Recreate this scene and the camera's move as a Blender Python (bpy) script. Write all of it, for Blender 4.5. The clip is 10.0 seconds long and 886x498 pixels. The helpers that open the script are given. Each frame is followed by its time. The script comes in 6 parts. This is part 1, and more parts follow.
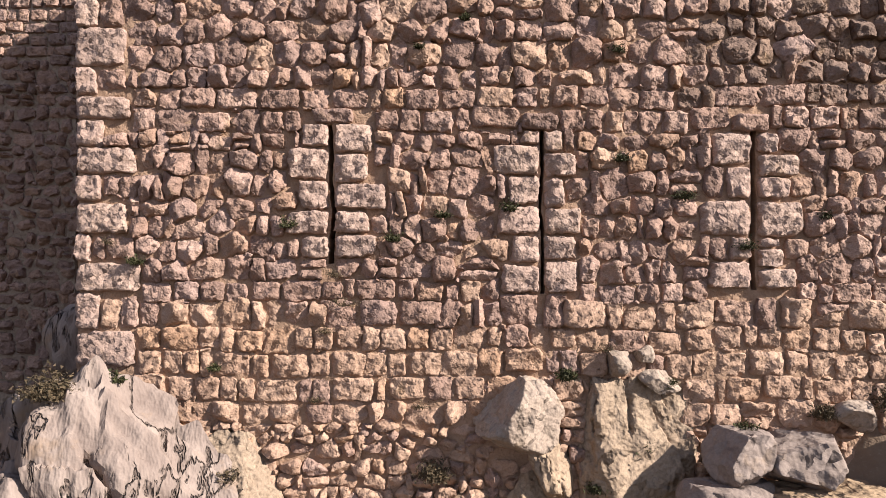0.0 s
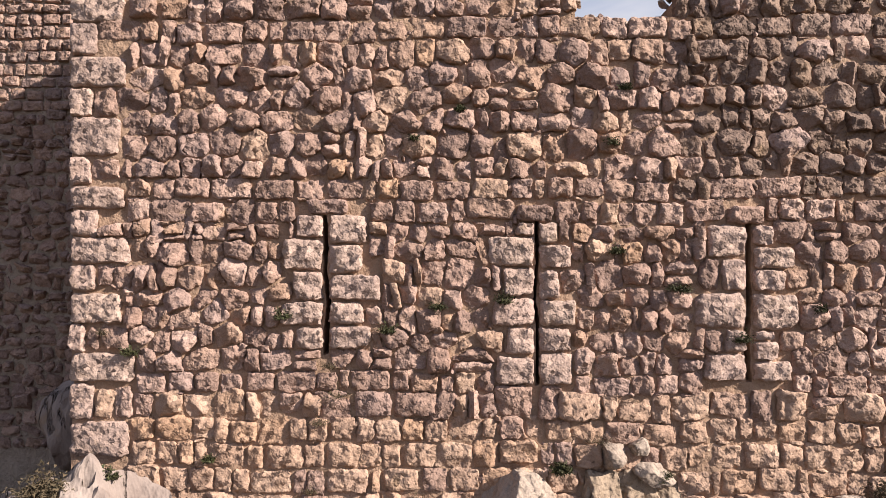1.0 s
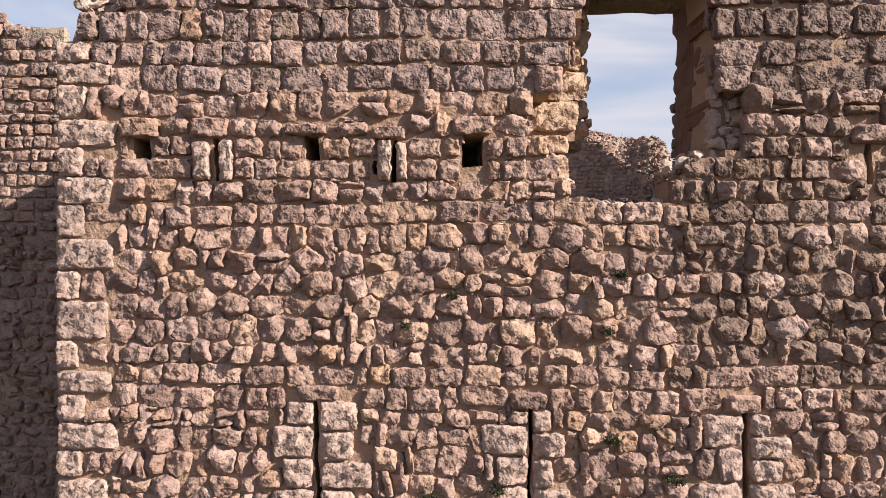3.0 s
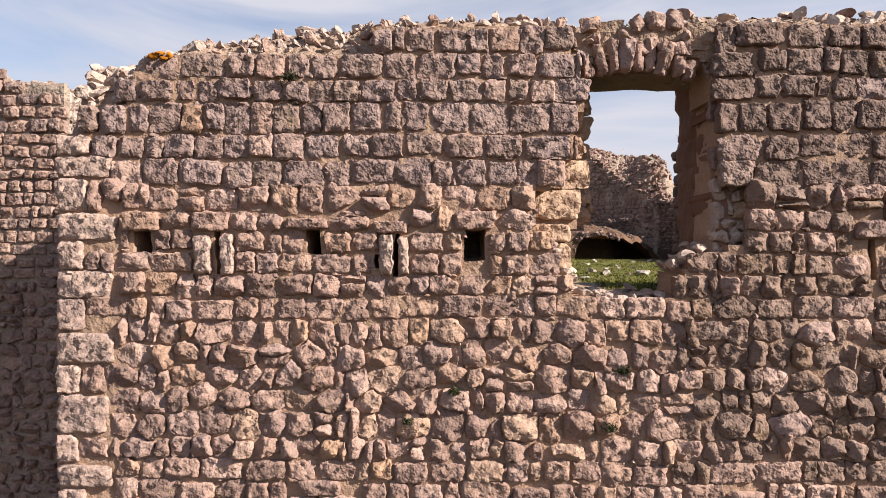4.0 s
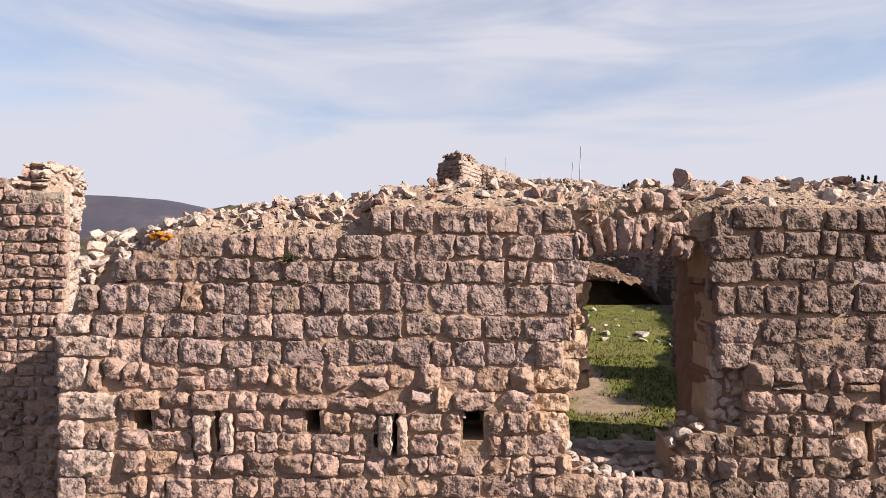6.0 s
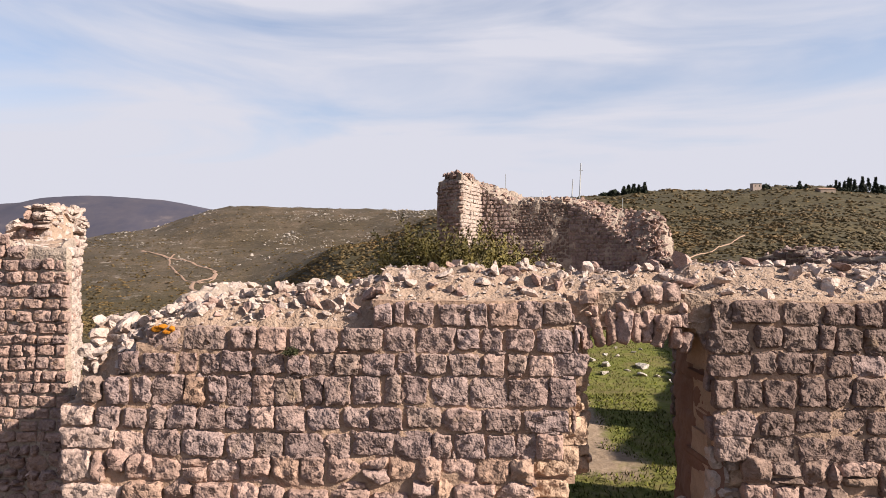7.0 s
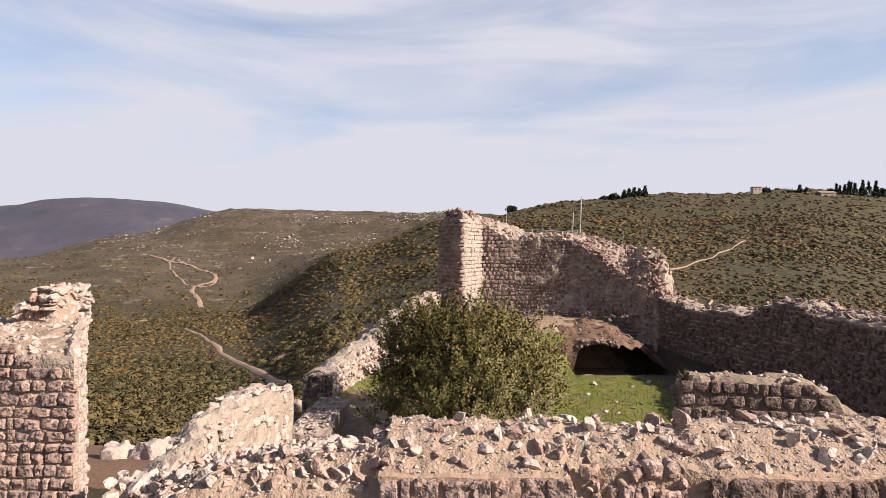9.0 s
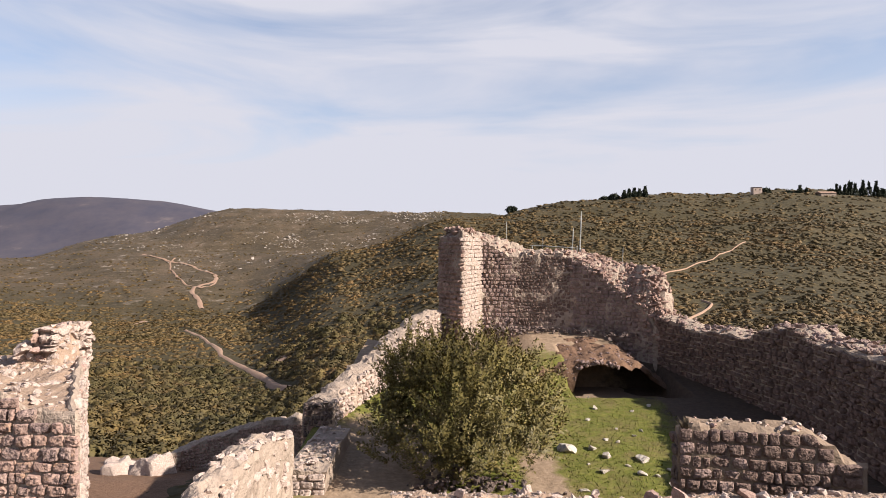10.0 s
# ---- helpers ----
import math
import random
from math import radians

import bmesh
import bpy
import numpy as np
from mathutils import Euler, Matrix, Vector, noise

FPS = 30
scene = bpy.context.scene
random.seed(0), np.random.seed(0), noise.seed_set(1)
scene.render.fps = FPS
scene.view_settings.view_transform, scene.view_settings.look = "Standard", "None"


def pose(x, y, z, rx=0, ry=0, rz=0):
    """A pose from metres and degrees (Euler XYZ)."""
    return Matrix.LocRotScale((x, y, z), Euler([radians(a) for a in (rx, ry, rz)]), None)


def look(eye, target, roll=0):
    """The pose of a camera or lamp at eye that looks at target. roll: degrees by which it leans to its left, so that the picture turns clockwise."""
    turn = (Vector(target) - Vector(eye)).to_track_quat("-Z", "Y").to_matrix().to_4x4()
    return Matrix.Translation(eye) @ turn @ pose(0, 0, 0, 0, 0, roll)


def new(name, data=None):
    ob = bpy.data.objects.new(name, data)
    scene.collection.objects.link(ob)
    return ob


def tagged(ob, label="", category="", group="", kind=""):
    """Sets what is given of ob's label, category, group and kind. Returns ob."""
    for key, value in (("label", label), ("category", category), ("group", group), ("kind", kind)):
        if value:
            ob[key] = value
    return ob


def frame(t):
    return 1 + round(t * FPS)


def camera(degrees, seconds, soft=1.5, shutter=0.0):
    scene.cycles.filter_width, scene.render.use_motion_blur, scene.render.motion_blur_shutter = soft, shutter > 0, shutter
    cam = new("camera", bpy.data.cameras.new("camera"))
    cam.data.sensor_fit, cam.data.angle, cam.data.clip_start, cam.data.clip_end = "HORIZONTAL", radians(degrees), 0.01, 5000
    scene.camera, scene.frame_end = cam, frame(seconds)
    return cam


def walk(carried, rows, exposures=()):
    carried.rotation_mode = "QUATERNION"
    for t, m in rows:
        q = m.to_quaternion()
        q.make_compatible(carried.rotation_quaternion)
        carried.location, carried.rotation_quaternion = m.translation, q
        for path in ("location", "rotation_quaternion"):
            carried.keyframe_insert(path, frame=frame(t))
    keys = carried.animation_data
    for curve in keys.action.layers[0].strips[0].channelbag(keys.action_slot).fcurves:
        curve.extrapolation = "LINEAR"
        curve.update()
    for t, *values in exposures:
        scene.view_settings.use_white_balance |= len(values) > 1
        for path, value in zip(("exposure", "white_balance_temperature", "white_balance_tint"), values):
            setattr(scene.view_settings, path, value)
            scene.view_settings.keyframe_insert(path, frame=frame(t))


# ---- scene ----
cam = camera(74.8, 10.0, soft=0.7)
METRES, EYE, TILT, LEAN, TURN = 9.2, 3.0, 0.0, 0.0, 1.15
ROWS = [
    (0.0, 0.0, 0.0, 0.0, 0.0, 0.0, -0.0),
    (0.5, 0.0031, 0.0007, 0.0484, -0.01, -0.0, -0.02),
    (1.0, 0.0057, 0.0013, 0.1001, -0.0, -0.02, -0.02),
    (1.5, 0.0098, 0.0029, 0.1474, -0.0, -0.01, -0.05),
    (2.0, 0.0142, 0.0075, 0.2012, -0.02, -0.03, -0.07),
    (2.5, 0.0141, 0.0092, 0.2513, -0.03, -0.06, -0.05),
    (4.0, 0.0109, 0.0137, 0.4047, -0.07, -0.12, -0.02),
    (4.5, 0.0103, 0.0123, 0.4516, -0.07, -0.14, -0.02),
    (5.0, 0.0107, 0.0111, 0.5028, -0.06, -0.12, -0.01),
    (5.5, 0.012, 0.012, 0.551, -0.08, -0.12, -0.0),
    (7.0, 0.0112, 0.0071, 0.6996, -0.08, -0.08, -0.01),
    (7.5, 0.0101, 0.0048, 0.7507, -0.07, -0.07, -0.0),
    (8.0, 0.009, 0.0016, 0.7972, -0.07, -0.05, 0.01),
    (8.5, 0.0084, -0.0034, 0.8498, -0.04, 0.01, 0.02),
    (9.0, 0.0069, -0.0056, 0.8958, -0.04, 0.03, 0.05),
    (9.5, 0.007, -0.0077, 0.9493, -0.05, -0.01, 0.06),
    (10.0, 0.0073, -0.0081, 0.9983, -0.03, -0.06, 0.08),
]
walk(cam, [(t, pose(0, 0, EYE, TILT, LEAN, TURN) @ pose(METRES * x, METRES * y, METRES * z, 90 + pitch, roll, yaw)) for t, x, y, z, yaw, pitch, roll in ROWS])

# ---- world, sun ----
SUN_EL, SUN_AZ = 31.5, 20.5   # height of the sun; its turn from +x towards the camera's side
sun_way = Vector((math.cos(radians(SUN_EL)) * math.cos(radians(SUN_AZ)), -math.cos(radians(SUN_EL)) * math.sin(radians(SUN_AZ)), math.sin(radians(SUN_EL))))
world = bpy.data.worlds.new("world")
scene.world = world
world.use_nodes = True
wn, wl = world.node_tree.nodes, world.node_tree.links


def wnode(kind, **inputs):
    n = wn.new(kind)
    for key, value in inputs.items():
        n.inputs[key.replace("_", " ")].default_value = value
    return n


sky = wn.new("ShaderNodeTexSky")
sky.sky_type, sky.sun_disc = "NISHITA", False
sky.sun_elevation, sky.sun_rotation = radians(SUN_EL), radians(90 + SUN_AZ)
sky.dust_density, sky.air_density = 1.0, 1.0
# thin streaks of high cloud over the whole sky, drawn out along one way
coord = wn.new("ShaderNodeTexCoord")
turned = wnode("ShaderNodeMapping")
turned.inputs["Rotation"].default_value = (0, radians(-7), 0)
turned.inputs["Scale"].default_value = (1.5, 1.5, 8.0)
wl.new(coord.outputs["Generated"], turned.inputs[0])
streak = wnode("ShaderNodeTexNoise", Scale=1.15, Detail=6.0, Roughness=0.5, Distortion=0.6)
wl.new(turned.outputs[0], streak.inputs["Vector"])
ramp = wn.new("ShaderNodeValToRGB")
ramp.color_ramp.elements[0].position, ramp.color_ramp.elements[1].position = 0.38, 0.62
wl.new(streak.outputs["Fac"], ramp.inputs[0])
# haze that thickens towards the horizon
split = wn.new("ShaderNodeSeparateXYZ")
wl.new(coord.outputs["Generated"], split.inputs[0])
low = wn.new("ShaderNodeMapRange")
low.inputs["From Min"].default_value, low.inputs["From Max"].default_value = 0.0, 0.34
low.inputs["To Min"].default_value, low.inputs["To Max"].default_value = 0.92, 0.30
wl.new(split.outputs["Z"], low.inputs["Value"])
veil = wn.new("ShaderNodeMath")
veil.operation = "MULTIPLY_ADD"
veil.inputs[1].default_value = 0.68
veil.use_clamp = True
wl.new(ramp.outputs[0], veil.inputs[0])
wl.new(low.outputs[0], veil.inputs[2])
thin = wn.new("ShaderNodeMapRange")   # the veil thins out overhead
thin.inputs["From Min"].default_value, thin.inputs["From Max"].default_value = 0.42, 0.85
thin.inputs["To Min"].default_value, thin.inputs["To Max"].default_value = 1.0, 0.15
wl.new(split.outputs["Z"], thin.inputs["Value"])
high = wn.new("ShaderNodeMath")
high.operation = "MULTIPLY"
wl.new(veil.outputs[0], high.inputs[0])
wl.new(thin.outputs[0], high.inputs[1])
cloud = wn.new("ShaderNodeMix")
cloud.data_type = "RGBA"
cloud.inputs["B"].default_value = (6.02, 6.04, 6.8, 1)
wl.new(high.outputs[0], cloud.inputs["Factor"])
clear = wn.new("ShaderNodeMix")
clear.data_type, clear.blend_type = "RGBA", "MULTIPLY"
clear.inputs["Factor"].default_value = 1.0
clear.inputs["B"].default_value = (1.10, 1.21, 1.36, 1)
wl.new(sky.outputs[0], clear.inputs["A"])
wl.new(clear.outputs["Result"], cloud.inputs["A"])
wl.new(cloud.outputs["Result"], wn["Background"].inputs[0])
wn["Background"].inputs[1].default_value = 0.054
sun = new("sun", bpy.data.lights.new("sun", "SUN"))
sun.data.energy, sun.data.angle, sun.data.color = 5.0, radians(0.6), (1, 0.92, 0.82)
sun.matrix_world = look(sun_way * 50, (0, 0, 0))
scene.view_settings.exposure = 1.14

# ---- materials ----
def material(name, rough=0.9):
    m = bpy.data.materials.new(name)
    m.use_nodes = True
    nt = m.node_tree
    p = nt.nodes["Principled BSDF"]
    p.inputs["Roughness"].default_value = rough
    p.inputs["Specular IOR Level"].default_value = 0.25
    return m, nt, p


def node(nt, kind, **inputs):
    n = nt.nodes.new(kind)
    for key, value in inputs.items():
        n.inputs[key.replace("_", " ")].default_value = value
    return n


def ramp_of(nt, fac, stops):
    r = nt.nodes.new("ShaderNodeValToRGB")
    e = r.color_ramp.elements
    while len(e) < len(stops):
        e.new(0.5)
    for k, (at, c) in enumerate(stops):
        e[k].position, e[k].color = at, (*c, 1)
    nt.links.new(fac, r.inputs[0])
    return r.outputs[0]


def noise_of(nt, scale, detail=4.0, rough=0.6, vector=None, distortion=0.0):
    n = node(nt, "ShaderNodeTexNoise", Scale=scale, Detail=detail, Roughness=rough, Distortion=distortion)
    nt.links.new(vector or place_of(nt), n.inputs["Vector"])
    return n.outputs["Fac"]


def place_of(nt):
    for n in nt.nodes:
        if n.bl_idname == "ShaderNodeNewGeometry":
            return n.outputs["Position"]
    return nt.nodes.new("ShaderNodeNewGeometry").outputs["Position"]


def island_of(nt):
    place_of(nt)
    geo = [n for n in nt.nodes if n.bl_idname == "ShaderNodeNewGeometry"][0]
    info = nt.nodes.new("ShaderNodeObjectInfo")
    add = nt.nodes.new("ShaderNodeMath")
    add.operation = "ADD"
    nt.links.new(geo.outputs["Random Per Island"], add.inputs[0])
    nt.links.new(info.outputs["Random"], add.inputs[1])
    fr = nt.nodes.new("ShaderNodeMath")
    fr.operation = "FRACT"
    nt.links.new(add.outputs[0], fr.inputs[0])
    return fr.outputs[0]


def mix(nt, fac, a, b, mode="MIX"):
    n = nt.nodes.new("ShaderNodeMix")
    n.data_type, n.blend_type = "RGBA", mode
    for value, key in ((fac, "Factor"), (a, "A"), (b, "B")):
        socket = n.inputs[key]
        if isinstance(value, (int, float)):
            socket.default_value = value
        elif isinstance(value, tuple):
            socket.default_value = (*value, 1)
        else:
            nt.links.new(value, socket)
    return n.outputs["Result"]


def bump_of(nt, p, heights):
    last = None
    for fac, strength, distance in heights:
        b = node(nt, "ShaderNodeBump", Strength=strength, Distance=distance)
        nt.links.new(fac, b.inputs["Height"])
        if last:
            nt.links.new(last, b.inputs["Normal"])
        last = b.outputs[0]
    nt.links.new(last, p.inputs["Normal"])


def chips_of(nt, scale, amount):
    """Heights of a chipped surface: small planes, each tilted its own way."""
    wob = node(nt, "ShaderNodeTexNoise", Scale=scale * 0.8, Detail=3.0)
    nt.links.new(place_of(nt), wob.inputs["Vector"])
    push = nt.nodes.new("ShaderNodeVectorMath")
    push.operation = "MULTIPLY_ADD"
    push.inputs[1].default_value = (0.7 / scale,) * 3
    nt.links.new(wob.outputs["Color"], push.inputs[0])
    nt.links.new(place_of(nt), push.inputs[2])
    cell = node(nt, "ShaderNodeTexVoronoi", Scale=scale)
    nt.links.new(push.outputs[0], cell.inputs["Vector"])
    away = nt.nodes.new("ShaderNodeVectorMath")
    away.operation = "SUBTRACT"
    nt.links.new(push.outputs[0], away.inputs[0])
    nt.links.new(cell.outputs["Position"], away.inputs[1])
    tilt = nt.nodes.new("ShaderNodeVectorMath")
    tilt.operation = "MULTIPLY_ADD"
    tilt.inputs[1].default_value = (2 * amount,) * 3
    tilt.inputs[2].default_value = (-amount,) * 3
    nt.links.new(cell.outputs["Color"], tilt.inputs[0])
    dot = nt.nodes.new("ShaderNodeVectorMath")
    dot.operation = "DOT_PRODUCT"
    nt.links.new(away.outputs[0], dot.inputs[0])
    nt.links.new(tilt.outputs[0], dot.inputs[1])
    return dot.outputs["Value"]


def stone_material(name, tones, stain=(0.28, 0.18, 0.085), dark=(0.09, 0.066, 0.056), grain=26.0, relief=0.03, pit=0.4):
    """Weathered limestone: a tone for each stone, soft mottling, dark lichen, a few ochre stains, a sandy, pitted and chipped skin."""
    m, nt, p = material(name)
    tone = ramp_of(nt, island_of(nt), [(k / (len(tones) - 1), c) for k, c in enumerate(tones)])
    big = noise_of(nt, 3.2, 3.0)
    mott = noise_of(nt, grain * 0.35, 6.0, 0.65)
    c = mix(nt, 0.8, tone, ramp_of(nt, mott, [(0.3, (0.80, 0.78, 0.77)), (0.52, (1.0, 0.99, 0.98)), (0.72, (1.16, 1.155, 1.14))]), "MULTIPLY")
    c = mix(nt, ramp_of(nt, big, [(0.64, (0, 0, 0)), (0.78, (0.4, 0.4, 0.4))]), c, stain)
    fine = noise_of(nt, grain * 3.0, 6.0, 0.8)
    c = mix(nt, 0.30 + 0.3 * pit, c, ramp_of(nt, fine, [(0.35, (0.50, 0.47, 0.46)), (0.5, (1.0, 1.0, 1.0)), (0.64, (1.42, 1.42, 1.42))]), "MULTIPLY")
    pits = noise_of(nt, grain * 1.7, 5.0, 0.75, distortion=0.6)
    c = mix(nt, min(1.0, pit * 1.1), c, ramp_of(nt, pits, [(0.33, (0.36, 0.31, 0.29)), (0.44, (1, 1, 1)), (0.62, (1.08, 1.08, 1.07))]), "MULTIPLY")
    lich = noise_of(nt, 7.0, 9.0, 0.78)
    c = mix(nt, ramp_of(nt, lich, [(0.60, (0, 0, 0)), (0.74, (0.12 + 0.35 * pit,) * 3)]), c, dark)
    nt.links.new(c, p.inputs["Base Color"])
    bump_of(nt, p, [(noise_of(nt, grain * 0.45, 2.0, 0.6), 1.0, relief * 1.1), (chips_of(nt, grain * 0.7, 0.36), 1.0, 1.0), (noise_of(nt, grain * 1.35, 1.5, 0.6), 1.0, relief * (0.22 + 0.5 * pit))])
    return m


def earth_material(name, a, b, fleck, scale=5.0, relief=0.03):
    m, nt, p = material(name, 0.95)
    c = ramp_of(nt, noise_of(nt, scale, 8.0, 0.7), [(0.3, a), (0.7, b)])
    c = mix(nt, ramp_of(nt, noise_of(nt, scale * 7, 5.0, 0.75), [(0.55, (0, 0, 0)), (0.72, (0.8, 0.8, 0.8))]), c, fleck)
    nt.links.new(c, p.inputs["Base Color"])
    bump_of(nt, p, [(noise_of(nt, scale * 2.0, 3.0, 0.6), 1.0, relief), (noise_of(nt, scale * 7, 1.5, 0.6), 0.8, relief * 0.35)])
    return m


def leaf_material(name, tones, rough=0.6, patchy=False):
    m, nt, p = material(name, rough)
    c = ramp_of(nt, noise_of(nt, 0.5, 3.0, 0.8) if patchy else island_of(nt), [(k / (len(tones) - 1) * (0.5 if patchy else 1) + (0.25 if patchy else 0), t) for k, t in enumerate(tones)])
    c = mix(nt, 0.7, c, ramp_of(nt, noise_of(nt, 0.35, 4.0), [(0.3, (0.65, 0.65, 0.6)), (0.7, (1.25, 1.25, 1.15))]), "MULTIPLY")
    if patchy:   # bush by bush, and in wide patches over the hill
        c = mix(nt, 0.9, c, ramp_of(nt, noise_of(nt, 0.8, 2.0), [(0.32, (0.72, 0.72, 0.68)), (0.5, (1.0, 0.97, 0.95)), (0.66, (1.22, 1.18, 1.05))]), "MULTIPLY")
        c = mix(nt, 0.9, c, ramp_of(nt, noise_of(nt, 0.045, 5.0), [(0.34, (0.6, 0.66, 0.6)), (0.52, (1.0, 1.0, 1.0)), (0.66, (1.35, 1.2, 1.1))]), "MULTIPLY")
    nt.links.new(c, p.inputs["Base Color"])
    p.inputs["Subsurface Weight"].default_value = 0.0
    return m


M_STONE = stone_material("limestone", [(0.263, 0.169, 0.136), (0.347, 0.230, 0.191), (0.287, 0.187, 0.150), (0.210, 0.138, 0.116), (0.384, 0.262, 0.220), (0.294, 0.184, 0.131), (0.294, 0.202, 0.177), (0.237, 0.154, 0.126), (0.331, 0.217, 0.178)], pit=0.3)
M_DRESSED = stone_material("dressed limestone", [(0.356, 0.251, 0.216), (0.387, 0.278, 0.232), (0.330, 0.234, 0.201)], grain=30.0, relief=0.024, pit=0.14)
M_WEATHERED = stone_material("weathered limestone", [(0.228, 0.157, 0.137), (0.256, 0.175, 0.151), (0.205, 0.141, 0.128), (0.282, 0.199, 0.179), (0.234, 0.162, 0.133), (0.260, 0.184, 0.169)], relief=0.035, pit=0.5)
M_OCHRESTONE = stone_material("ochre dressed limestone", [(0.372, 0.241, 0.162), (0.418, 0.285, 0.204), (0.336, 0.215, 0.145)], grain=26.0, relief=0.03, pit=0.25)
M_BUFF = stone_material("buff limestone", [(0.340, 0.221, 0.163), (0.379, 0.254, 0.190), (0.312, 0.203, 0.151), (0.400, 0.269, 0.205), (0.340, 0.209, 0.139)], pit=0.12)
# darker stone; on the court walls and the tower it stands in for shade
M_EAST = stone_material("darkened limestone", [(0.152, 0.100, 0.084), (0.175, 0.116, 0.097), (0.138, 0.092, 0.078), (0.185, 0.126, 0.104)], relief=0.035, pit=0.55)
M_RED = stone_material("red-darkened limestone", [(0.159, 0.086, 0.069), (0.206, 0.112, 0.087), (0.135, 0.074, 0.061)], relief=0.03, pit=0.5)
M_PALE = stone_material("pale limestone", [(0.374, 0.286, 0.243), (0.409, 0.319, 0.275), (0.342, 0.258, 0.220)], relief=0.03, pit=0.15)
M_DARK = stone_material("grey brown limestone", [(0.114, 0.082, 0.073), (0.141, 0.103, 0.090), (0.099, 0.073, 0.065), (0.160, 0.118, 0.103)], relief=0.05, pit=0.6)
M_BROWN = stone_material("brown limestone", [(0.174, 0.113, 0.088), (0.225, 0.148, 0.117), (0.146, 0.097, 0.078), (0.244, 0.165, 0.134), (0.192, 0.124, 0.089), (0.203, 0.138, 0.114)], pit=0.4)
M_MORTAR = earth_material("old lime mortar", (0.281, 0.180, 0.124), (0.371, 0.245, 0.174), (0.197, 0.124, 0.084), 6.0, 0.025)
M_CORE = earth_material("broken wall core", (0.235, 0.173, 0.134), (0.340, 0.265, 0.212), (0.164, 0.115, 0.085), 3.0, 0.08)
M_PLASTER = earth_material("reddish plaster", (0.142, 0.068, 0.046), (0.196, 0.107, 0.076), (0.100, 0.052, 0.039), 3.0, 0.02)
M_EARTH = earth_material("dry earth", (0.179, 0.123, 0.087), (0.231, 0.168, 0.123), (0.274, 0.216, 0.168), 4.0, 0.03)
M_TRACK = earth_material("pale dirt track", (0.215, 0.129, 0.087), (0.283, 0.187, 0.135), (0.316, 0.228, 0.171), 0.6, 0.05)
M_ORANGE = earth_material("orange lichen", (0.327, 0.105, 0.005), (0.380, 0.144, 0.008), (0.229, 0.078, 0.013), 20.0, 0.01)
M_HEAD = earth_material("crumbled lime mortar and earth", (0.223, 0.144, 0.098), (0.327, 0.232, 0.173), (0.419, 0.327, 0.269), 5.0, 0.05)
M_BANK = earth_material("reddish bank earth", (0.096, 0.052, 0.032), (0.162, 0.093, 0.059), (0.207, 0.133, 0.091), 4.0, 0.06)

# ---- building kit ----
rng = np.random.default_rng(7)


def link(name, verts, faces, mat, parent=None, smooth=None):
    me = bpy.data.meshes.new(name)
    me.from_pydata(verts, [], faces)
    me.materials.append(mat)
    if smooth is not None:
        me.shade_smooth()
        if smooth < 180:
            me.set_sharp_from_angle(angle=radians(smooth))
    ob = new(name, me)
    if parent:
        ob.parent = parent
    return ob


def part(name, bm, mat, parent=None, label="", smooth=None):
    me = bpy.data.meshes.new(name)
    bm.to_mesh(me)
    bm.free()
    me.materials.append(mat)
    if smooth is not None:
        me.shade_smooth()
        if smooth < 180:
            me.set_sharp_from_angle(angle=radians(smooth))
    ob = new(name, me)
    if parent:
        ob.parent = parent
    if label:
        ob["label"] = label
    return ob


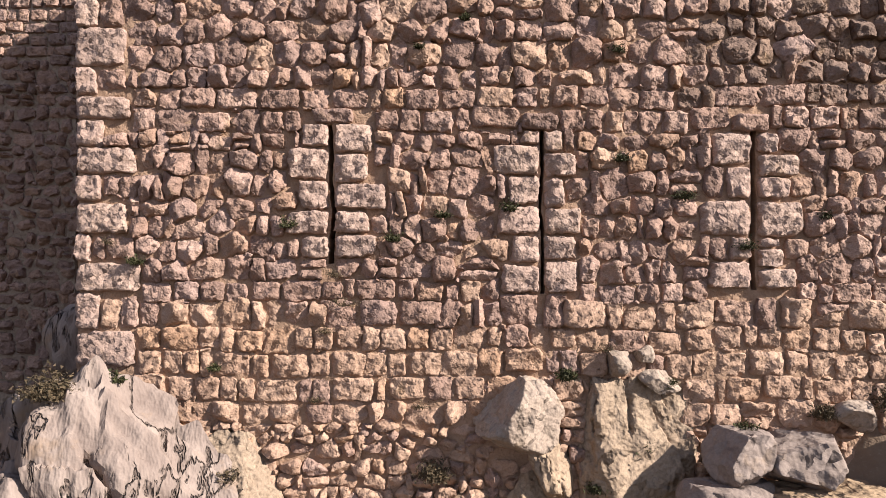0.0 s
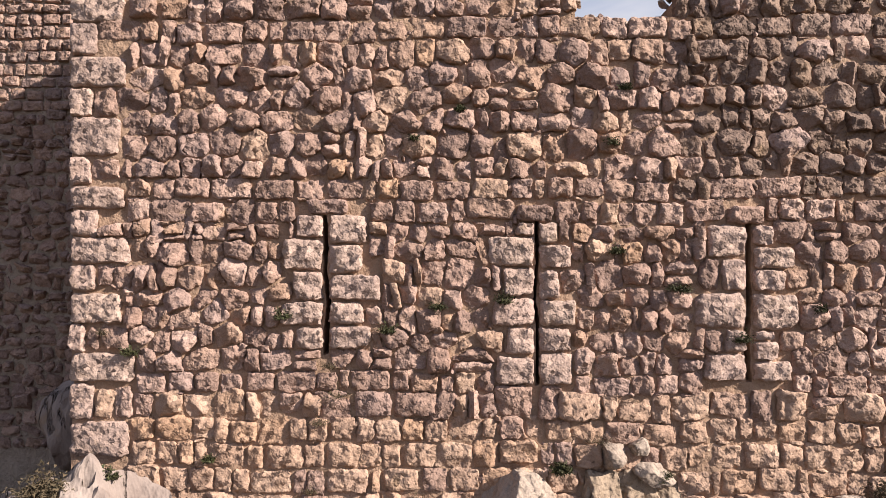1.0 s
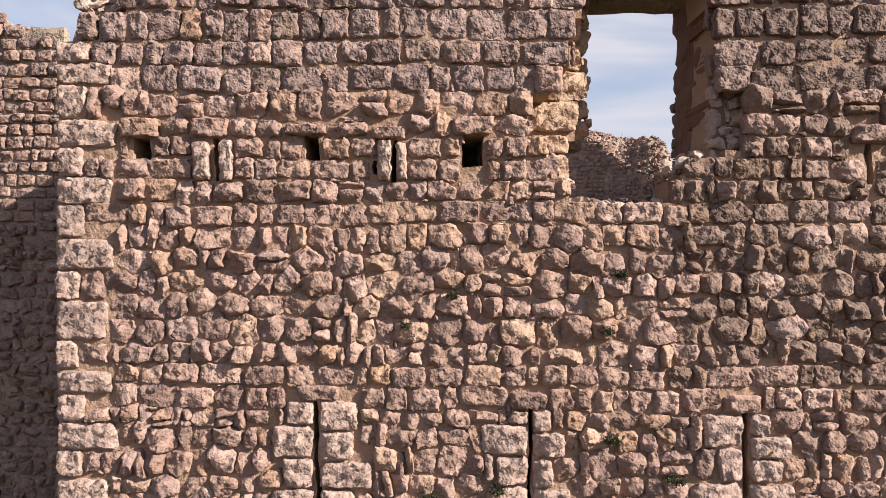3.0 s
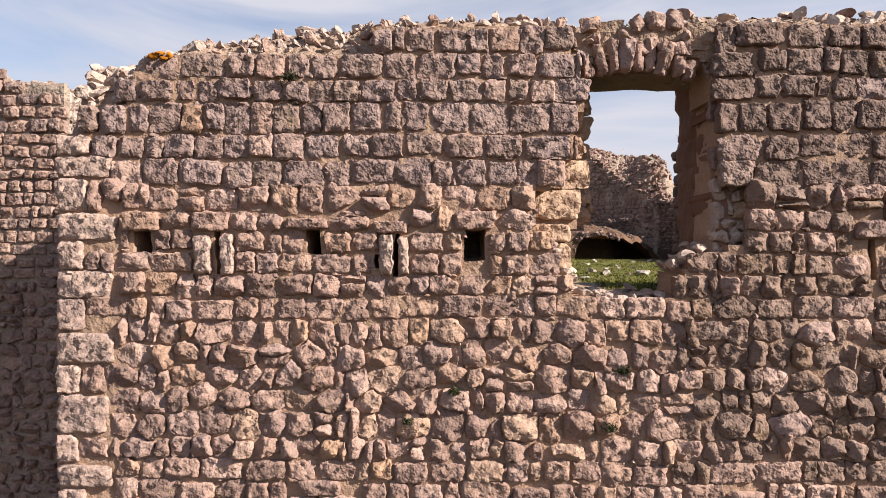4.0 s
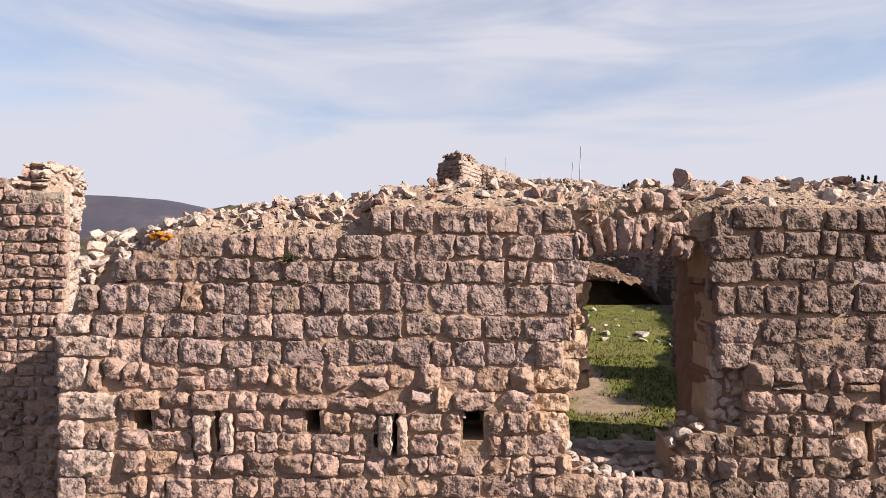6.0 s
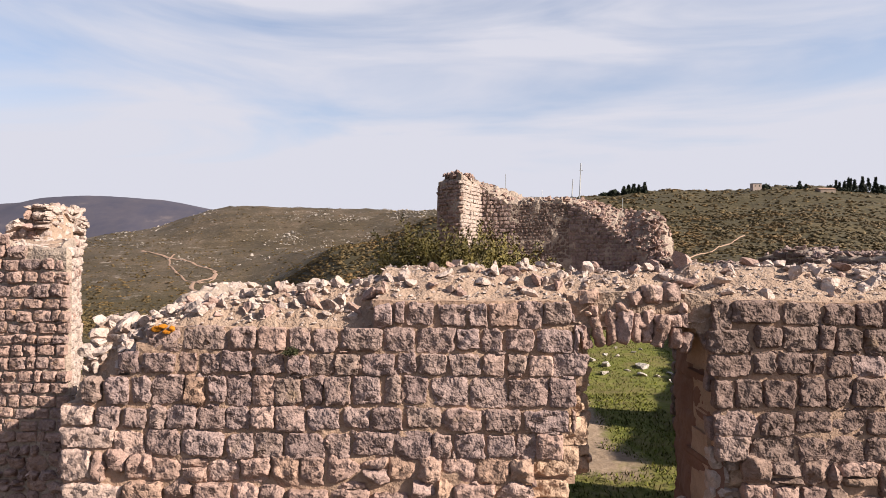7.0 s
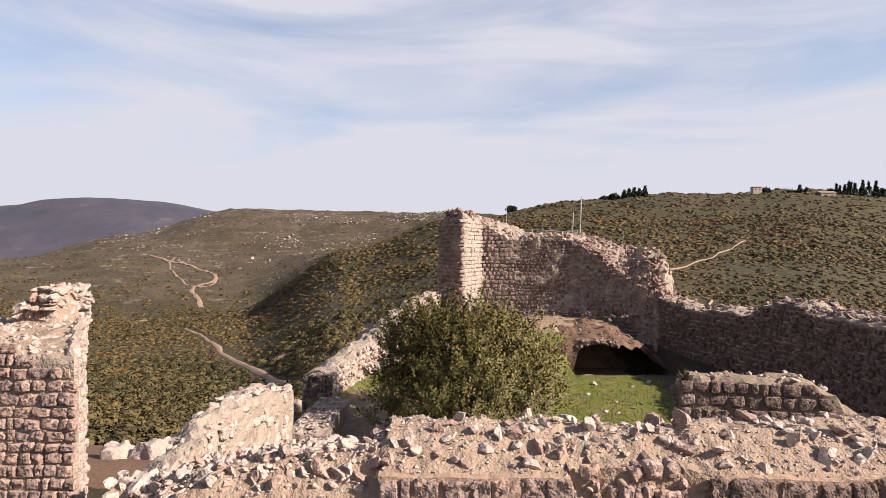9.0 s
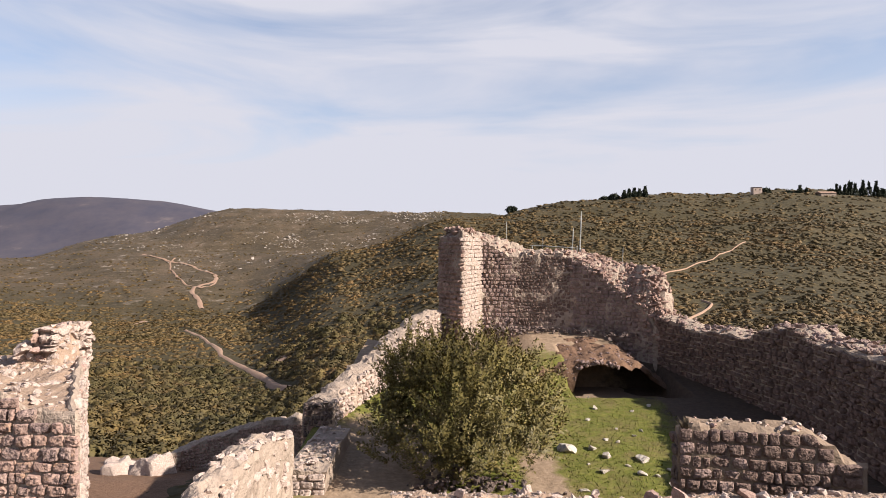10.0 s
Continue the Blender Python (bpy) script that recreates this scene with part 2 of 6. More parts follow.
def stone_shape(r, square, n=8):
    """A stone of unit size, its face towards -y: a many-sided outline, a face of broken planes, sides that run back into the wall."""
    s = np.array([-1, -0.86, -0.55, -0.18, 0.2, 0.56, 0.86, 1.0] if n == 8 else [-1, -0.8, 0.05, 0.8, 1.0])
    a, b = np.meshgrid(s, s, indexing="ij")
    far, turn = np.maximum(np.abs(a), np.abs(b)), np.arctan2(b, a)
    planes = [(k * 90 + r.normal(0, 3 if square else 10), r.uniform(0.92, 1.0) if square else r.uniform(0.84, 1.02)) for k in range(4)]
    corners = [45, 135, 225, 315]
    planes += [(c + r.normal(0, 10), r.uniform(1.16, 1.36) if square else r.uniform(0.9, 1.25)) for c in corners if square or r.random() < 0.75]
    rad = np.full(a.shape, 9.0)
    for ang, d in planes:
        c = np.cos(turn - radians(ang))
        rad = np.minimum(rad, np.where(c > 0.05, d / np.maximum(c, 0.05), 9.0))
    rad *= 1 + (0.03 if square else 0.06) * r.normal(0, 1, rad.shape)
    x, z = far * rad * np.cos(turn), far * rad * np.sin(turn)
    y = np.full(a.shape, 1.0) + r.normal(0, 0.05, a.shape)
    for _ in range(6 if square else 5):
        t, lean = r.uniform(0, 2 * math.pi), r.uniform(0.25, 0.9) if square else r.uniform(0.3, 1.1)
        start = r.uniform(0.45, 0.8) if square else r.uniform(-0.05, 0.6)
        y = np.minimum(y, 1.0 - lean * np.maximum(0, x * math.cos(t) + z * math.sin(t) - start))
    y -= 0.55 * np.maximum(0, far - 0.84) / 0.16 * r.uniform(0.5, 1.0)
    y += r.normal(0, 0.06 if square else 0.085, y.shape)
    y = -np.maximum(y, 0.12)
    v = [(0.5 * x[i, q], y[i, q], 0.5 * z[i, q]) for i in range(n) for q in range(n)]
    ring = [i * n for i in range(n)] + [(n - 1) * n + q for q in range(1, n)] + [i * n + n - 1 for i in range(n - 2, -1, -1)] + [q for q in range(n - 2, 0, -1)]
    f = [(i * n + q, (i + 1) * n + q, (i + 1) * n + q + 1, i * n + q + 1) for i in range(n - 1) for q in range(n - 1)]
    base = len(v)
    v += [(v[i][0] * 0.94, 0.9, v[i][2] * 0.94) for i in ring]
    m = len(ring)
    f += [(ring[(i + 1) % m], ring[i], base + i, base + (i + 1) % m) for i in range(m)]
    return np.array(v), f


SHAPES = {"block_far": [stone_shape(rng, True, 5) for _ in range(20)], "rubble_far": [stone_shape(rng, False, 5) for _ in range(24)], "block": [stone_shape(rng, True) for _ in range(24)], "rubble": [stone_shape(rng, False) for _ in range(32)]}
SHARED = {}


def stone_mesh(style, k, mat):
    key = (style, k, mat.name)
    if key not in SHARED:
        v, f = SHAPES[style][k]
        me = bpy.data.meshes.new("stone")
        me.from_pydata(v, [], f)
        me.materials.append(mat)
        me.shade_smooth()
        me.set_sharp_from_angle(angle=radians(26))
        SHARED[key] = me
    return SHARED[key]


def squared(cx, cz, w, h, z0, r):
    """One squared stone in its bed of mortar, now and then with a thin pinning stone beside or under it."""
    gap = r.uniform(0.012, 0.034)
    out = [(cx, cz + r.normal(0, 0.008), w - gap, h - gap * r.uniform(0.7, 1.4), r.normal(0, 2.0), r.uniform(0.024, 0.056), "block" if r.random() < 0.85 else "rubble")]
    if r.random() < 0.3:
        out.append((cx + w / 2 + r.normal(0, 0.01), cz + r.uniform(-0.4, 0.4) * h, r.uniform(0.03, 0.055), r.uniform(0.04, 0.09), r.normal(0, 15), r.uniform(0.015, 0.04), "rubble"))
    if r.random() < 0.35:
        out.append((cx + r.uniform(-0.4, 0.4) * w, z0 + r.uniform(-0.01, 0.01), r.uniform(0.06, 0.13), r.uniform(0.018, 0.035), r.normal(0, 6), r.uniform(0.015, 0.04), "rubble"))
    return out


def lay(courses, x0, x1, r, holes=(), top=None, left=None, wave=0.0):
    """Stones of a coursed face, as (x, z, width, height, lean, depth, style). holes: (x0, x1, z0, z1) kept free. top(x), left(z): the face's outline."""
    out = []
    for z0, z1, style, wa, wb in courses:
        h = z1 - z0
        spans = [(x0 if left is None else max(x0, left((z0 + z1) / 2)), x1)]
        for a, b, c, d in holes:
            if min(d, z1) - max(c, z0) > 0.28 * h:
                spans = [s for p, q in spans for s in ((p, min(q, a)), (max(p, b), q)) if s[1] - s[0] > 0.05]
        for p, q in spans:
            x = p
            while x < q - 0.01:
                w = r.uniform(wa, wb) if r.random() < 0.8 else r.uniform(wa * 0.6, wa)
                if q - x - w < wa * 0.6:
                    w = q - x
                if w > wb * 1.35:
                    w /= 2
                cx, cz = x + w / 2, (z0 + z1) / 2
                x += w
                cz += wave * noise.noise((cx * 0.8, cz * 1.4, 5)) + 0.5 * wave * noise.noise((cx * 2.6, cz * 2.6, 9))
                if top is not None and cz + 0.3 * h > top(cx):
                    continue
                if style == "rubble":
                    gap = r.uniform(0.012, 0.034)
                    if h > 0.15 and r.random() < 0.07:
                        k = r.uniform(0.35, 0.65)
                        for zz, hh in ((z0 + h * k / 2, h * k), (z1 - h * (1 - k) / 2, h * (1 - k))):
                            out.append((cx, zz, w - gap, hh - 0.012, r.normal(0, 6), r.uniform(0.05, 0.09), style))
                        continue
                    out.append((cx, cz + r.normal(0, 0.022), (w - gap) * r.uniform(0.92, 1.06), h * r.uniform(0.78, 1.2) - gap * 0.5, r.normal(0, 12), r.uniform(0.03, 0.10), style))
                    if r.random() < 0.14:
                        out.append((x + r.normal(0, 0.01), z0 + r.uniform(-0.02, 0.02), r.uniform(0.04, 0.09), r.uniform(0.03, 0.06), r.normal(0, 20), r.uniform(0.03, 0.06), style))
                else:
                    out += squared(cx, cz, w, h, z0, r)
    return out


def set_stones(wall, stones, at, mats, r, limit=300, near=None, name="stone", far=False):
    """Puts stones on a face. at(x, z) gives the pose there. The stones that near() picks, up to the limit, are parts; the rest are one mesh."""
    verts, faces, n, made = [], [], 0, 0
    order = sorted(stones, key=near) if near else stones
    for x, z, w, h, lean, d, style in order:
        style += "_far" if far else ""
        k = int(r.integers(len(SHAPES[style])))
        flip = -1 if r.random() < 0.5 else 1
        mat = mats[0] if len(mats) == 1 or r.random() < 0.82 else mats[1]
        m = at(x, z) @ pose(0, 0, 0, 0, lean, 0)
        size = (w, d * (1.5 if style.startswith("block") else 1.2), h)
        if made < limit:
            ob = new(name, stone_mesh(style, k, mat))
            ob.parent = wall
            ob.matrix_basis = m @ Matrix.Rotation(math.pi if flip < 0 else 0, 4, "Y") @ Matrix.Diagonal((*size, 1))
            made += 1
        else:
            v, f = SHAPES[style][k]
            v = v * size
            if flip < 0:
                v = v * (-1, 1, -1)
            v = v @ np.array(m.to_3x3()).T + np.array(m.translation)
            verts.append(v)
            faces += [tuple(i + n for i in q) for q in f]
            n += len(v)
    if verts:
        tagged(link("stonework", np.concatenate(verts), faces, mats[0], wall, 26), kind="stuff")


def clip(poly, nx, nz, d):
    """What is left of a convex outline on the near side of a line."""
    out = []
    for (ax, az), (bx, bz) in zip(poly, poly[1:] + poly[:1]):
        p, q = ax * nx + az * nz - d, bx * nx + bz * nz - d
        if p <= 0:
            out.append((ax, az))
        if p * q < 0:
            k = p / (p - q)
            out.append((ax + (bx - ax) * k, az + (bz - az) * k))
    return out


def outline(stone, others, r):
    """The outline of a stone, cut so that it leaves a joint to its neighbours."""
    x, z, w, h, lean, d, style = stone
    rough = style == "rubble"
    a, b = (w * 0.62, h * 0.66) if rough else (w / 2, h / 2)
    j = 0.10 if rough else 0.07
    poly = [(sx * a * (1 + r.uniform(-j, j * 0.3)), sz * b * (1 + r.uniform(-j, j * 0.3))) for sx, sz in ((-1, -1), (1, -1), (1, 1), (-1, 1))]
    c, s = math.cos(radians(-lean)), math.sin(radians(-lean))
    poly = [(p * c - q * s, p * s + q * c) for p, q in poly]
    joint = r.uniform(0.003, 0.011)
    for ox, oz, ow, oh, fixed in others:
        dx, dz = ox - x, oz - z
        if fixed:
            gx, gz = abs(dx) - ow / 2, abs(dz) - oh / 2
            if gx > gz:
                poly = clip(poly, math.copysign(1, dx), 0, max(gx - joint, 0.02))
            else:
                poly = clip(poly, 0, math.copysign(1, dz), max(gz - joint, 0.02))
        elif rough:
            dist = math.hypot(dx, dz)
            if dist < 1e-6:
                continue
            nx, nz = dx / dist, dz / dist
            ri, rj = math.hypot(w * nx, h * nz), math.hypot(ow * nx, oh * nz)
            poly = clip(poly, nx, nz, dist * ri / (ri + rj) - joint)
        if len(poly) < 3:
            return None
    for _ in range(2):   # knock off a corner or two
        t = r.uniform(0, 2 * math.pi)
        far = max(p * math.cos(t) + q * math.sin(t) for p, q in poly)
        poly = clip(poly, math.cos(t), math.sin(t), far * (r.uniform(0.82, 0.97) if rough else r.uniform(0.84, 0.98)))
    return poly if len(poly) >= 3 else None


def cut_stone(poly, d, square, r, n=13):
    """A stone over an outline: broken planes and a pitted roughness on its face, sides running back into the wall."""
    pts = np.array(poly)
    nxt = np.roll(pts, -1, axis=0)
    pts = np.stack([pts * 0.92 + nxt * 0.08, pts * 0.08 + nxt * 0.92], axis=1).reshape(-1, 2)
    mid = pts.mean(axis=0)
    half = np.abs(pts - mid).max(axis=0) + 1e-4
    s = np.sin(np.linspace(-1, 1, n) * 1.25) / math.sin(1.25)
    a, b = np.meshgrid(s, s, indexing="ij")
    far, turn = np.maximum(np.abs(a), np.abs(b)), np.arctan2(b * half[1], a * half[0])
    rad = np.full(a.shape, 9.0)
    for p, q in zip(pts, np.roll(pts, -1, axis=0)):
        e = q - p
        nx, nz = e[1], -e[0]
        ln = math.hypot(nx, nz)
        if ln < 1e-6:
            continue
        nx, nz = nx / ln, nz / ln
        c = np.cos(turn) * nx + np.sin(turn) * nz
        rad = np.minimum(rad, np.where(c > 0.02, ((p - mid) @ (nx, nz)) / np.maximum(c, 0.02), 9.0))
    x, z = far * rad * np.cos(turn), far * rad * np.sin(turn)
    o = r.uniform(0, 90, 3)
    facets = [(r.uniform(0, 2 * math.pi), r.uniform(0.2, 0.7), r.uniform(0.35, 0.8)) if square else (r.uniform(0, 2 * math.pi), r.uniform(0.4, 1.25), r.uniform(-0.1, 0.6)) for _ in range(6)]
    qx, qz = x / half[0], z / half[1]
    y = 1 + (0 if square else 1) * (r.normal(0, 0.22) * qx + r.normal(0, 0.22) * qz)
    for t, lean, start in facets:
        y = np.minimum(y, 1 - lean * np.maximum(0, qx * math.cos(t) + qz * math.sin(t) - start))
    v = []
    for i in range(n):
        for k in range(n):
            px, pz = x[i, k], z[i, k]
            rough = 0.022 * noise.noise((px * 9 + o[0], pz * 9, o[1])) + 0.018 * (0.3 - abs(noise.noise((px * 15 + o[0], pz * 15, o[1])))) + 0.010 * noise.noise((px * 24 + o[0], pz * 24, o[2]))
            edge = max(0.0, far[i, k] - 0.9) / 0.1
            depth = d * max(y[i, k], 0.25) * (1 - 0.45 * edge) + rough
            wob = 0.022 * max(0.0, far[i, k] - 0.6) / 0.4
            v.append((mid[0] + px + wob * noise.noise((px * 17 + o[2], pz * 17, 3)), -max(depth, 0.008), mid[1] + pz + wob * noise.noise((px * 17, pz * 17 + o[2], 7))))
    ring = [i * n for i in range(n)] + [(n - 1) * n + q for q in range(1, n)] + [i * n + n - 1 for i in range(n - 2, -1, -1)] + [q for q in range(n - 2, 0, -1)]
    f = [(i * n + q, (i + 1) * n + q, (i + 1) * n + q + 1, i * n + q + 1) for i in range(n - 1) for q in range(n - 1)]
    base, m = len(v), len(ring)
    v += [(mid[0] + (v[i][0] - mid[0]) * 0.96, 0.05, mid[1] + (v[i][2] - mid[1]) * 0.96) for i in ring]
    f += [(ring[(i + 1) % m], ring[i], base + i, base + (i + 1) % m) for i in range(m)]
    return np.array(v), f


def fit_stones(wall, stones, fixed, at, mats, r, limit=300, near=None, name="stone"):
    """Like set_stones, but each stone is cut to fit between its neighbours. fixed: (x, z, width, height) of what stands there already."""
    alls = [(s[0], s[1], s[2], s[3], s[6] != "rubble") for s in stones if s[2] > 0.1] + [(*b, True) for b in fixed]
    grid = {}
    for o in alls:
        for i in range(int((o[0] - o[2] / 2) // 0.5), int((o[0] + o[2] / 2) // 0.5) + 1):
            for k in range(int((o[1] - o[3] / 2) // 0.5), int((o[1] + o[3] / 2) // 0.5) + 1):
                grid.setdefault((i, k), []).append(o)
    verts, faces, n, made = [], [], 0, 0
    for s in (sorted(stones, key=near) if near else stones):
        x, z, w, h, lean, d, style = s
        i, k = int(x // 0.5), int(z // 0.5)
        close = {o for di in (-1, 0, 1) for dk in (-1, 0, 1) for o in grid.get((i + di, k + dk), ())}
        close = [o for o in close if abs(o[0] - x) + abs(o[1] - z) > 1e-6 and abs(o[0] - x) < (o[2] + w) * 0.7 + 0.05 and abs(o[1] - z) < (o[3] + h) * 0.7 + 0.05] if style == "rubble" and w > 0.1 else []
        poly = outline(s, close, r)
        if poly is None:
            continue
        v, f = cut_stone(poly, d, style != "rubble", r, 14 if w * h > 0.03 else 10)
        mat = mats[0] if len(mats) == 1 or r.random() < 0.82 else mats[1]
        m = at(x, z)
        if made < limit:
            me = bpy.data.meshes.new(name)
            me.from_pydata(v, [], f)
            me.materials.append(mat)
            me.shade_smooth()
            me.set_sharp_from_angle(angle=radians(42))
            ob = new(name, me)
            ob.parent = wall
            ob.matrix_basis = m
            made += 1
        else:
            verts.append(v @ np.array(m.to_3x3()).T + np.array(m.translation))
            faces += [tuple(q + n for q in g) for g in f]
            n += len(v)
    if verts:
        tagged(link("stonework", np.concatenate(verts), faces, mats[0], wall, 42), kind="stuff")


def plane_at(ox, oy, angle=0.0):
    """Poses on an upright plane through (ox, oy), its face turned by angle from -y."""
    base = pose(ox, oy, 0, 0, 0, angle)
    return lambda x, z: base @ Matrix.Translation((x, 0, z))


def fbm(x, y, z, octaves=4):
    return noise.fractal((x, y, z), 1.0, 2.1, octaves)


def slab(name, xs, zs, solid, y0, y1, mat, parent=None, rough=0.02, shift=None):
    """An upright body between y0 and y1, on a grid over x and z; solid(x, z) says where it is filled. Its faces are a little uneven."""
    nx, nz = len(xs) - 1, len(zs) - 1
    full = np.array([[bool(solid((xs[i] + xs[i + 1]) / 2, (zs[k] + zs[k + 1]) / 2)) for k in range(nz)] for i in range(nx)])
    verts, index, faces = [], {}, []

    def v(i, k, side):
        key = (i, k, side)
        if key not in index:
            x, z = xs[i], zs[k]
            n1, n2, n3 = (noise.noise((x * 2.3 + o, (y1 if side else y0) * 2.3, z * 2.3)) + 0.6 * noise.noise((x * 9 + o, z * 9, o)) for o in (0, 17, 31))
            index[key] = len(verts)
            verts.append((x + rough * 1.2 * n2, (y1 if side else y0) + rough * n1, z + rough * 1.2 * n3))
        return index[key]

    for i in range(nx):
        for k in range(nz):
            if not full[i, k]:
                continue
            faces.append((v(i, k, 0), v(i + 1, k, 0), v(i + 1, k + 1, 0), v(i, k + 1, 0)))
            faces.append((v(i, k, 1), v(i, k + 1, 1), v(i + 1, k + 1, 1), v(i + 1, k, 1)))
            for (di, dk), (p, q) in (((-1, 0), ((i, k + 1), (i, k))), ((1, 0), ((i + 1, k), (i + 1, k + 1))), ((0, -1), ((i, k), (i + 1, k))), ((0, 1), ((i + 1, k + 1), (i, k + 1)))):
                a, b = i + di, k + dk
                if not (0 <= a < nx and 0 <= b < nz and full[a, b]):
                    faces.append((v(*p, 1), v(*q, 1), v(*q, 0), v(*p, 0)))
    return link(name, verts, faces, mat, parent)


def sheet(name, xs, ys, height, mat, parent=None, smooth=180, keep=None):
    nx, ny = len(xs), len(ys)
    verts = [(x, y, height(x, y)) for x in xs for y in ys]
    faces = [(i * ny + k, (i + 1) * ny + k, (i + 1) * ny + k + 1, i * ny + k + 1) for i in range(nx - 1) for k in range(ny - 1) if keep is None or keep(xs[i + 1], ys[k + 1])]
    return link(name, verts, faces, mat, parent, smooth)


def steps(points):
    """A piecewise straight profile through (x, value) pairs."""
    xs, vs = [p[0] for p in points], [p[1] for p in points]
    return lambda x: float(np.interp(x, xs, vs))


def swept(name, line, thick, foot, top, mat, rough=0.06, step=0.22, rows=10, loss=lambda u: 0.0):
    """A ruined wall along a line of (x, y): its face lies on the line, its thickness behind it (to the left of the way along it).
    foot(u), top(u): heights along its length; loss(u): how much lower its face ends than its crest. Returns the wall and at(u, z), the pose on its face."""
    pts = np.array(line, float)
    seg = np.hypot(*np.diff(pts, axis=0).T)
    cum = np.concatenate([[0], np.cumsum(seg)])
    length = cum[-1]

    def along(u):
        u = min(max(u, 0), length)
        i = min(int(np.searchsorted(cum, u, side="right")) - 1, len(seg) - 1)
        d = (pts[i + 1] - pts[i]) / seg[i]
        # ease the turn at the joints
        w = (u - cum[i]) / seg[i]
        if w > 0.5 and i + 1 < len(seg):
            d2 = (pts[i + 2] - pts[i + 1]) / seg[i + 1]
            k = (w - 0.5)
            d3 = d * (1 - k) + d2 * k
        elif w < 0.5 and i > 0:
            d2 = (pts[i] - pts[i - 1]) / seg[i - 1]
            k = 0.5 - w
            d3 = d * (1 - k) + d2 * k
        else:
            d3 = d
        d3 = d3 / np.hypot(*d3)
        return pts[i] + d * (u - cum[i]), d3

    n = max(2, int(length / step))
    cols, verts, faces = [], [], []
    for i in range(n + 1):
        u = length * i / n
        p, d = along(u)
        back = np.array([-d[1], d[0]])
        t, b = top(u), foot(u)
        low = loss(u)
        ring = [(0.0, b + (t - low - b) * k / rows) for k in range(rows + 1)] + [(thick * k / 4, t - low * (1 - k / 3.0) + 0.10 * math.sin(math.pi * k / 4)) for k in range(1, 4)] + [(thick, t), (thick, b)]
        for k, (o, z) in enumerate(ring):
            q = p + back * o
            w = rough * (1 if k < rows else 2.2)
            e = [w * (noise.noise((q[0] * 1.6 + s, q[1] * 1.6, z * 1.6)) + 0.7 * noise.noise((q[0] * 5 + s, q[1] * 5, z * 5))) for s in (0, 9, 21)]
            verts.append((q[0] + e[0], q[1] + e[1], z + e[2]))
    m = rows + 6
    for i in range(n):
        for k in range(m - 1):
            faces.append((i * m + k, (i + 1) * m + k, (i + 1) * m + k + 1, i * m + k + 1))
    faces.append(tuple(range(m - 1, -1, -1)))
    faces.append(tuple(n * m + k for k in range(m)))
    ob = link(name, verts, faces, mat)

    def at(u, z):
        p, d = along(u)
        return pose(p[0], p[1], z, 0, 0, math.degrees(math.atan2(d[1], d[0])))
    return ob, at, length, along


def even(z0, z1, h, style, wa, wb, r):
    """Courses of about height h from z0 up to z1."""
    out, z = [], z0
    while z < z1 - 0.4 * h:
        k = h * r.uniform(0.85, 1.15)
        out.append((z, min(z + k, z1) if z1 - z - k > 0.4 * h else z1, style, wa, wb))
        z = out[-1][1]
    return out


def rock_mesh(r, sub=3, rough=0.35, chop=6, near=0.42, far=0.8):
    """A broken stone: a ball cut by planes and roughened."""
    bm = bmesh.new()
    bmesh.ops.create_icosphere(bm, subdivisions=sub, radius=1)
    o = Vector(r.uniform(0, 50, 3))
    cuts = [(Vector(r.normal(0, 1, 3)).normalized(), r.uniform(near, far)) for _ in range(chop)]
    for v in bm.verts:
        for nrm, d in cuts:
            k = v.co.dot(nrm) - d
            if k > 0:
                v.co -= nrm * k
        v.co += v.co.normalized() * rough * 0.35 * (noise.noise(v.co * 1.4 + o) + 0.5 * noise.noise(v.co * 3.5 + o))
    return bm


def loose_shapes(r, n, mat, sub=2):
    out = []
    for _ in range(n):
        bm = rock_mesh(r, sub, 0.07, 10, 0.34, 0.66)
        me = bpy.data.meshes.new("loose_stone")
        bm.to_mesh(me)
        bm.free()
        me.materials.append(mat)
        me.shade_smooth()
        me.set_sharp_from_angle(angle=radians(20))
        out.append(me)
    return out


def cushion(name, r, shoots, size, mat, leaf=0.016, flat=0.6):
    """A low bushy plant: small leaves along short shoots that spread from one spot."""
    verts, faces = [], []
    for _ in range(shoots):
        d = r.normal(0, 1, 3)
        d[2] = abs(d[2]) * flat + 0.15
        d[1] = -abs(d[1]) if r.random() < 0.75 else d[1]
        d /= np.linalg.norm(d)
        h = size * r.uniform(0.5, 1.1)
        side = np.cross(d, r.normal(0, 1, 3))
        side /= np.linalg.norm(side)
        n = len(verts)
        verts += [side * 0.0015, -side * 0.0015, d * h]
        faces += [(n, n + 1, n + 2)]
        for k in range(9):
            c = d * h * r.uniform(0.3, 1.0) + r.normal(0, 0.06 * size, 3)
            u, w = r.normal(0, 1, 3), r.normal(0, 1, 3)
            n = len(verts)
            verts += [c, c + u * leaf * 0.7, c + w * leaf * 0.9]
            faces += [(n, n + 1, n + 2)]
    return link(name, verts, faces, mat)


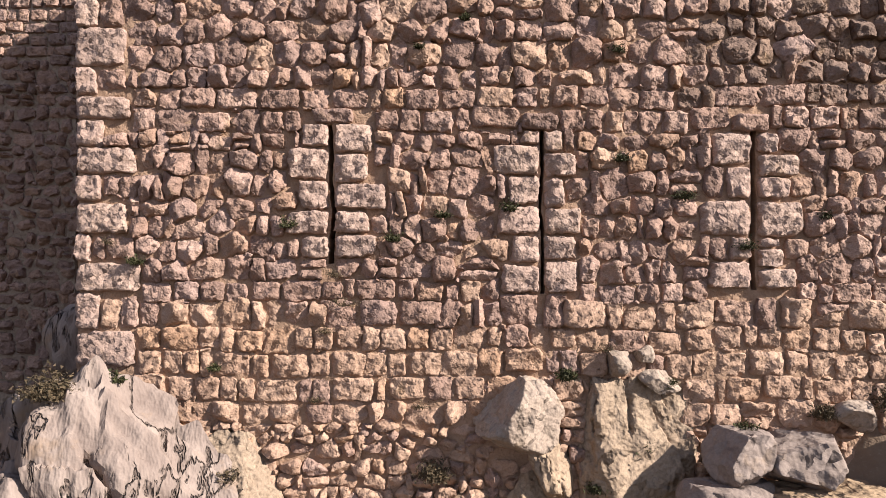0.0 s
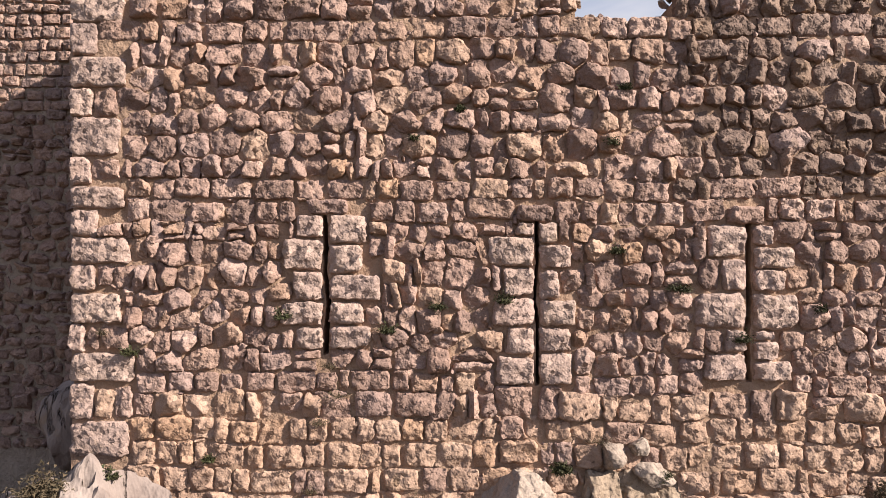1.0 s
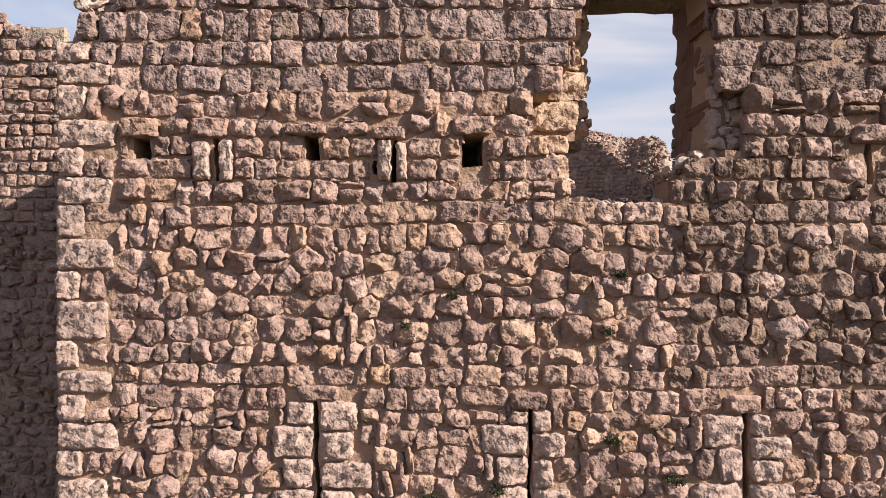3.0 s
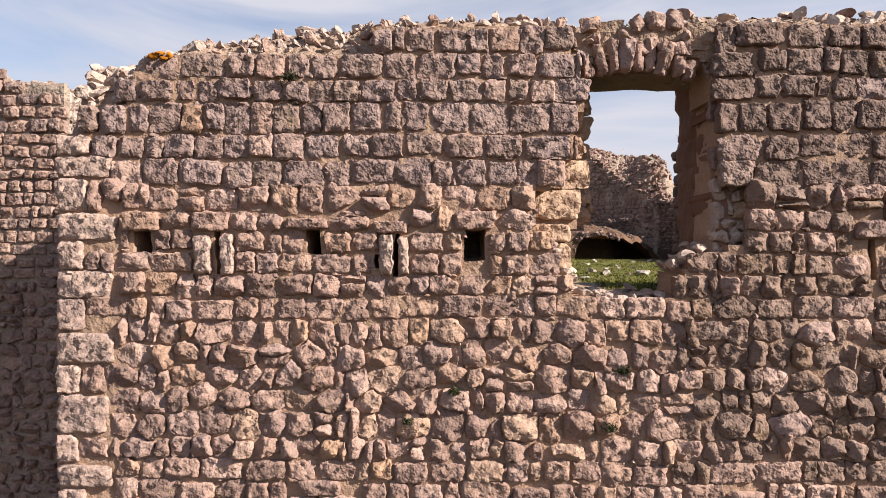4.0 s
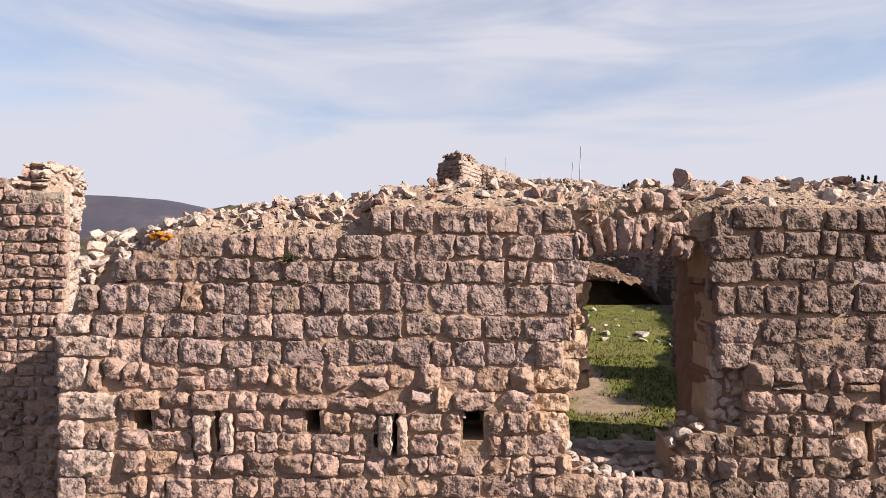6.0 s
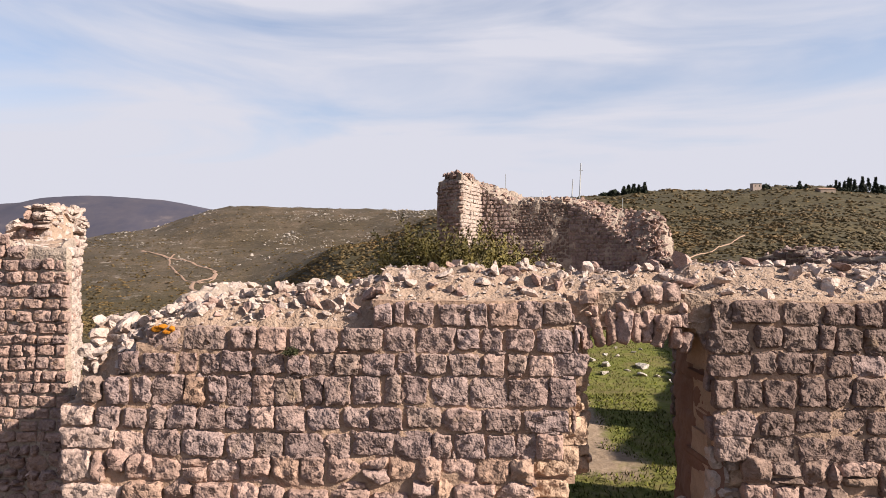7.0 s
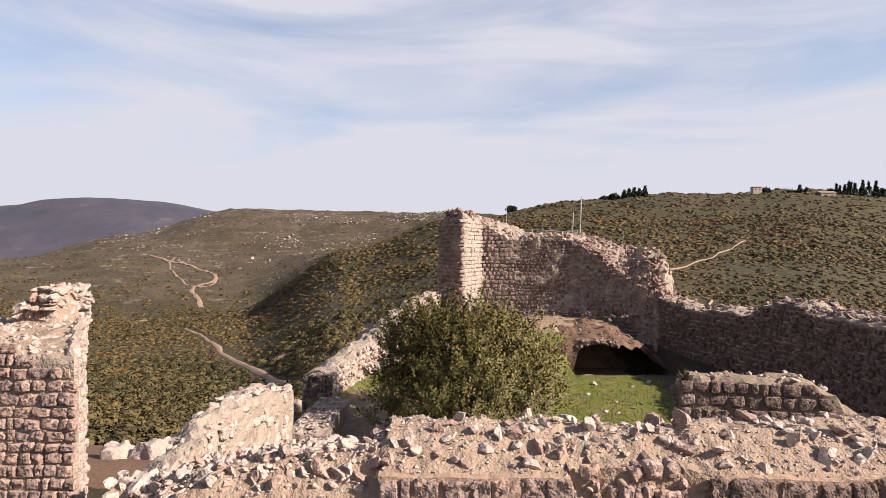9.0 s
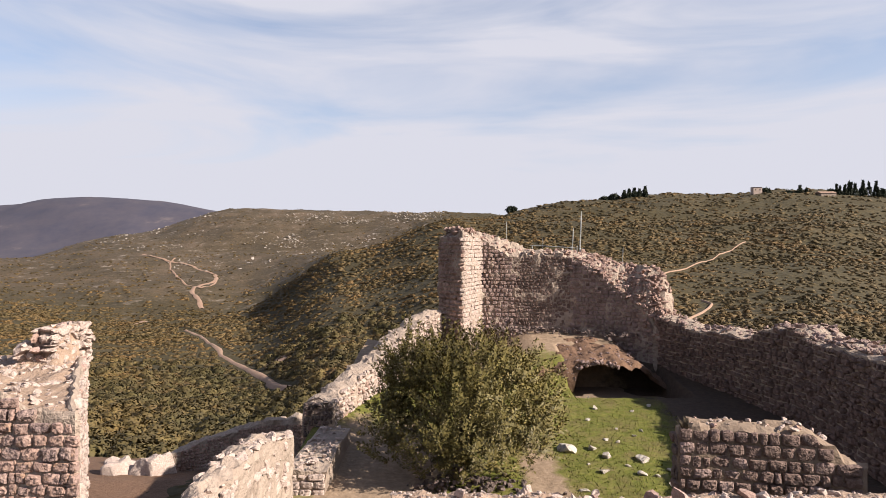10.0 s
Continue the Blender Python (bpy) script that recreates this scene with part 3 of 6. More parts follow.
def tuft(name, r, blades, height, spread, mat, wide=0.006, droop=0.5):
    """A tuft of thin blades that grow from one spot."""
    verts, faces = [], []
    for _ in range(blades):
        a, tilt, h = r.uniform(0, 2 * math.pi), abs(r.normal(0, spread)), height * r.uniform(0.4, 1.0)
        d = np.array([math.cos(a), math.sin(a), 0])
        side = np.array([-d[1], d[0], 0]) * wide * r.uniform(0.6, 1.5)
        b = d * r.uniform(0, 0.35 * height * spread)
        p1 = b + d * h * 0.5 * math.sin(tilt) + np.array([0, 0, h * 0.55 * math.cos(tilt)])
        p2 = b + d * h * (math.sin(tilt) + droop * 0.3) + np.array([0, 0, h * math.cos(tilt) * (1 - 0.25 * droop)])
        n = len(verts)
        verts += [b - side, b + side, p1 + side, p1 - side, p2]
        faces += [(n, n + 1, n + 2, n + 3), (n + 3, n + 2, n + 4)]
    return link(name, verts, faces, mat)


def joined(name, shapes, places, mat, parent, label=""):
    """Many loose stones as one mesh: places holds (x, y, z, sx, sy, sz)."""
    vs, fs, n = [], [], 0
    r = np.random.default_rng(len(places))
    for x, y, z, sx, sy, sz in places:
        me = shapes[int(r.integers(len(shapes)))]
        co = np.array([v.co[:] for v in me.vertices]) * (sx, sy, sz)
        m = np.array(pose(0, 0, 0, r.normal(0, 25), r.normal(0, 25), r.uniform(0, 360)).to_3x3())
        vs.append(co @ m.T + (x, y, z))
        fs += [tuple(i + n for i in p.vertices) for p in me.polygons]
        n += len(co)
    ob = link(name, np.concatenate(vs), fs, mat, parent, 20)
    return tagged(ob, label, kind="stuff")

# ---- the high front wall ----
FACE = 5.86   # y of its mortar face
stone_top = steps([(-3.86, 7.85), (-3.58, 7.85), (-3.56, 8.12), (-3.30, 8.16), (-3.28, 8.48), (-3.02, 8.5), (-3.0, 8.66), (-0.72, 8.66), (-0.70, 8.90), (4.3, 8.92), (6.6, 8.95)])   # top of its facing stones
front_top = steps([(-3.86, 7.85), (-3.45, 7.85), (-3.43, 8.12), (-3.15, 8.16), (-3.13, 8.48), (-2.87, 8.5), (-2.85, 8.66), (-0.72, 8.66), (-0.70, 8.90), (4.3, 8.92), (6.6, 8.95)])
# ragged opening in the outer leaf: its edges at each height
gap_left = steps([(6.18, 1.75), (6.26, 1.36), (6.42, 1.22), (6.8, 1.06), (6.88, 0.90), (7.24, 0.92), (7.34, 1.14), (7.52, 1.22), (7.56, 1.32), (8.06, 1.34), (8.10, 1.44), (8.34, 1.44), (8.62, 1.32), (9.0, 1.28)])
gap_right = steps([(6.18, 2.05), (6.26, 2.2), (6.5, 2.28), (6.66, 2.52), (6.70, 2.56), (6.72, 2.93), (7.34, 2.96), (7.44, 2.68), (7.74, 2.66), (8.1, 2.66), (8.3, 2.6), (8.62, 2.59), (8.66, 2.66), (9.0, 2.68)])
SLITS = [(-1.245, 0.05, 2.86, 4.27), (0.875, 0.04, 2.55, 4.19), (2.985, 0.065, 2.59, 4.17)]   # middle, width, foot, head
PUTLOGS = [(-3.11, -2.92, 6.68, 6.89), (-2.28, -2.22, 6.47, 6.88), (-1.37, -1.22, 6.66, 6.90), (-0.49, -0.44, 6.45, 6.87), (-0.69, -0.64, 6.52, 6.66), (0.21, 0.41, 6.58, 6.90), (4.16, 4.22, 6.4, 6.8)]


def outer_leaf(x, z):
    if z > front_top(x) - 0.02 or (z > 6.2 and gap_left(z) - 0.07 < x < gap_right(z) + 0.06):
        return False
    if any(abs(x - c) < w / 2 and a < z < b for c, w, a, b in SLITS):
        return False
    return not any(a < x < b and c < z < d for a, b, c, d in PUTLOGS)


def inner_leaf(x, z):
    if z > front_top(x) + 0.1:
        return False
    if 6.2 < z < 8.53 + 0.10 * math.sin((x - 1.5) * 2.8) and (1.46 if z > 6.95 else 1.30) < x < 2.84:
        return False
    return not any(abs(x - c) < 0.3 and a - 0.1 < z < b + 0.1 for c, w, a, b in SLITS) and not any(a < x < b and c < z < d for a, b, c, d in PUTLOGS)


def grid_lines(a, b, step, extra):
    xs = sorted(set(np.round(np.concatenate([np.arange(a, b + step / 2, step), extra]), 3)))
    return [x for i, x in enumerate(xs) if i == 0 or x - xs[i - 1] > 0.006]


slit_x = [v for c, w, *_ in SLITS for v in (c - w / 2, c + w / 2)]
hole_x = [v for a, b, *_ in PUTLOGS for v in (a, b)]
hole_z = [v for *_, c, d in PUTLOGS for v in (c, d)] + [v for s in SLITS for v in s[2:]]
xs = grid_lines(-3.86, 6.6, 0.07, slit_x + hole_x)
zs = grid_lines(-0.4, 9.1, 0.07, hole_z)
wall_front = tagged(slab("wall_front", xs, zs, outer_leaf, FACE, 6.46, M_MORTAR, rough=0.026), "high ruined castle wall of rough limestone in lime mortar", "wall", kind="structure")
slab("wall_core", grid_lines(-3.84, 6.6, 0.09, []), grid_lines(-0.4, 9.1, 0.09, []), inner_leaf, 6.45, 6.75, M_CORE, wall_front, rough=0.03)
slab("wall_back", grid_lines(-3.84, 6.6, 0.12, []), grid_lines(-0.4, 9.1, 0.12, []), lambda x, z: z < front_top(x) + 0.1 and not (6.2 < z < 8.64 and (1.50 if z > 6.95 else 1.34) < x < 2.86), 6.74, 7.12, M_CORE, wall_front, rough=0.03)

r1 = np.random.default_rng(11)
on_front = plane_at(0, FACE)
named = []   # places that single stones take: x0, x1, z0, z1

# corner stones, long and short by turns
qz = [1.80, 2.17, 2.56, 2.86, 3.16, 3.48, 3.76, 4.04, 4.32, 4.56, 4.86, 5.26, 5.56, 5.88, 6.22, 6.50, 6.79, 7.08, 7.42, 7.64, 7.85]
qw = [0.62, 0.26, 0.67, 0.16, 0.55, 0.27, 0.67, 0.29, 0.58, 0.22, 0.53, 0.24, 0.60, 0.29, 0.59, 0.28, 0.62, 0.32, 0.56, 0.34]
quoins = []
for z0, z1, w in zip(qz, qz[1:], qw):
    quoins.append((-3.87 + w / 2, (z0 + z1) / 2, w - 0.012, z1 - z0 - 0.014, r1.normal(0, 0.5), 0.055, "block"))
    named.append((-3.9, -3.87 + w + 0.01, z0, z1))
fit_stones(wall_front, quoins, [], on_front, [M_DRESSED], r1, 300, name="corner_stone")

# dressed stones that flank the three slits: height and width, from the head down
FLANKS = [
    ([(0.24, 0.26), (0.33, 0.41), (0.31, 0.30), (0.25, 0.43), (0.24, 0.28)], [(0.30, 0.38), (0.30, 0.34), (0.28, 0.52), (0.24, 0.36), (0.24, 0.43)]),
    ([(0.14, 0.18), (0.31, 0.46), (0.31, 0.31), (0.28, 0.43), (0.29, 0.28), (0.31, 0.38)], [(0.22, 0.18), (0.25, 0.31), (0.31, 0.20), (0.27, 0.36), (0.25, 0.32), (0.34, 0.33)]),
    ([(0.34, 0.38), (0.33, 0.24), (0.38, 0.50), (0.24, 0.2), (0.28, 0.40)], [(0.22, 0.18), (0.23, 0.40), (0.23, 0.31), (0.38, 0.44), (0.1, 0.2), (0.20, 0.25), (0.21, 0.37)]),
]
flank = []
for (c, w, foot, head), (lefts, rights) in zip(SLITS, FLANKS):
    for side, col in ((-1, lefts), (1, rights)):
        z = head
        for h, wide in col:
            x = c + side * (w / 2 + wide / 2 + 0.006)
            flank.append((x, z - h / 2, wide, h - 0.016, r1.normal(0, 0.8), 0.07, "block"))
            named.append((x - wide / 2 - 0.012, x + wide / 2 + 0.012, z - h, z))
            z -= h
    named.append((c - w / 2 - 0.02, c + w / 2 + 0.02, foot, head))
fit_stones(wall_front, flank, [], on_front, [M_DRESSED], r1, 300, name="slit_stone")
lintels = [(-1.245, 4.345, 0.45, 0.15), (0.855, 4.28, 0.36, 0.165), (2.945, 4.26, 0.37, 0.175),
           (-3.02, 6.99, 0.40, 0.20), (-2.32, 6.99, 0.38, 0.20), (-1.36, 6.96, 0.42, 0.11), (-0.52, 6.93, 0.36, 0.12), (0.31, 7.0, 0.42, 0.18), (4.2, 6.9, 0.4, 0.18)]
fit_stones(wall_front, [(x, z, w, h, r1.normal(0, 1), 0.075, "block") for x, z, w, h in lintels], [], on_front, [M_STONE], r1, 300, name="lintel")
named += [(x - w / 2 - 0.01, x + w / 2 + 0.01, z - h / 2, z + h / 2) for x, z, w, h in lintels]
# upright stones between the beam holes
posts = [(-2.40, 6.66, 0.17, 0.40), (-2.15, 6.66, 0.13, 0.42), (-0.57, 6.66, 0.14, 0.42), (-0.40, 6.66, 0.10, 0.40)]
fit_stones(wall_front, [(x, z, w, h, r1.normal(0, 1), 0.08, "block") for x, z, w, h in posts], [], on_front, [M_DRESSED], r1, 300, name="upright_stone")
named += [(x - w / 2 - 0.01, x + w / 2 + 0.01, z - h / 2, z + h / 2) for x, z, w, h in posts] + [(a - 0.02, b + 0.02, c, d) for a, b, c, d in PUTLOGS]

courses = even(0.35, 1.22, 0.135, "rubble", 0.12, 0.34, r1)
courses += [(1.22, 1.46, "rubble", 0.22, 0.42), (1.46, 1.72, "block", 0.16, 0.46), (1.72, 1.98, "block", 0.2, 0.42), (1.98, 2.22, "block", 0.22, 0.4), (2.22, 2.46, "rubble", 0.2, 0.42), (2.46, 2.68, "block", 0.2, 0.42), (2.68, 2.92, "rubble", 0.18, 0.40)]
courses += even(2.92, 4.18, 0.225, "rubble", 0.15, 0.33, r1)
courses += [(4.18, 4.42, "block", 0.18, 0.42), (4.42, 4.64, "block", 0.2, 0.48)]
courses += even(4.64, 6.02, 0.23, "rubble", 0.16, 0.36, r1)
courses += [(6.02, 6.25, "block", 0.22, 0.45), (6.25, 6.46, "rubble", 0.18, 0.36), (6.46, 6.68, "block", 0.2, 0.4), (6.68, 6.90, "block", 0.2, 0.4), (6.90, 7.10, "rubble", 0.18, 0.38), (7.10, 7.32, "rubble", 0.18, 0.36)]
courses += [(7.32, 7.60, "block", 0.24, 0.5), (7.60, 7.85, "block", 0.24, 0.46), (7.85, 8.16, "block", 0.2, 0.42), (8.16, 8.40, "block", 0.22, 0.46), (8.40, 8.66, "block", 0.26, 0.52), (8.66, 8.91, "block", 0.22, 0.5)]


def gap_rows():
    out = []
    for z0, z1, *_ in courses:
        zm = (z0 + z1) / 2
        if zm > 6.2:
            out.append((gap_left(zm), gap_right(zm), z0, z1))
    return out


# joints of the squared courses beside the opening, from the foot of each course up
ASHLAR = [
    (7.32, 7.60, (-3.33, -3.01, -2.64, -2.2, -1.9, -1.6, -1.18, -0.92, -0.48, -0.12, 0.09, 0.42, 0.73)),
    (7.60, 7.85, (-3.52, -3.25, -2.98, -2.79, -2.49, -2.19, -1.95, -1.68, -1.39, -1.03, -0.72, -0.39, 0.0, 0.39, 0.78, 1.27)),
    (7.85, 8.16, (-3.66, -3.44, -3.16, -2.93, -2.62, -2.38, -2.17, -1.92, -1.71, -1.42, -1.2, -0.92, -0.6, -0.41, -0.13, 0.26, 0.64, 1.04, 1.33)),
    (8.16, 8.40, (-3.3, -3.05, -2.68, -2.46, -2.24, -1.91, -1.58, -1.33, -1.1, -0.83, -0.48, -0.26, 0.05, 0.38, 0.62, 0.84, 1.1, 1.43)),
    (8.40, 8.66, (-3.0, -2.64, -2.17, -1.87, -1.57, -1.32, -1.05, -0.59, -0.27, 0.11, 0.37, 0.6, 0.92, 1.29)),
    (8.66, 8.91, (-0.71, -0.5, -0.38, -0.08, 0.24, 0.44, 0.75, 0.98, 1.28)),
]
ashlar = []
for z0, z1, joints in ASHLAR:
    for a, b in zip(joints, joints[1:]):
        ashlar += squared((a + b) / 2, (z0 + z1) / 2 + 0.02 * noise.noise((a * 0.8, z0 * 1.4, 5)), b - a, z1 - z0, z0, r1)
    named.append((joints[0], joints[-1], z0, z1))

# where bedrock takes the wall's place at its foot
rocky = [(-3.9, -3.3, 0.3, 1.6), (0.35, 0.95, 0.9, 1.45), (1.3, 2.3, 0.3, 1.66)]
field = lay(courses, -3.86, 6.55, r1, named + gap_rows() + rocky, lambda x: stone_top(x) + 0.07, wave=0.05)
field += ashlar
taken = [((a + b) / 2, (c + d) / 2, b - a, d - c) for a, b, c, d in named[:-len(ASHLAR)] + gap_rows()]
foot_field = [s for s in field if s[1] < 2.35]
low_field = [s for s in field if 2.35 <= s[1] < 7.32 and not (s[0] > 2.3 and s[1] > 4.4)]
brown_field = [s for s in field if 4.4 < s[1] < 7.32 and s[0] > 2.3]
high_field = [s for s in field if s[1] >= 7.32 and s[0] < 2.5]
east_field = [s for s in field if s[1] >= 7.32 and s[0] >= 2.5]
fit_stones(wall_front, foot_field, taken, on_front, [M_BUFF, M_STONE], r1, 200, near=lambda s: abs(s[0] - 0.3), name="foot_stone")
fit_stones(wall_front, low_field, taken, on_front, [M_STONE, M_BUFF], r1, 300, near=lambda s: abs(s[0] - 0.3) + 0.7 * abs(s[1] - 5.0))
fit_stones(wall_front, brown_field, taken, on_front, [M_BROWN, M_STONE], r1, 120, near=lambda s: abs(s[0] - 2.5))
fit_stones(wall_front, high_field, taken, on_front, [M_WEATHERED, M_STONE], r1, 200, near=lambda s: abs(s[0] - 0.3), name="squared_stone")
fit_stones(wall_front, east_field, taken, on_front, [M_EAST, M_WEATHERED], r1, 100, near=lambda s: abs(s[0] - 2.5), name="squared_stone")

# small stones that fill a break beside the opening
slab("infill", grid_lines(2.68, 3.14, 0.05, []), grid_lines(6.66, 7.5, 0.05, []), lambda x, z: True, 6.02, 6.4, M_MORTAR, wall_front, 0.02)
fit_stones(wall_front, lay(even(6.62, 7.46, 0.14, "rubble", 0.1, 0.24, r1), 2.68, 3.08, r1), [], plane_at(0, 6.02), [M_PALE, M_OCHRESTONE], r1, 60, name="infill_stone")

# the opening: jamb stones, reddish plaster, the broken inner arch
def jamb_line(q):
    """Plan of the worn right side of the opening: from its inner edge out to the broken facing."""
    return np.interp(q, (0, 0.3, 0.55, 0.8, 1), (2.78, 2.755, 2.73, 2.745, 2.79)), np.interp(q, (0, 0.3, 0.55, 0.8, 1), (7.14, 6.8, 6.45, 6.12, 5.93))


jv, nq, nz = [], 26, 64
for i in range(nz):
    z = 6.25 + 2.62 * i / (nz - 1)
    for k in range(nq):
        x, y = jamb_line(k / (nq - 1))
        joint = min(abs(z - b) for b in (6.55, 6.98, 7.38, 7.62, 7.96, 8.3)) + 0.02 * noise.noise((y * 4, z, 2))
        wear = 0.05 * fbm(y * 2.2, z * 2.2, 4) + 0.02 * fbm(y * 9, z * 9, 8) + 0.025 * max(0, 1 - abs(joint) / 0.03)
        y = max(y, 6.06) if 6.6 < z < 7.45 else y
        jv.append((x + wear + 0.02 * noise.noise((z * 1.7, 3, 0)), y + 0.02 * noise.noise((z * 6, y * 6, 5)), z))
jf = [(i * nq + k, (i + 1) * nq + k, (i + 1) * nq + k + 1, i * nq + k + 1) for i in range(nz - 1) for k in range(nq - 1)]
link("jamb_plaster", jv, jf, M_PLASTER, wall_front, 50)["label"] = "worn reddish plaster over the jamb"
slab("jamb_core", grid_lines(0.85, 1.56, 0.06, []), grid_lines(6.5, 8.56, 0.06, []), lambda x, z: x < (1.30 if z < 6.95 else 1.38 if z < 7.6 else 1.42), 6.28, 6.47, M_MORTAR, wall_front, 0.02)
# facing stones of the recess beside the left jamb
recess = lay([(6.42, 6.78, "block", 0.5, 0.8), (6.78, 7.0, "block", 0.5, 0.8)], 0.75, 1.34, r1) + lay([(7.0, 7.34, "block", 0.6, 0.8), (7.34, 7.64, "block", 0.6, 0.8)], 0.74, 1.46, r1) + lay(even(7.64, 8.6, 0.3, "block", 0.4, 0.6, r1), 1.0, 1.47, r1)
fit_stones(wall_front, [(*q[:4], 0.5 * q[4], 0.05, q[6]) for q in recess], [], plane_at(0, 6.26), [M_OCHRESTONE], r1, 60, name="jamb_stone")
inner_edge = lay(even(6.95, 8.7, 0.24, "rubble", 0.18, 0.26, r1), 1.36, 1.57, r1)
fit_stones(wall_front, [(*q[:5], 0.09, q[6]) for q in inner_edge], [], plane_at(0, 6.45), [M_OCHRESTONE, M_DARK], r1, 60, name="jamb_stone")
# stained, worn edge on the other side
slab("stained_edge", grid_lines(2.62, 2.82, 0.05, []), grid_lines(6.7, 8.95, 0.05, []), lambda x, z: x > 2.70 + 0.05 * noise.noise((z * 3, 1, 1)), 5.98, 6.5, M_PLASTER, wall_front, 0.05)
edge = lay(even(7.5, 8.9, 0.26, "rubble", 0.14, 0.22, r1), 2.66, 2.84, r1)
fit_stones(wall_front, [(*q[:5], 0.03, q[6]) for q in edge if r1.random() < 0.6], [], plane_at(0, 5.98), [M_RED, M_WEATHERED], r1, 60, name="jamb_stone")
slab("arch_core", grid_lines(1.24, 2.78, 0.06, []), grid_lines(8.5, 9.2, 0.06, []), lambda x, z: z < 8.97 + 0.08 * noise.noise((x * 4, 7, 0)) and z > 8.53 + 0.10 * math.sin(math.pi * (x - 1.24) / 1.48) + 0.05 * noise.noise((x * 5, 2, 0)), 5.95, 6.5, M_HEAD, wall_front, 0.05)
arch = []
for k in range(9):
    x = 1.36 + 1.14 * (k + 0.5) / 9 + r1.normal(0, 0.015)
    up = 0.13 * math.sin(math.pi * (k + 0.5) / 8)
    h = r1.uniform(0.16, 0.28)
    arch.append((x, 8.43 + up * 0.8 + h * 0.45, r1.uniform(0.08, 0.14), h, (4 - k - 0.5) * -3.0 + r1.normal(0, 7), r1.uniform(0.04, 0.10), "rubble"))
fit_stones(wall_front, arch, [], plane_at(0, 5.95), [M_STONE, M_BUFF], r1, 60, name="arch_stone")
above = [(*q[:5], r1.uniform(0.03, 0.07), q[6]) for q in lay(even(8.66, 9.02, 0.13, "rubble", 0.1, 0.26, r1), 1.26, 2.46, r1, wave=0.06) if r1.random() < 0.5]
fit_stones(wall_front, above, [], plane_at(0, 5.94), [M_STONE, M_BUFF], r1, 60, name="rubble_stone")

# its broken top: earth, mortar and loose stones
rubble_crest = steps([(-3.3, 8.6), (-2.9, 8.80), (-1.7, 8.98), (-0.7, 9.05)])


def top_sheet(x, y):
    k = min(max((y - 5.9) / (0.7 if x > -0.7 else 0.45), 0), 1)
    base = front_top(x) - 0.16 * max(0, 1 - (y - (5.96 if 1.28 < x < 2.7 else 5.86)) / 0.12)
    if 1.3 < x < 2.66:
        base -= 0.06
    rise = (0.30 if x > -0.7 else max(0.12, rubble_crest(x) - base)) * k * k * (3 - 2 * k)
    fall = max(0, (y - 6.9) * 0.35) if x > -0.9 else max(0, (y - 6.55) * 0.45)
    return base + rise - fall + 0.06 * fbm(x * 2.2, y * 2.2, 1) + (0.035 if x > -0.8 else 0.06) * fbm(x * 7, y * 7, 5)


tagged(sheet("wall_top", list(np.arange(-3.8, 6.6, 0.06)), list(np.arange(5.87, 7.9, 0.06)), top_sheet, M_HEAD, wall_front, smooth=50, keep=lambda x, y: y < 7.25 and not (1.28 < x < 2.70 and y < 5.97)), "crumbled wall head of earth and mortar")
shapes_warm = loose_shapes(r1, 14, M_PALE)
shapes_grey = loose_shapes(r1, 10, M_STONE)


def loose(x, y, z, sx, sy, sz, r, label, group, name="loose_stone", mesh=None, tilt=25):
    me = mesh or (shapes_warm if r.random() < 0.6 else shapes_grey)[int(r.integers(10))]
    ob = new(name, me)
    ob.matrix_basis = pose(x, y, z, r.normal(0, tilt), r.normal(0, tilt), r.uniform(0, 360)) @ Matrix.Diagonal((sx, sy, sz, 1))
    return tagged(ob, label, "stone", group)


# stones that stand out along the crest: x, y, half width, half height
for x, y, w, h in [(0.55, 6.4, 0.08, 0.13), (1.07, 6.25, 0.06, 0.11), (-0.62, 6.1, 0.05, 0.12), (-1.42, 6.15, 0.09, 0.14), (0.02, 6.4, 0.15, 0.07), (-0.12, 6.5, 0.09, 0.08), (0.3, 6.45, 0.08, 0.07), (2.06, 6.45, 0.08, 0.08), (3.1, 6.4, 0.09, 0.09), (3.75, 6.3, 0.1, 0.13), (2.4, 6.4, 0.12, 0.07), (1.55, 6.5, 0.07, 0.09), (-1.15, 6.4, 0.07, 0.10), (-1.75, 6.3, 0.08, 0.1), (4.3, 6.45, 0.12, 0.07), (4.0, 6.2, 0.09, 0.07), (2.9, 6.05, 0.12, 0.06), (2.25, 6.55, 0.10, 0.08), (-0.9, 6.5, 0.1, 0.09)]:
    loose(x, y, top_sheet(x, y) + 0.45 * h, w, w * 0.8, h, r1, "grey limestone chunk that stands on the crumbled wall head", "loose stones on the wall head", tilt=8)
for k in range(210):
    x = r1.uniform(-3.5, 4.9) if k % 2 else r1.uniform(-3.3, -0.7)
    y = r1.uniform(6.05, 7.0)
    s = 0.035 + 0.10 * r1.random() ** 1.5
    if 1.3 < x < 2.66 and y < 6.02:
        continue
    loose(x, y, top_sheet(x, y) + 0.2 * s, s * r1.uniform(0.8, 1.5), s, s * r1.uniform(0.6, 1.1), r1, "pale broken limestone piece on the crumbled wall head", "loose stones on the wall head")
heap = []
for k in range(520):
    x = r1.uniform(-3.5, 5.0) if k % 3 == 0 else r1.uniform(-3.4, -0.7)
    y = r1.uniform(6.0, 7.1)
    if 1.28 < x < 2.70 and y < 6.02:
        continue
    s = 0.02 + 0.06 * r1.random() ** 1.8
    heap.append((x, y, top_sheet(x, y) + 0.25 * s, s * 1.4, s, s * 0.8))
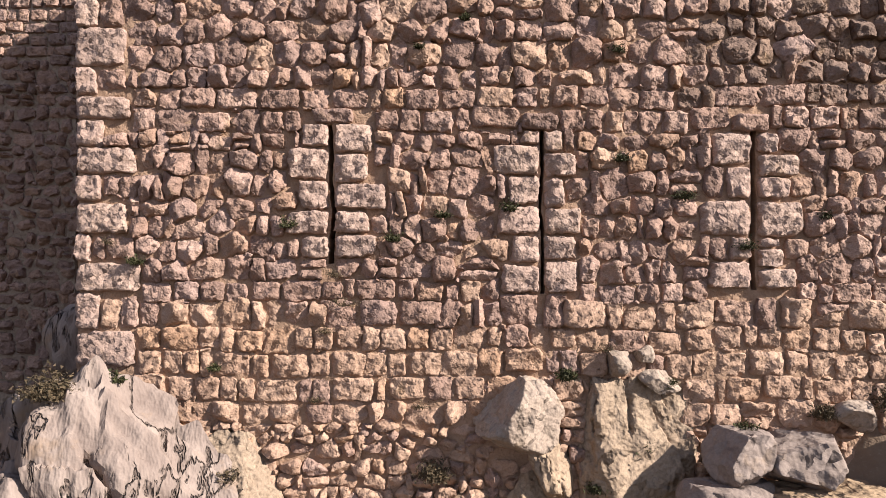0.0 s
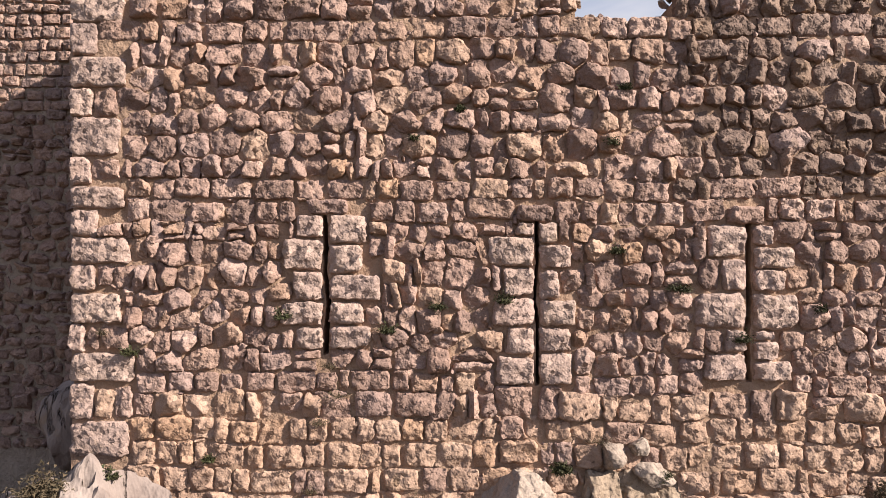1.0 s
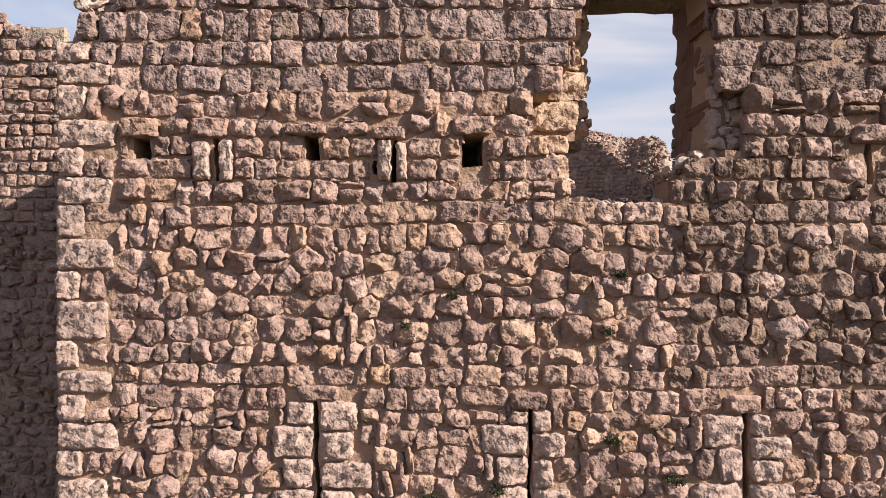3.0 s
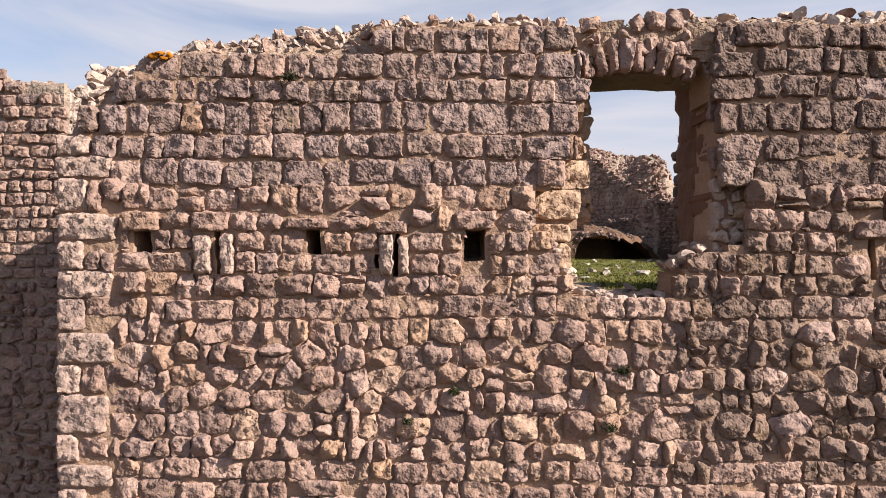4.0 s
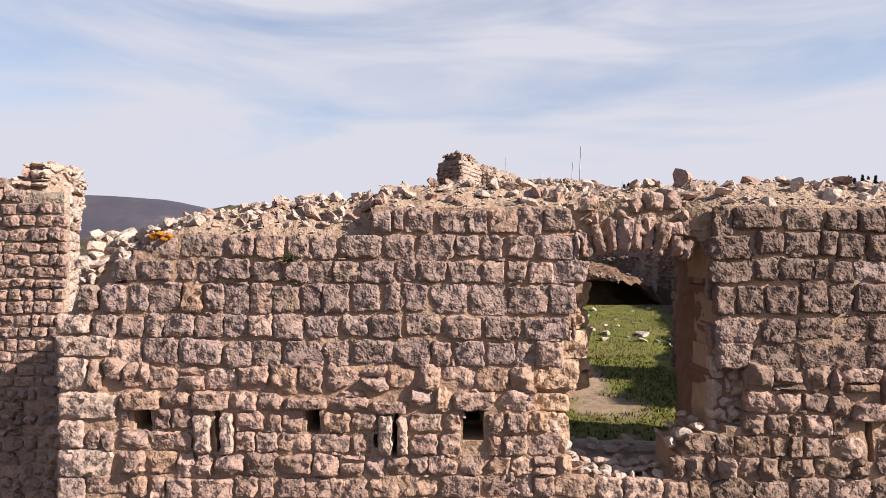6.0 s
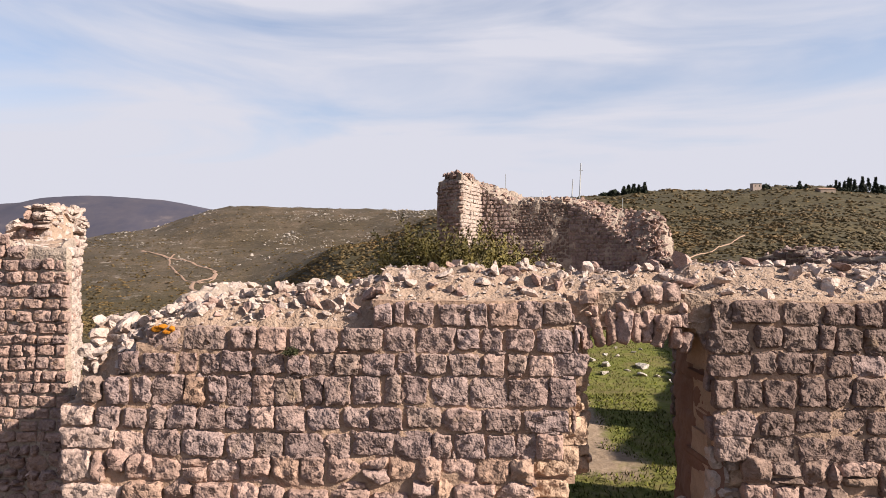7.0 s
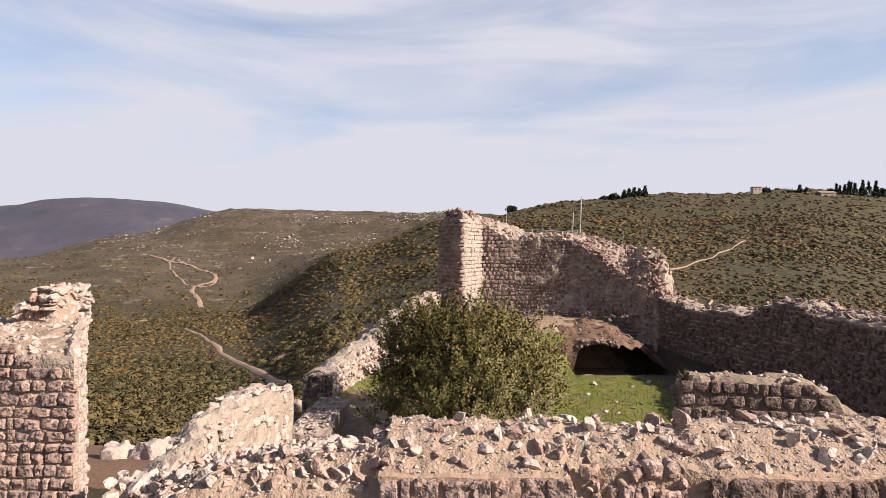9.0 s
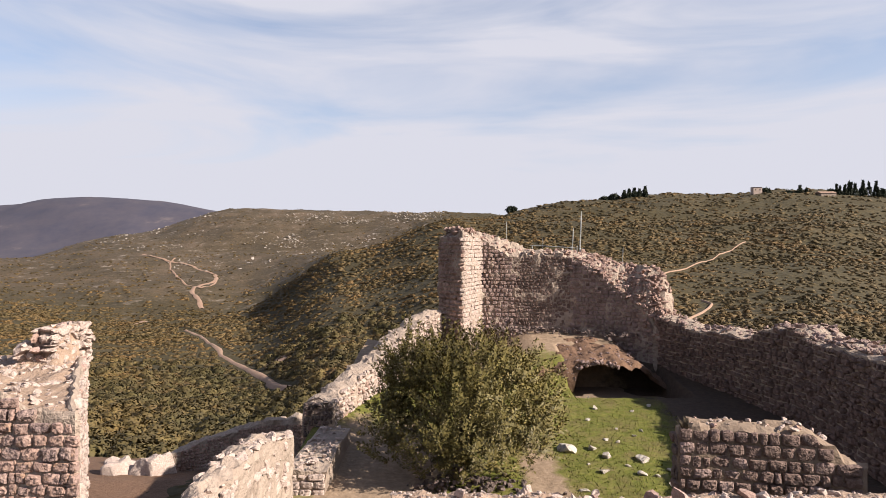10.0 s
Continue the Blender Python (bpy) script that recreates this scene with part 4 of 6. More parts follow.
for k in range(150):
    x, y = r1.uniform(-3.78, -3.15), r1.uniform(5.95, 7.15)
    s = 0.04 + 0.08 * r1.random() ** 1.5
    heap.append((x, y, top_sheet(x, y) + 0.1 * s, s * 1.4, s, s * 0.8))
joined("rubble", shapes_warm + shapes_grey, heap, M_PALE, wall_front)
chips_v, chips_f = [], []
for k in range(2600):
    x, y = r1.uniform(-3.6, 5.2), r1.uniform(5.95, 7.5)
    if (1.3 < x < 2.66 and y < 6.02) or y > 7.1:
        continue
    s, z, n = r1.uniform(0.008, 0.022), top_sheet(x, y), len(chips_v)
    q = r1.normal(0, 0.35, (5, 3)) + np.array([(-1, -1, 0), (1, -1, 0), (1, 1, 0), (-1, 1, 0), (0, 0, 1)])
    chips_v += [(x + s * a, y + s * b, z + s * c) for a, b, c in q]
    chips_f += [(n, n + 1, n + 4), (n + 1, n + 2, n + 4), (n + 2, n + 3, n + 4), (n + 3, n, n + 4)]
tagged(link("stone_chips", chips_v, chips_f, M_PALE), "small stone chips strewn on the wall head", "gravel", kind="stuff")
# orange lichen on the end block
for x, z, w, h in ((-2.87, 8.63, 0.062, 0.032), (-2.77, 8.60, 0.045, 0.020), (-2.81, 8.655, 0.055, 0.02), (-2.72, 8.63, 0.03, 0.03)):
    ob = part("lichen_patch", rock_mesh(r1, 3, 0.9, 6), M_ORANGE, None, smooth=60)
    ob.matrix_basis = pose(x, 5.82, z, 20) @ Matrix.Diagonal((w, 0.035, h, 1))
    tagged(ob, "bright orange lichen patch on a wall stone", "lichen", "lichen on the wall head")
# stones of the broken sill, lying on the steps of its masonry
sills = loose_shapes(r1, 6, M_PALE)
for x in np.arange(1.12, 2.66, 0.13):
    lo = max(6.2, min([z for z in np.arange(6.2, 6.8, 0.02) if gap_left(z) < x < gap_right(z)], default=6.7))
    for y in (5.96, 6.12, 6.3, 6.5, 6.75, 6.98):
        if (y > 6.4 and 1.5 < x < 2.5 and r1.random() < 0.6) or (y > 6.4 and lo > 6.3):
            continue
        me = sills[int(r1.integers(6))]
        ob = new("sill_stone", me)
        ob.parent = wall_front
        s = r1.uniform(0.07, 0.11)
        ob.matrix_basis = pose(x + r1.normal(0, 0.02), y, lo + 0.02, r1.normal(0, 10), r1.normal(0, 10), r1.uniform(0, 360)) @ Matrix.Diagonal((s * 1.2, s, s * (0.9 if lo > 6.3 else 0.6), 1))

# ---- the wall set back at the side, with its broken end ----
r2 = np.random.default_rng(23)
shapes_small = loose_shapes(r2, 12, M_PALE, 1)
side_top = steps([(0, 9.65), (5.9, 9.68), (6.6, 9.62), (6.7, 9.40), (7.58, 9.32)])
wall_side, at, length, _ = swept("wall_side", [(-14, 9.56), (-6.34, 9.56)], 0.1, lambda u: -1.0, side_top, M_CORE, 0.03, 0.2, 30)
tagged(wall_side, "castle wall of squared limestone, set back, in part shade", "wall", kind="structure")
cs = even(0.6, 6.2, 0.21, "rubble", 0.16, 0.38, r2) + even(6.2, 8.0, 0.21, "block", 0.18, 0.4, r2) + even(8.0, 9.7, 0.22, "block", 0.2, 0.42, r2)
ragged = lambda z: 7.74 + 0.12 * noise.noise((z * 2.1, 3, 0)) - (0.1 if z > 9.1 else 0)
st = []
for q in lay(cs, 5.2, 7.95, r2, top=lambda u: side_top(u) + 0.08):
    over = q[0] + q[2] / 2 - ragged(q[1])
    if over < 0:
        st.append(q)
    elif q[2] - over > 0.07:
        st.append((q[0] - over / 2, q[1], q[2] - over, *q[3:]))
set_stones(wall_side, st, at, [M_STONE, M_WEATHERED], r2, 300, near=lambda s: -s[1])
end_top = steps([(0, 9.3), (1.5, 9.45), (3.3, 9.55), (5.0, 9.6)])
end, at_end, length, _ = swept("broken_end", [(-6.38, 9.66), (-8.98, 13.9)], 0.15, lambda u: -1.0, end_top, M_CORE, 0.03, 0.15, 36)
end.parent = wall_side
st = lay(even(3.0, 10.6, 0.19, "block", 0.14, 0.42, r2), 0.0, 4.9, r2, top=lambda u: end_top(u) + 0.05)
st = [(a, b, c, h, 2.5 * e, d * r2.uniform(0.5, 1.8), g) for a, b, c, h, e, d, g in st]
set_stones(wall_side, st, at_end, [M_PALE, M_STONE], r2, 220, near=lambda s: -s[1], name="core_stone")
def side_head(x, y):
    k = (y - 9.6) / 2.8
    step = min(1, max(0, (y - 12.78) / 0.1)) * (0.55 * min(1, max(0, (x + 9.85) / 0.15)) + 0.27 * min(1, max(0, (x + 9.4) / 0.15))) * (1 if x < -8.9 else 0)
    return 9.38 + 0.16 * min(k, 1) + step + 0.10 * fbm(x * 2, y * 2, 3) + 0.05 * fbm(x * 6, y * 6, 8)


tagged(sheet("wall_head", list(np.arange(-14, -6.3, 0.1)), list(np.arange(9.6, 14.1, 0.1)), side_head, M_HEAD, wall_side, keep=lambda x, y: x < -6.42 - (y - 9.66) * 0.613), "broken wall head of pale core")
for k in range(26):
    p = Vector((r2.uniform(-9.8, -8.9), r2.uniform(12.9, 13.9), 0))
    p.z = side_head(p.x, p.y)
    s = r2.uniform(0.05, 0.14)
    loose(p.x, p.y, p.z + 0.3 * s, s * 1.3, s, s * 0.8, r2, "pale limestone block on the broken wall end", "loose stones on the side wall")
heap = []
for k in range(420):
    x, y = r2.uniform(-10.6, -6.5), r2.uniform(9.65, 13.8)
    if x > -6.5 - (y - 9.66) * 0.613:
        continue
    s = r2.uniform(0.03, 0.13)
    heap.append((x, y, side_head(x, y) + 0.05 * s, s * 1.3, s, s * 0.7))
joined("rubble", shapes_small, heap, M_PALE, wall_side)
# the upper tier that still stands, set back
st = lay(even(9.45, 10.38, 0.2, "rubble", 0.16, 0.4, r2), -9.4, -8.86, r2) + lay(even(9.45, 10.1, 0.2, "rubble", 0.16, 0.4, r2), -9.85, -9.4, r2)
set_stones(wall_side, [(*q[:5], q[5] * 2, q[6]) for q in st], plane_at(0, 12.84), [M_PALE, M_STONE], r2, 80, name="core_stone")
slab("upper_tier", grid_lines(-9.85, -8.9, 0.1, []), grid_lines(9.3, 10.36, 0.1, []), lambda x, z: z < (10.36 if x > -9.4 else 10.05), 12.87, 14.0, M_CORE, wall_side, 0.04)
st = [(*q[:4], q[4] * 2, q[5] * r2.uniform(0.6, 1.5), q[6]) for q in lay(even(9.4, 10.42, 0.17, "rubble", 0.14, 0.36, r2), 0.0, 1.2, r2)]
set_stones(wall_side, st, plane_at(-8.88, 12.84, 90), [M_PALE], r2, 80, name="core_stone")
ob = part("lichen_patch", rock_mesh(r2, 2, 0.6, 6), M_ORANGE, smooth=60)
ob.matrix_basis = pose(-9.0, 13.0, side_head(-9.0, 13.0) + 0.04) @ Matrix.Diagonal((0.10, 0.08, 0.03, 1))
tagged(ob, "orange lichen on the top of the broken wall", "lichen")

# ---- inner walls ----
pale_top = steps([(0, 8.4), (0.8, 8.58), (1.5, 8.68), (2.2, 8.80), (3.0, 8.76), (4.2, 8.48), (4.6, 8.36)])
wall_pale, at, length, _ = swept("wall_pale", [(-3.35, 7.0), (-3.2, 11.6)], 0.5, lambda u: 2.0, pale_top, M_CORE, 0.06, 0.09, 40)
tagged(wall_pale, "pale sunlit rubble wall with smeared mortar", "wall", kind="structure")
st = lay(even(6.0, 9.0, 0.2, "rubble", 0.14, 0.36, r2), 0.1, 4.5, r2, top=lambda u: pale_top(u) + 0.02)
st = [(*s[:5], 0.6 * s[5], s[6]) for s in st if r2.random() < 0.35]
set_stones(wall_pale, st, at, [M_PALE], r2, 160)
heap = []
for k in range(100):
    u = r2.uniform(0, 4.5)
    p = at(u, pale_top(u)) @ Vector((0, r2.uniform(0, 0.5), 0))
    s = r2.uniform(0.04, 0.12)
    heap.append((p.x, p.y, p.z + 0.03, s * 1.3, s, s * 0.8))
joined("rubble", shapes_warm, heap, M_PALE, wall_pale)

back_top = steps([(0, 7.0), (1.5, 7.3), (4, 7.55), (6.5, 8.3), (8.5, 8.9), (10.2, 9.1)])
wall_court, at, length, _ = swept("wall_court", [(-3.95, 19.0), (-3.3, 22.0), (-2.3, 25.0), (-0.6, 28.4)], 0.95, lambda u: 2.0, back_top, M_CORE, 0.07, 0.2, 22)
tagged(wall_court, "sunlit court wall of pale rubble, stepping up", "wall", kind="structure")
st = lay(even(5.8, 9.2, 0.2, "rubble", 0.18, 0.4, r2), 0.1, length, r2, top=lambda u: back_top(u) + 0.08)
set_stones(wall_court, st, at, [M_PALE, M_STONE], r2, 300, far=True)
endcap, at, length, _ = swept("wall_end", [(-4.95, 18.95), (-3.93, 18.95)], 0.3, lambda u: 2.0, steps([(0, 6.9), (1, 7.05)]), M_CORE, 0.05, 0.1, 20)
endcap.parent = wall_court
st = lay(even(4.5, 7.1, 0.17, "rubble", 0.12, 0.28, r2), 0.02, 1.0, r2)
set_stones(wall_court, st, at, [M_DARK, M_STONE], r2, 90, name="core_stone")
ledge, at, length, _ = swept("wall_ledge", [(-4.15, 14.5), (-3.2, 14.5)], 3.6, lambda u: 2.0, steps([(0, 6.55), (1, 6.5)]), M_CORE, 0.04, 0.15, 20)
st = lay(even(4.5, 6.5, 0.2, "block", 0.2, 0.4, r2), 0.02, 0.95, r2)
set_stones(ledge, st, at, [M_PALE], r2, 60)
heap = [(r2.uniform(-4.1, -3.25), r2.uniform(14.5, 18.0), 6.62 + 0.03 * r2.random(), *(r2.uniform(0.05, 0.12) * np.array([1.4, 1, 0.5]))) for k in range(70)]
joined("rubble", shapes_warm, heap, M_PALE, ledge)
tagged(ledge, "low pale masonry ledge with plastered top", "wall", kind="structure")
outer_top = steps([(0, -0.3), (2, 0.3), (5.2, 0.9), (8, 1.2)])
wall_outer, at, length, _ = swept("wall_outer", [(-17.2, 34.0), (-12.0, 37.0), (-9.0, 37.5)], 0.8, lambda u: -4.0, outer_top, M_CORE, 0.10, 0.25, 16)
tagged(wall_outer, "low shaded outer wall of small rubble", "wall", kind="structure")
st = lay(even(-3.0, 0.8, 0.2, "rubble", 0.15, 0.35, r2), 0.05, length, r2, top=lambda u: outer_top(u) + 0.05)
set_stones(wall_outer, st, at, [M_STONE, M_DARK], r2, 200, far=True)
for x, y, w in [(-19.0, 32.5, 1.25), (-17.0, 32.3, 1.35)]:
    ob = part("masonry_block", rock_mesh(r2, 4, 0.7, 12, 0.6, 0.9), M_PALE, smooth=25)
    ob.matrix_basis = pose(x, y, -1.1, 0, 0, 30) @ Matrix.Diagonal((w, 1.0, 1.8, 1))
    tagged(ob, "fallen lump of pale wall core on bare soil", "masonry", "fallen masonry")

# low cross wall in the court
low_top = steps([(0, 8.62), (0.3, 8.70), (2.2, 8.72), (2.35, 8.68), (2.6, 8.5), (2.7, 8.3), (3.1, 8.1)])
wall_low, at, length, _ = swept("wall_low", [(4.36, 11.1), (7.55, 10.55)], 0.36, lambda u: 4.0, low_top, M_EARTH, 0.05, 0.12, 20)
tagged(wall_low, "low ruined cross wall with earth-capped top", "wall", kind="structure")
st = lay(even(6.0, 8.75, 0.22, "block", 0.2, 0.36, r2), 0.0, 3.15, r2, top=lambda u: low_top(u) + 0.1)
# the cross wall's shade is put into these dark stone colours
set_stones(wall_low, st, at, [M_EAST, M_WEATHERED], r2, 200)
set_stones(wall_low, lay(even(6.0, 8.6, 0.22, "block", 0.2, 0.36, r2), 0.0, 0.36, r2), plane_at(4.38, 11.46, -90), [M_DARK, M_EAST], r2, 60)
rear, _, _, _ = swept("rear_leaf", [(4.66, 11.4), (7.55, 10.9)], 0.34, lambda u: 4.0, lambda u: low_top(u + 0.3), M_EARTH, 0.04, 0.12, 20)
rear.parent = wall_low
for k in range(34):
    x = r2.uniform(4.5, 7.0)
    y = r2.uniform(11.15, 11.7) - 0.172 * (x - 4.36)
    s = r2.uniform(0.03, 0.09)
    loose(x, y, low_top(x - 4.42) + 0.1, s * 1.4, s, s * 0.7, r2, "small limestone piece on the low cross wall", "loose stones on the cross wall")

# long wall on the far side of the court
right_top = steps([(0, 8.9), (2.6, 8.5), (3.2, 8.75), (4.6, 8.7), (5.2, 8.6), (6.0, 9.15), (7.2, 9.35), (8.6, 9.0), (9.6, 9.15), (12.4, 9.2), (13.2, 9.4), (15.6, 9.8), (16.25, 9.95), (18.8, 10.6), (21.1, 11.2)])
wall_right, at, length, _ = swept("wall_right", [(9.7, 27.4), (10.75, 24.9), (11.95, 20.2), (11.4, 15.4), (10.9, 9.0), (10.65, 6.6)], 1.5, lambda u: 3.0, right_top, M_CORE, 0.05, 0.2, 24)
tagged(wall_right, "long shaded rubble wall of the court, broken along its top", "wall", kind="structure")
st = lay(even(5.6, 9.4, 0.19, "block", 0.13, 0.32, r2), 0.0, 13.6, r2, top=lambda u: right_top(u) + 0.05)
st = [(a, b + r2.normal(0, 0.015), c, h * r2.uniform(0.8, 1.1), 2 * e, f * r2.uniform(1.0, 2.4), g) for a, b, c, h, e, f, g in st]
# part of the long wall's shade is put into its dark stone
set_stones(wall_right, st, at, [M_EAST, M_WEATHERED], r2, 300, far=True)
heap = []
for k in range(620):
    u = r2.uniform(0, 14)
    p = at(u, right_top(u)) @ Vector((0, r2.uniform(0.0, 1.5), 0))
    s = 0.05 + 0.14 * r2.random() ** 2
    heap.append((p.x, p.y, p.z + 0.06 + r2.uniform(-0.05, 0.10), s * 1.4, s, s * 0.6))
joined("rubble", shapes_small, heap, M_WEATHERED, wall_right)

# ---- the ruined tower ----
ruin_line = [(-0.75, 29.5), (0.45, 27.9), (1.5, 30.6), (3.6, 30.3), (6.0, 29.75), (8.4, 28.7), (9.72, 27.3)]
ruin_crest = steps([(0, 12.75), (0.5, 13.0), (2.0, 13.1), (4.9, 13.05), (5.4, 13.0), (6.0, 12.6), (6.5, 12.3), (7.0, 12.02), (9.2, 11.95), (10.2, 11.85), (10.9, 11.55), (12.1, 11.2), (13.2, 11.1), (13.5, 10.85), (13.75, 10.3), (14.0, 9.2), (14.3, 8.6)])
ruin_loss = steps([(0, 0.25), (1.6, 0.2), (2.4, 0.1), (4.6, 0.25), (5.4, 0.7), (6.8, 0.5), (7.2, 0.1), (9.4, 0.1), (10.2, 0.45), (11.0, 0.7), (12.0, 1.3), (12.8, 1.75), (13.5, 2.1), (14.0, 0.9)])   # how far its facing has fallen below the crest


def ruin_top(u):
    return ruin_crest(u) + 0.16 * noise.noise((u * 2.3, 4, 0)) + 0.10 * noise.noise((u * 6.1, 1, 0))


tower, at, length, along = swept("tower_ruin", ruin_line, 1.5, lambda u: 5.5, ruin_top, M_CORE, 0.10, 0.12, 34, ruin_loss)
tagged(tower, "broken round tower of small squared limestone", "tower", kind="structure")
face_top = lambda u: ruin_top(u) - ruin_loss(u) - 0.12 * abs(noise.noise((u * 2.7, 0, 0)))
st = lay(even(6.4, 8.6, 0.2, "rubble", 0.16, 0.36, r2) + even(8.6, 13.2, 0.21, "block", 0.18, 0.38, r2), 0.05, length - 0.35, r2, top=face_top)
fallen = lambda q: 6.6 < q[0] < 9.5 and q[1] > 8.2   # its facing has gone here
bare = [(*q[:5], 0.5 * q[5], q[6]) for q in lay(even(8.2, 12.0, 0.17, "rubble", 0.13, 0.3, r2), 6.6, 9.5, r2, top=face_top)]
# stone colour follows the light: pale on the sunlit face, darker on dim ones
set_stones(tower, [(*q[:4], q[4] * 2, q[5] * r2.uniform(0.8, 3.0), "rubble") for q in st if q[0] < 2.0], at, [M_STONE, M_WEATHERED], r2, 60, far=True, name="core_stone")
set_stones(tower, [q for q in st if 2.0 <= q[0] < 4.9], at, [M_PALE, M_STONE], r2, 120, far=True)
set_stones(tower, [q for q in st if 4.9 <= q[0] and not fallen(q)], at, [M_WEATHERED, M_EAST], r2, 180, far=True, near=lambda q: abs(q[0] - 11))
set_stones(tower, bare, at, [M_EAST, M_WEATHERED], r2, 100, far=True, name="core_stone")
heap = []
for k in range(1300):
    u = r2.uniform(0.1, length) if k % 3 == 0 else r2.uniform(9.8, length)
    back = r2.random()
    z = ruin_top(u) - ruin_loss(u) * (1 - min(1, back * 1.15)) + 0.05
    q = at(u, z) @ Vector((0, back * 1.45, 0))
    w = 0.05 + 0.16 * r2.random() ** 1.6
    heap.append((q.x, q.y, q.z + r2.uniform(-0.08, 0.1), w * 1.3, w, w * 0.85))
for k in range(380):   # the torn end of the wall, core showing
    q = at(length, r2.uniform(6.3, 9.3)) @ Vector((r2.uniform(-0.1, 0.12), r2.uniform(0, 1.5), 0))
    w = r2.uniform(0.05, 0.17)
    heap.append((q.x, q.y, q.z, w * 1.4, w, w * 0.7))
for k in range(420):
    u = length - 1.3 * r2.random() ** 1.3
    q = at(u, r2.uniform(7.6, ruin_top(u))) @ Vector((0, r2.uniform(-0.12, 1.4), 0))
    w = r2.uniform(0.06, 0.19)
    heap.append((q.x, q.y, q.z, w * 1.3, w, w * 0.8))
joined("rubble", shapes_small, heap, M_STONE, tower)
foot_heap = []
for k in range(240):
    u = r2.uniform(4.8, 13.0)
    p = at(u, 8.0) @ Vector((0, -abs(r2.normal(0, 0.9)), 0))
    s = 0.04 + 0.13 * r2.random() ** 2
    foot_heap.append((p.x, p.y, 7.95 + 0.2 * r2.random() ** 2, s * 1.3, s, s * 0.6))
joined("fallen_rubble", shapes_small, foot_heap, M_DARK, tower)

# ---- ground, bedrock ----
r3 = np.random.default_rng(31)
DEPTHS = [30, 60, 120, 200, 300, 420, 600, 900, 1500, 2400]
BEARINGS = [-0.80, -0.57, -0.375, -0.18, 0.0, 0.21, 0.40, 0.60, 0.80]   # sideways metres for each metre ahead
HEIGHTS = np.array([
    [0, -6, -14, -18, -20, -12, 2, -10, -40, -40],
    [0, -7, -15, -20, -25, -13, 10, 35, 0, -30],
    [0, -7, -16.5, -19, -23, -15, 6, 74, 20, -30],
    [1, -5, -8, -2, 9, 10, 8, 70, 40, 0],
    [2, -2, -1, 6.5, 25.7, 30, 40, 67, 60, 20],
    [3, 0, 1, 10.4, 28, 46, 38, 55, 50, 20],
    [3, -1, 0.2, 7, 24, 51, 45, 50, 50, 20],
    [3, 0, 1.5, 7.5, 25, 53, 45, 50, 50, 20],
    [2, -2, -1.5, 5, 20, 50, 45, 50, 50, 20]])


def terrain(x, y):
    rr = math.hypot(x, y)
    c = y / max(rr, 1e-6)
    d = rr * max(c, 0.5)
    p = x / max(y, 0.55 * rr, 1e-6)
    ld = math.log(max(d, 30))
    k = np.interp(p, BEARINGS, range(len(BEARINGS)))
    i = min(int(k), len(BEARINGS) - 2)
    w = k - i
    w = w * w * (3 - 2 * w)
    row = HEIGHTS[i] * (1 - w) + HEIGHTS[i + 1] * w
    g = np.interp(ld, np.log(DEPTHS), range(len(DEPTHS)))
    j = min(int(g), len(DEPTHS) - 2)
    q = g - j
    q = q * q * (3 - 2 * q) * 0.5 + q * 0.5
    z = row[j] * (1 - q) + row[j + 1] * q
    if d < 30:
        z = z * d / 30 + (-0.6) * (1 - d / 30)
    amp = min(d / 60, 6)
    return z + amp * (0.55 * fbm(x * 0.012, y * 0.012, 2, 5) + 0.25 * fbm(x * 0.05, y * 0.05, 7, 3))


rings = np.concatenate([np.linspace(0.001, 28, 12), np.exp(np.linspace(math.log(30), math.log(2600), 190))])
bear = np.concatenate([np.linspace(-180, -48, 30), np.linspace(-47, 47, 240), np.linspace(48, 180, 30)])
verts = [(R * math.sin(radians(a)), R * math.cos(radians(a)), terrain(R * math.sin(radians(a)), R * math.cos(radians(a)))) for R in rings for a in bear]
na = len(bear)
faces = [(i * na + k, i * na + k + 1, (i + 1) * na + k + 1, (i + 1) * na + k) for i in range(len(rings) - 1) for k in range(na - 1)]

m_hill, nt, p = material("scrub hillside", 0.95)
speck = noise_of(nt, 0.75, 5.0, 0.75)
damp = ramp_of(nt, noise_of(nt, 0.03, 8.0, 0.7), [(0.32, (0.034, 0.025, 0.009)), (0.5, (0.052, 0.037, 0.013)), (0.68, (0.086, 0.058, 0.023))])
dry = ramp_of(nt, noise_of(nt, 0.022, 9.0, 0.72), [(0.32, (0.046, 0.031, 0.018)), (0.5, (0.080, 0.054, 0.031)), (0.68, (0.14, 0.093, 0.060))])
pos = nt.nodes.new("ShaderNodeSeparateXYZ")
nt.links.new(place_of(nt), pos.inputs[0])
west = nt.nodes.new("ShaderNodeMapRange")   # the slopes across the valley are drier
west.inputs["From Min"].default_value, west.inputs["From Max"].default_value = 280, 420
nt.links.new(pos.outputs["Y"], west.inputs["Value"])
side = nt.nodes.new("ShaderNodeMapRange")
side.inputs["From Min"].default_value, side.inputs["From Max"].default_value = 20, -60
nt.links.new(pos.outputs["X"], side.inputs["Value"])
both = nt.nodes.new("ShaderNodeMath")
both.operation = "MULTIPLY"
nt.links.new(west.outputs[0], both.inputs[0])
nt.links.new(side.outputs[0], both.inputs[1])
c = mix(nt, both.outputs[0], damp, dry)
c = mix(nt, ramp_of(nt, speck, [(0.42, (0.75, 0.75, 0.75)), (0.56, (0, 0, 0))]), c, (0.026, 0.021, 0.009))
rock_fac = noise_of(nt, 0.07, 9.0, 0.8)
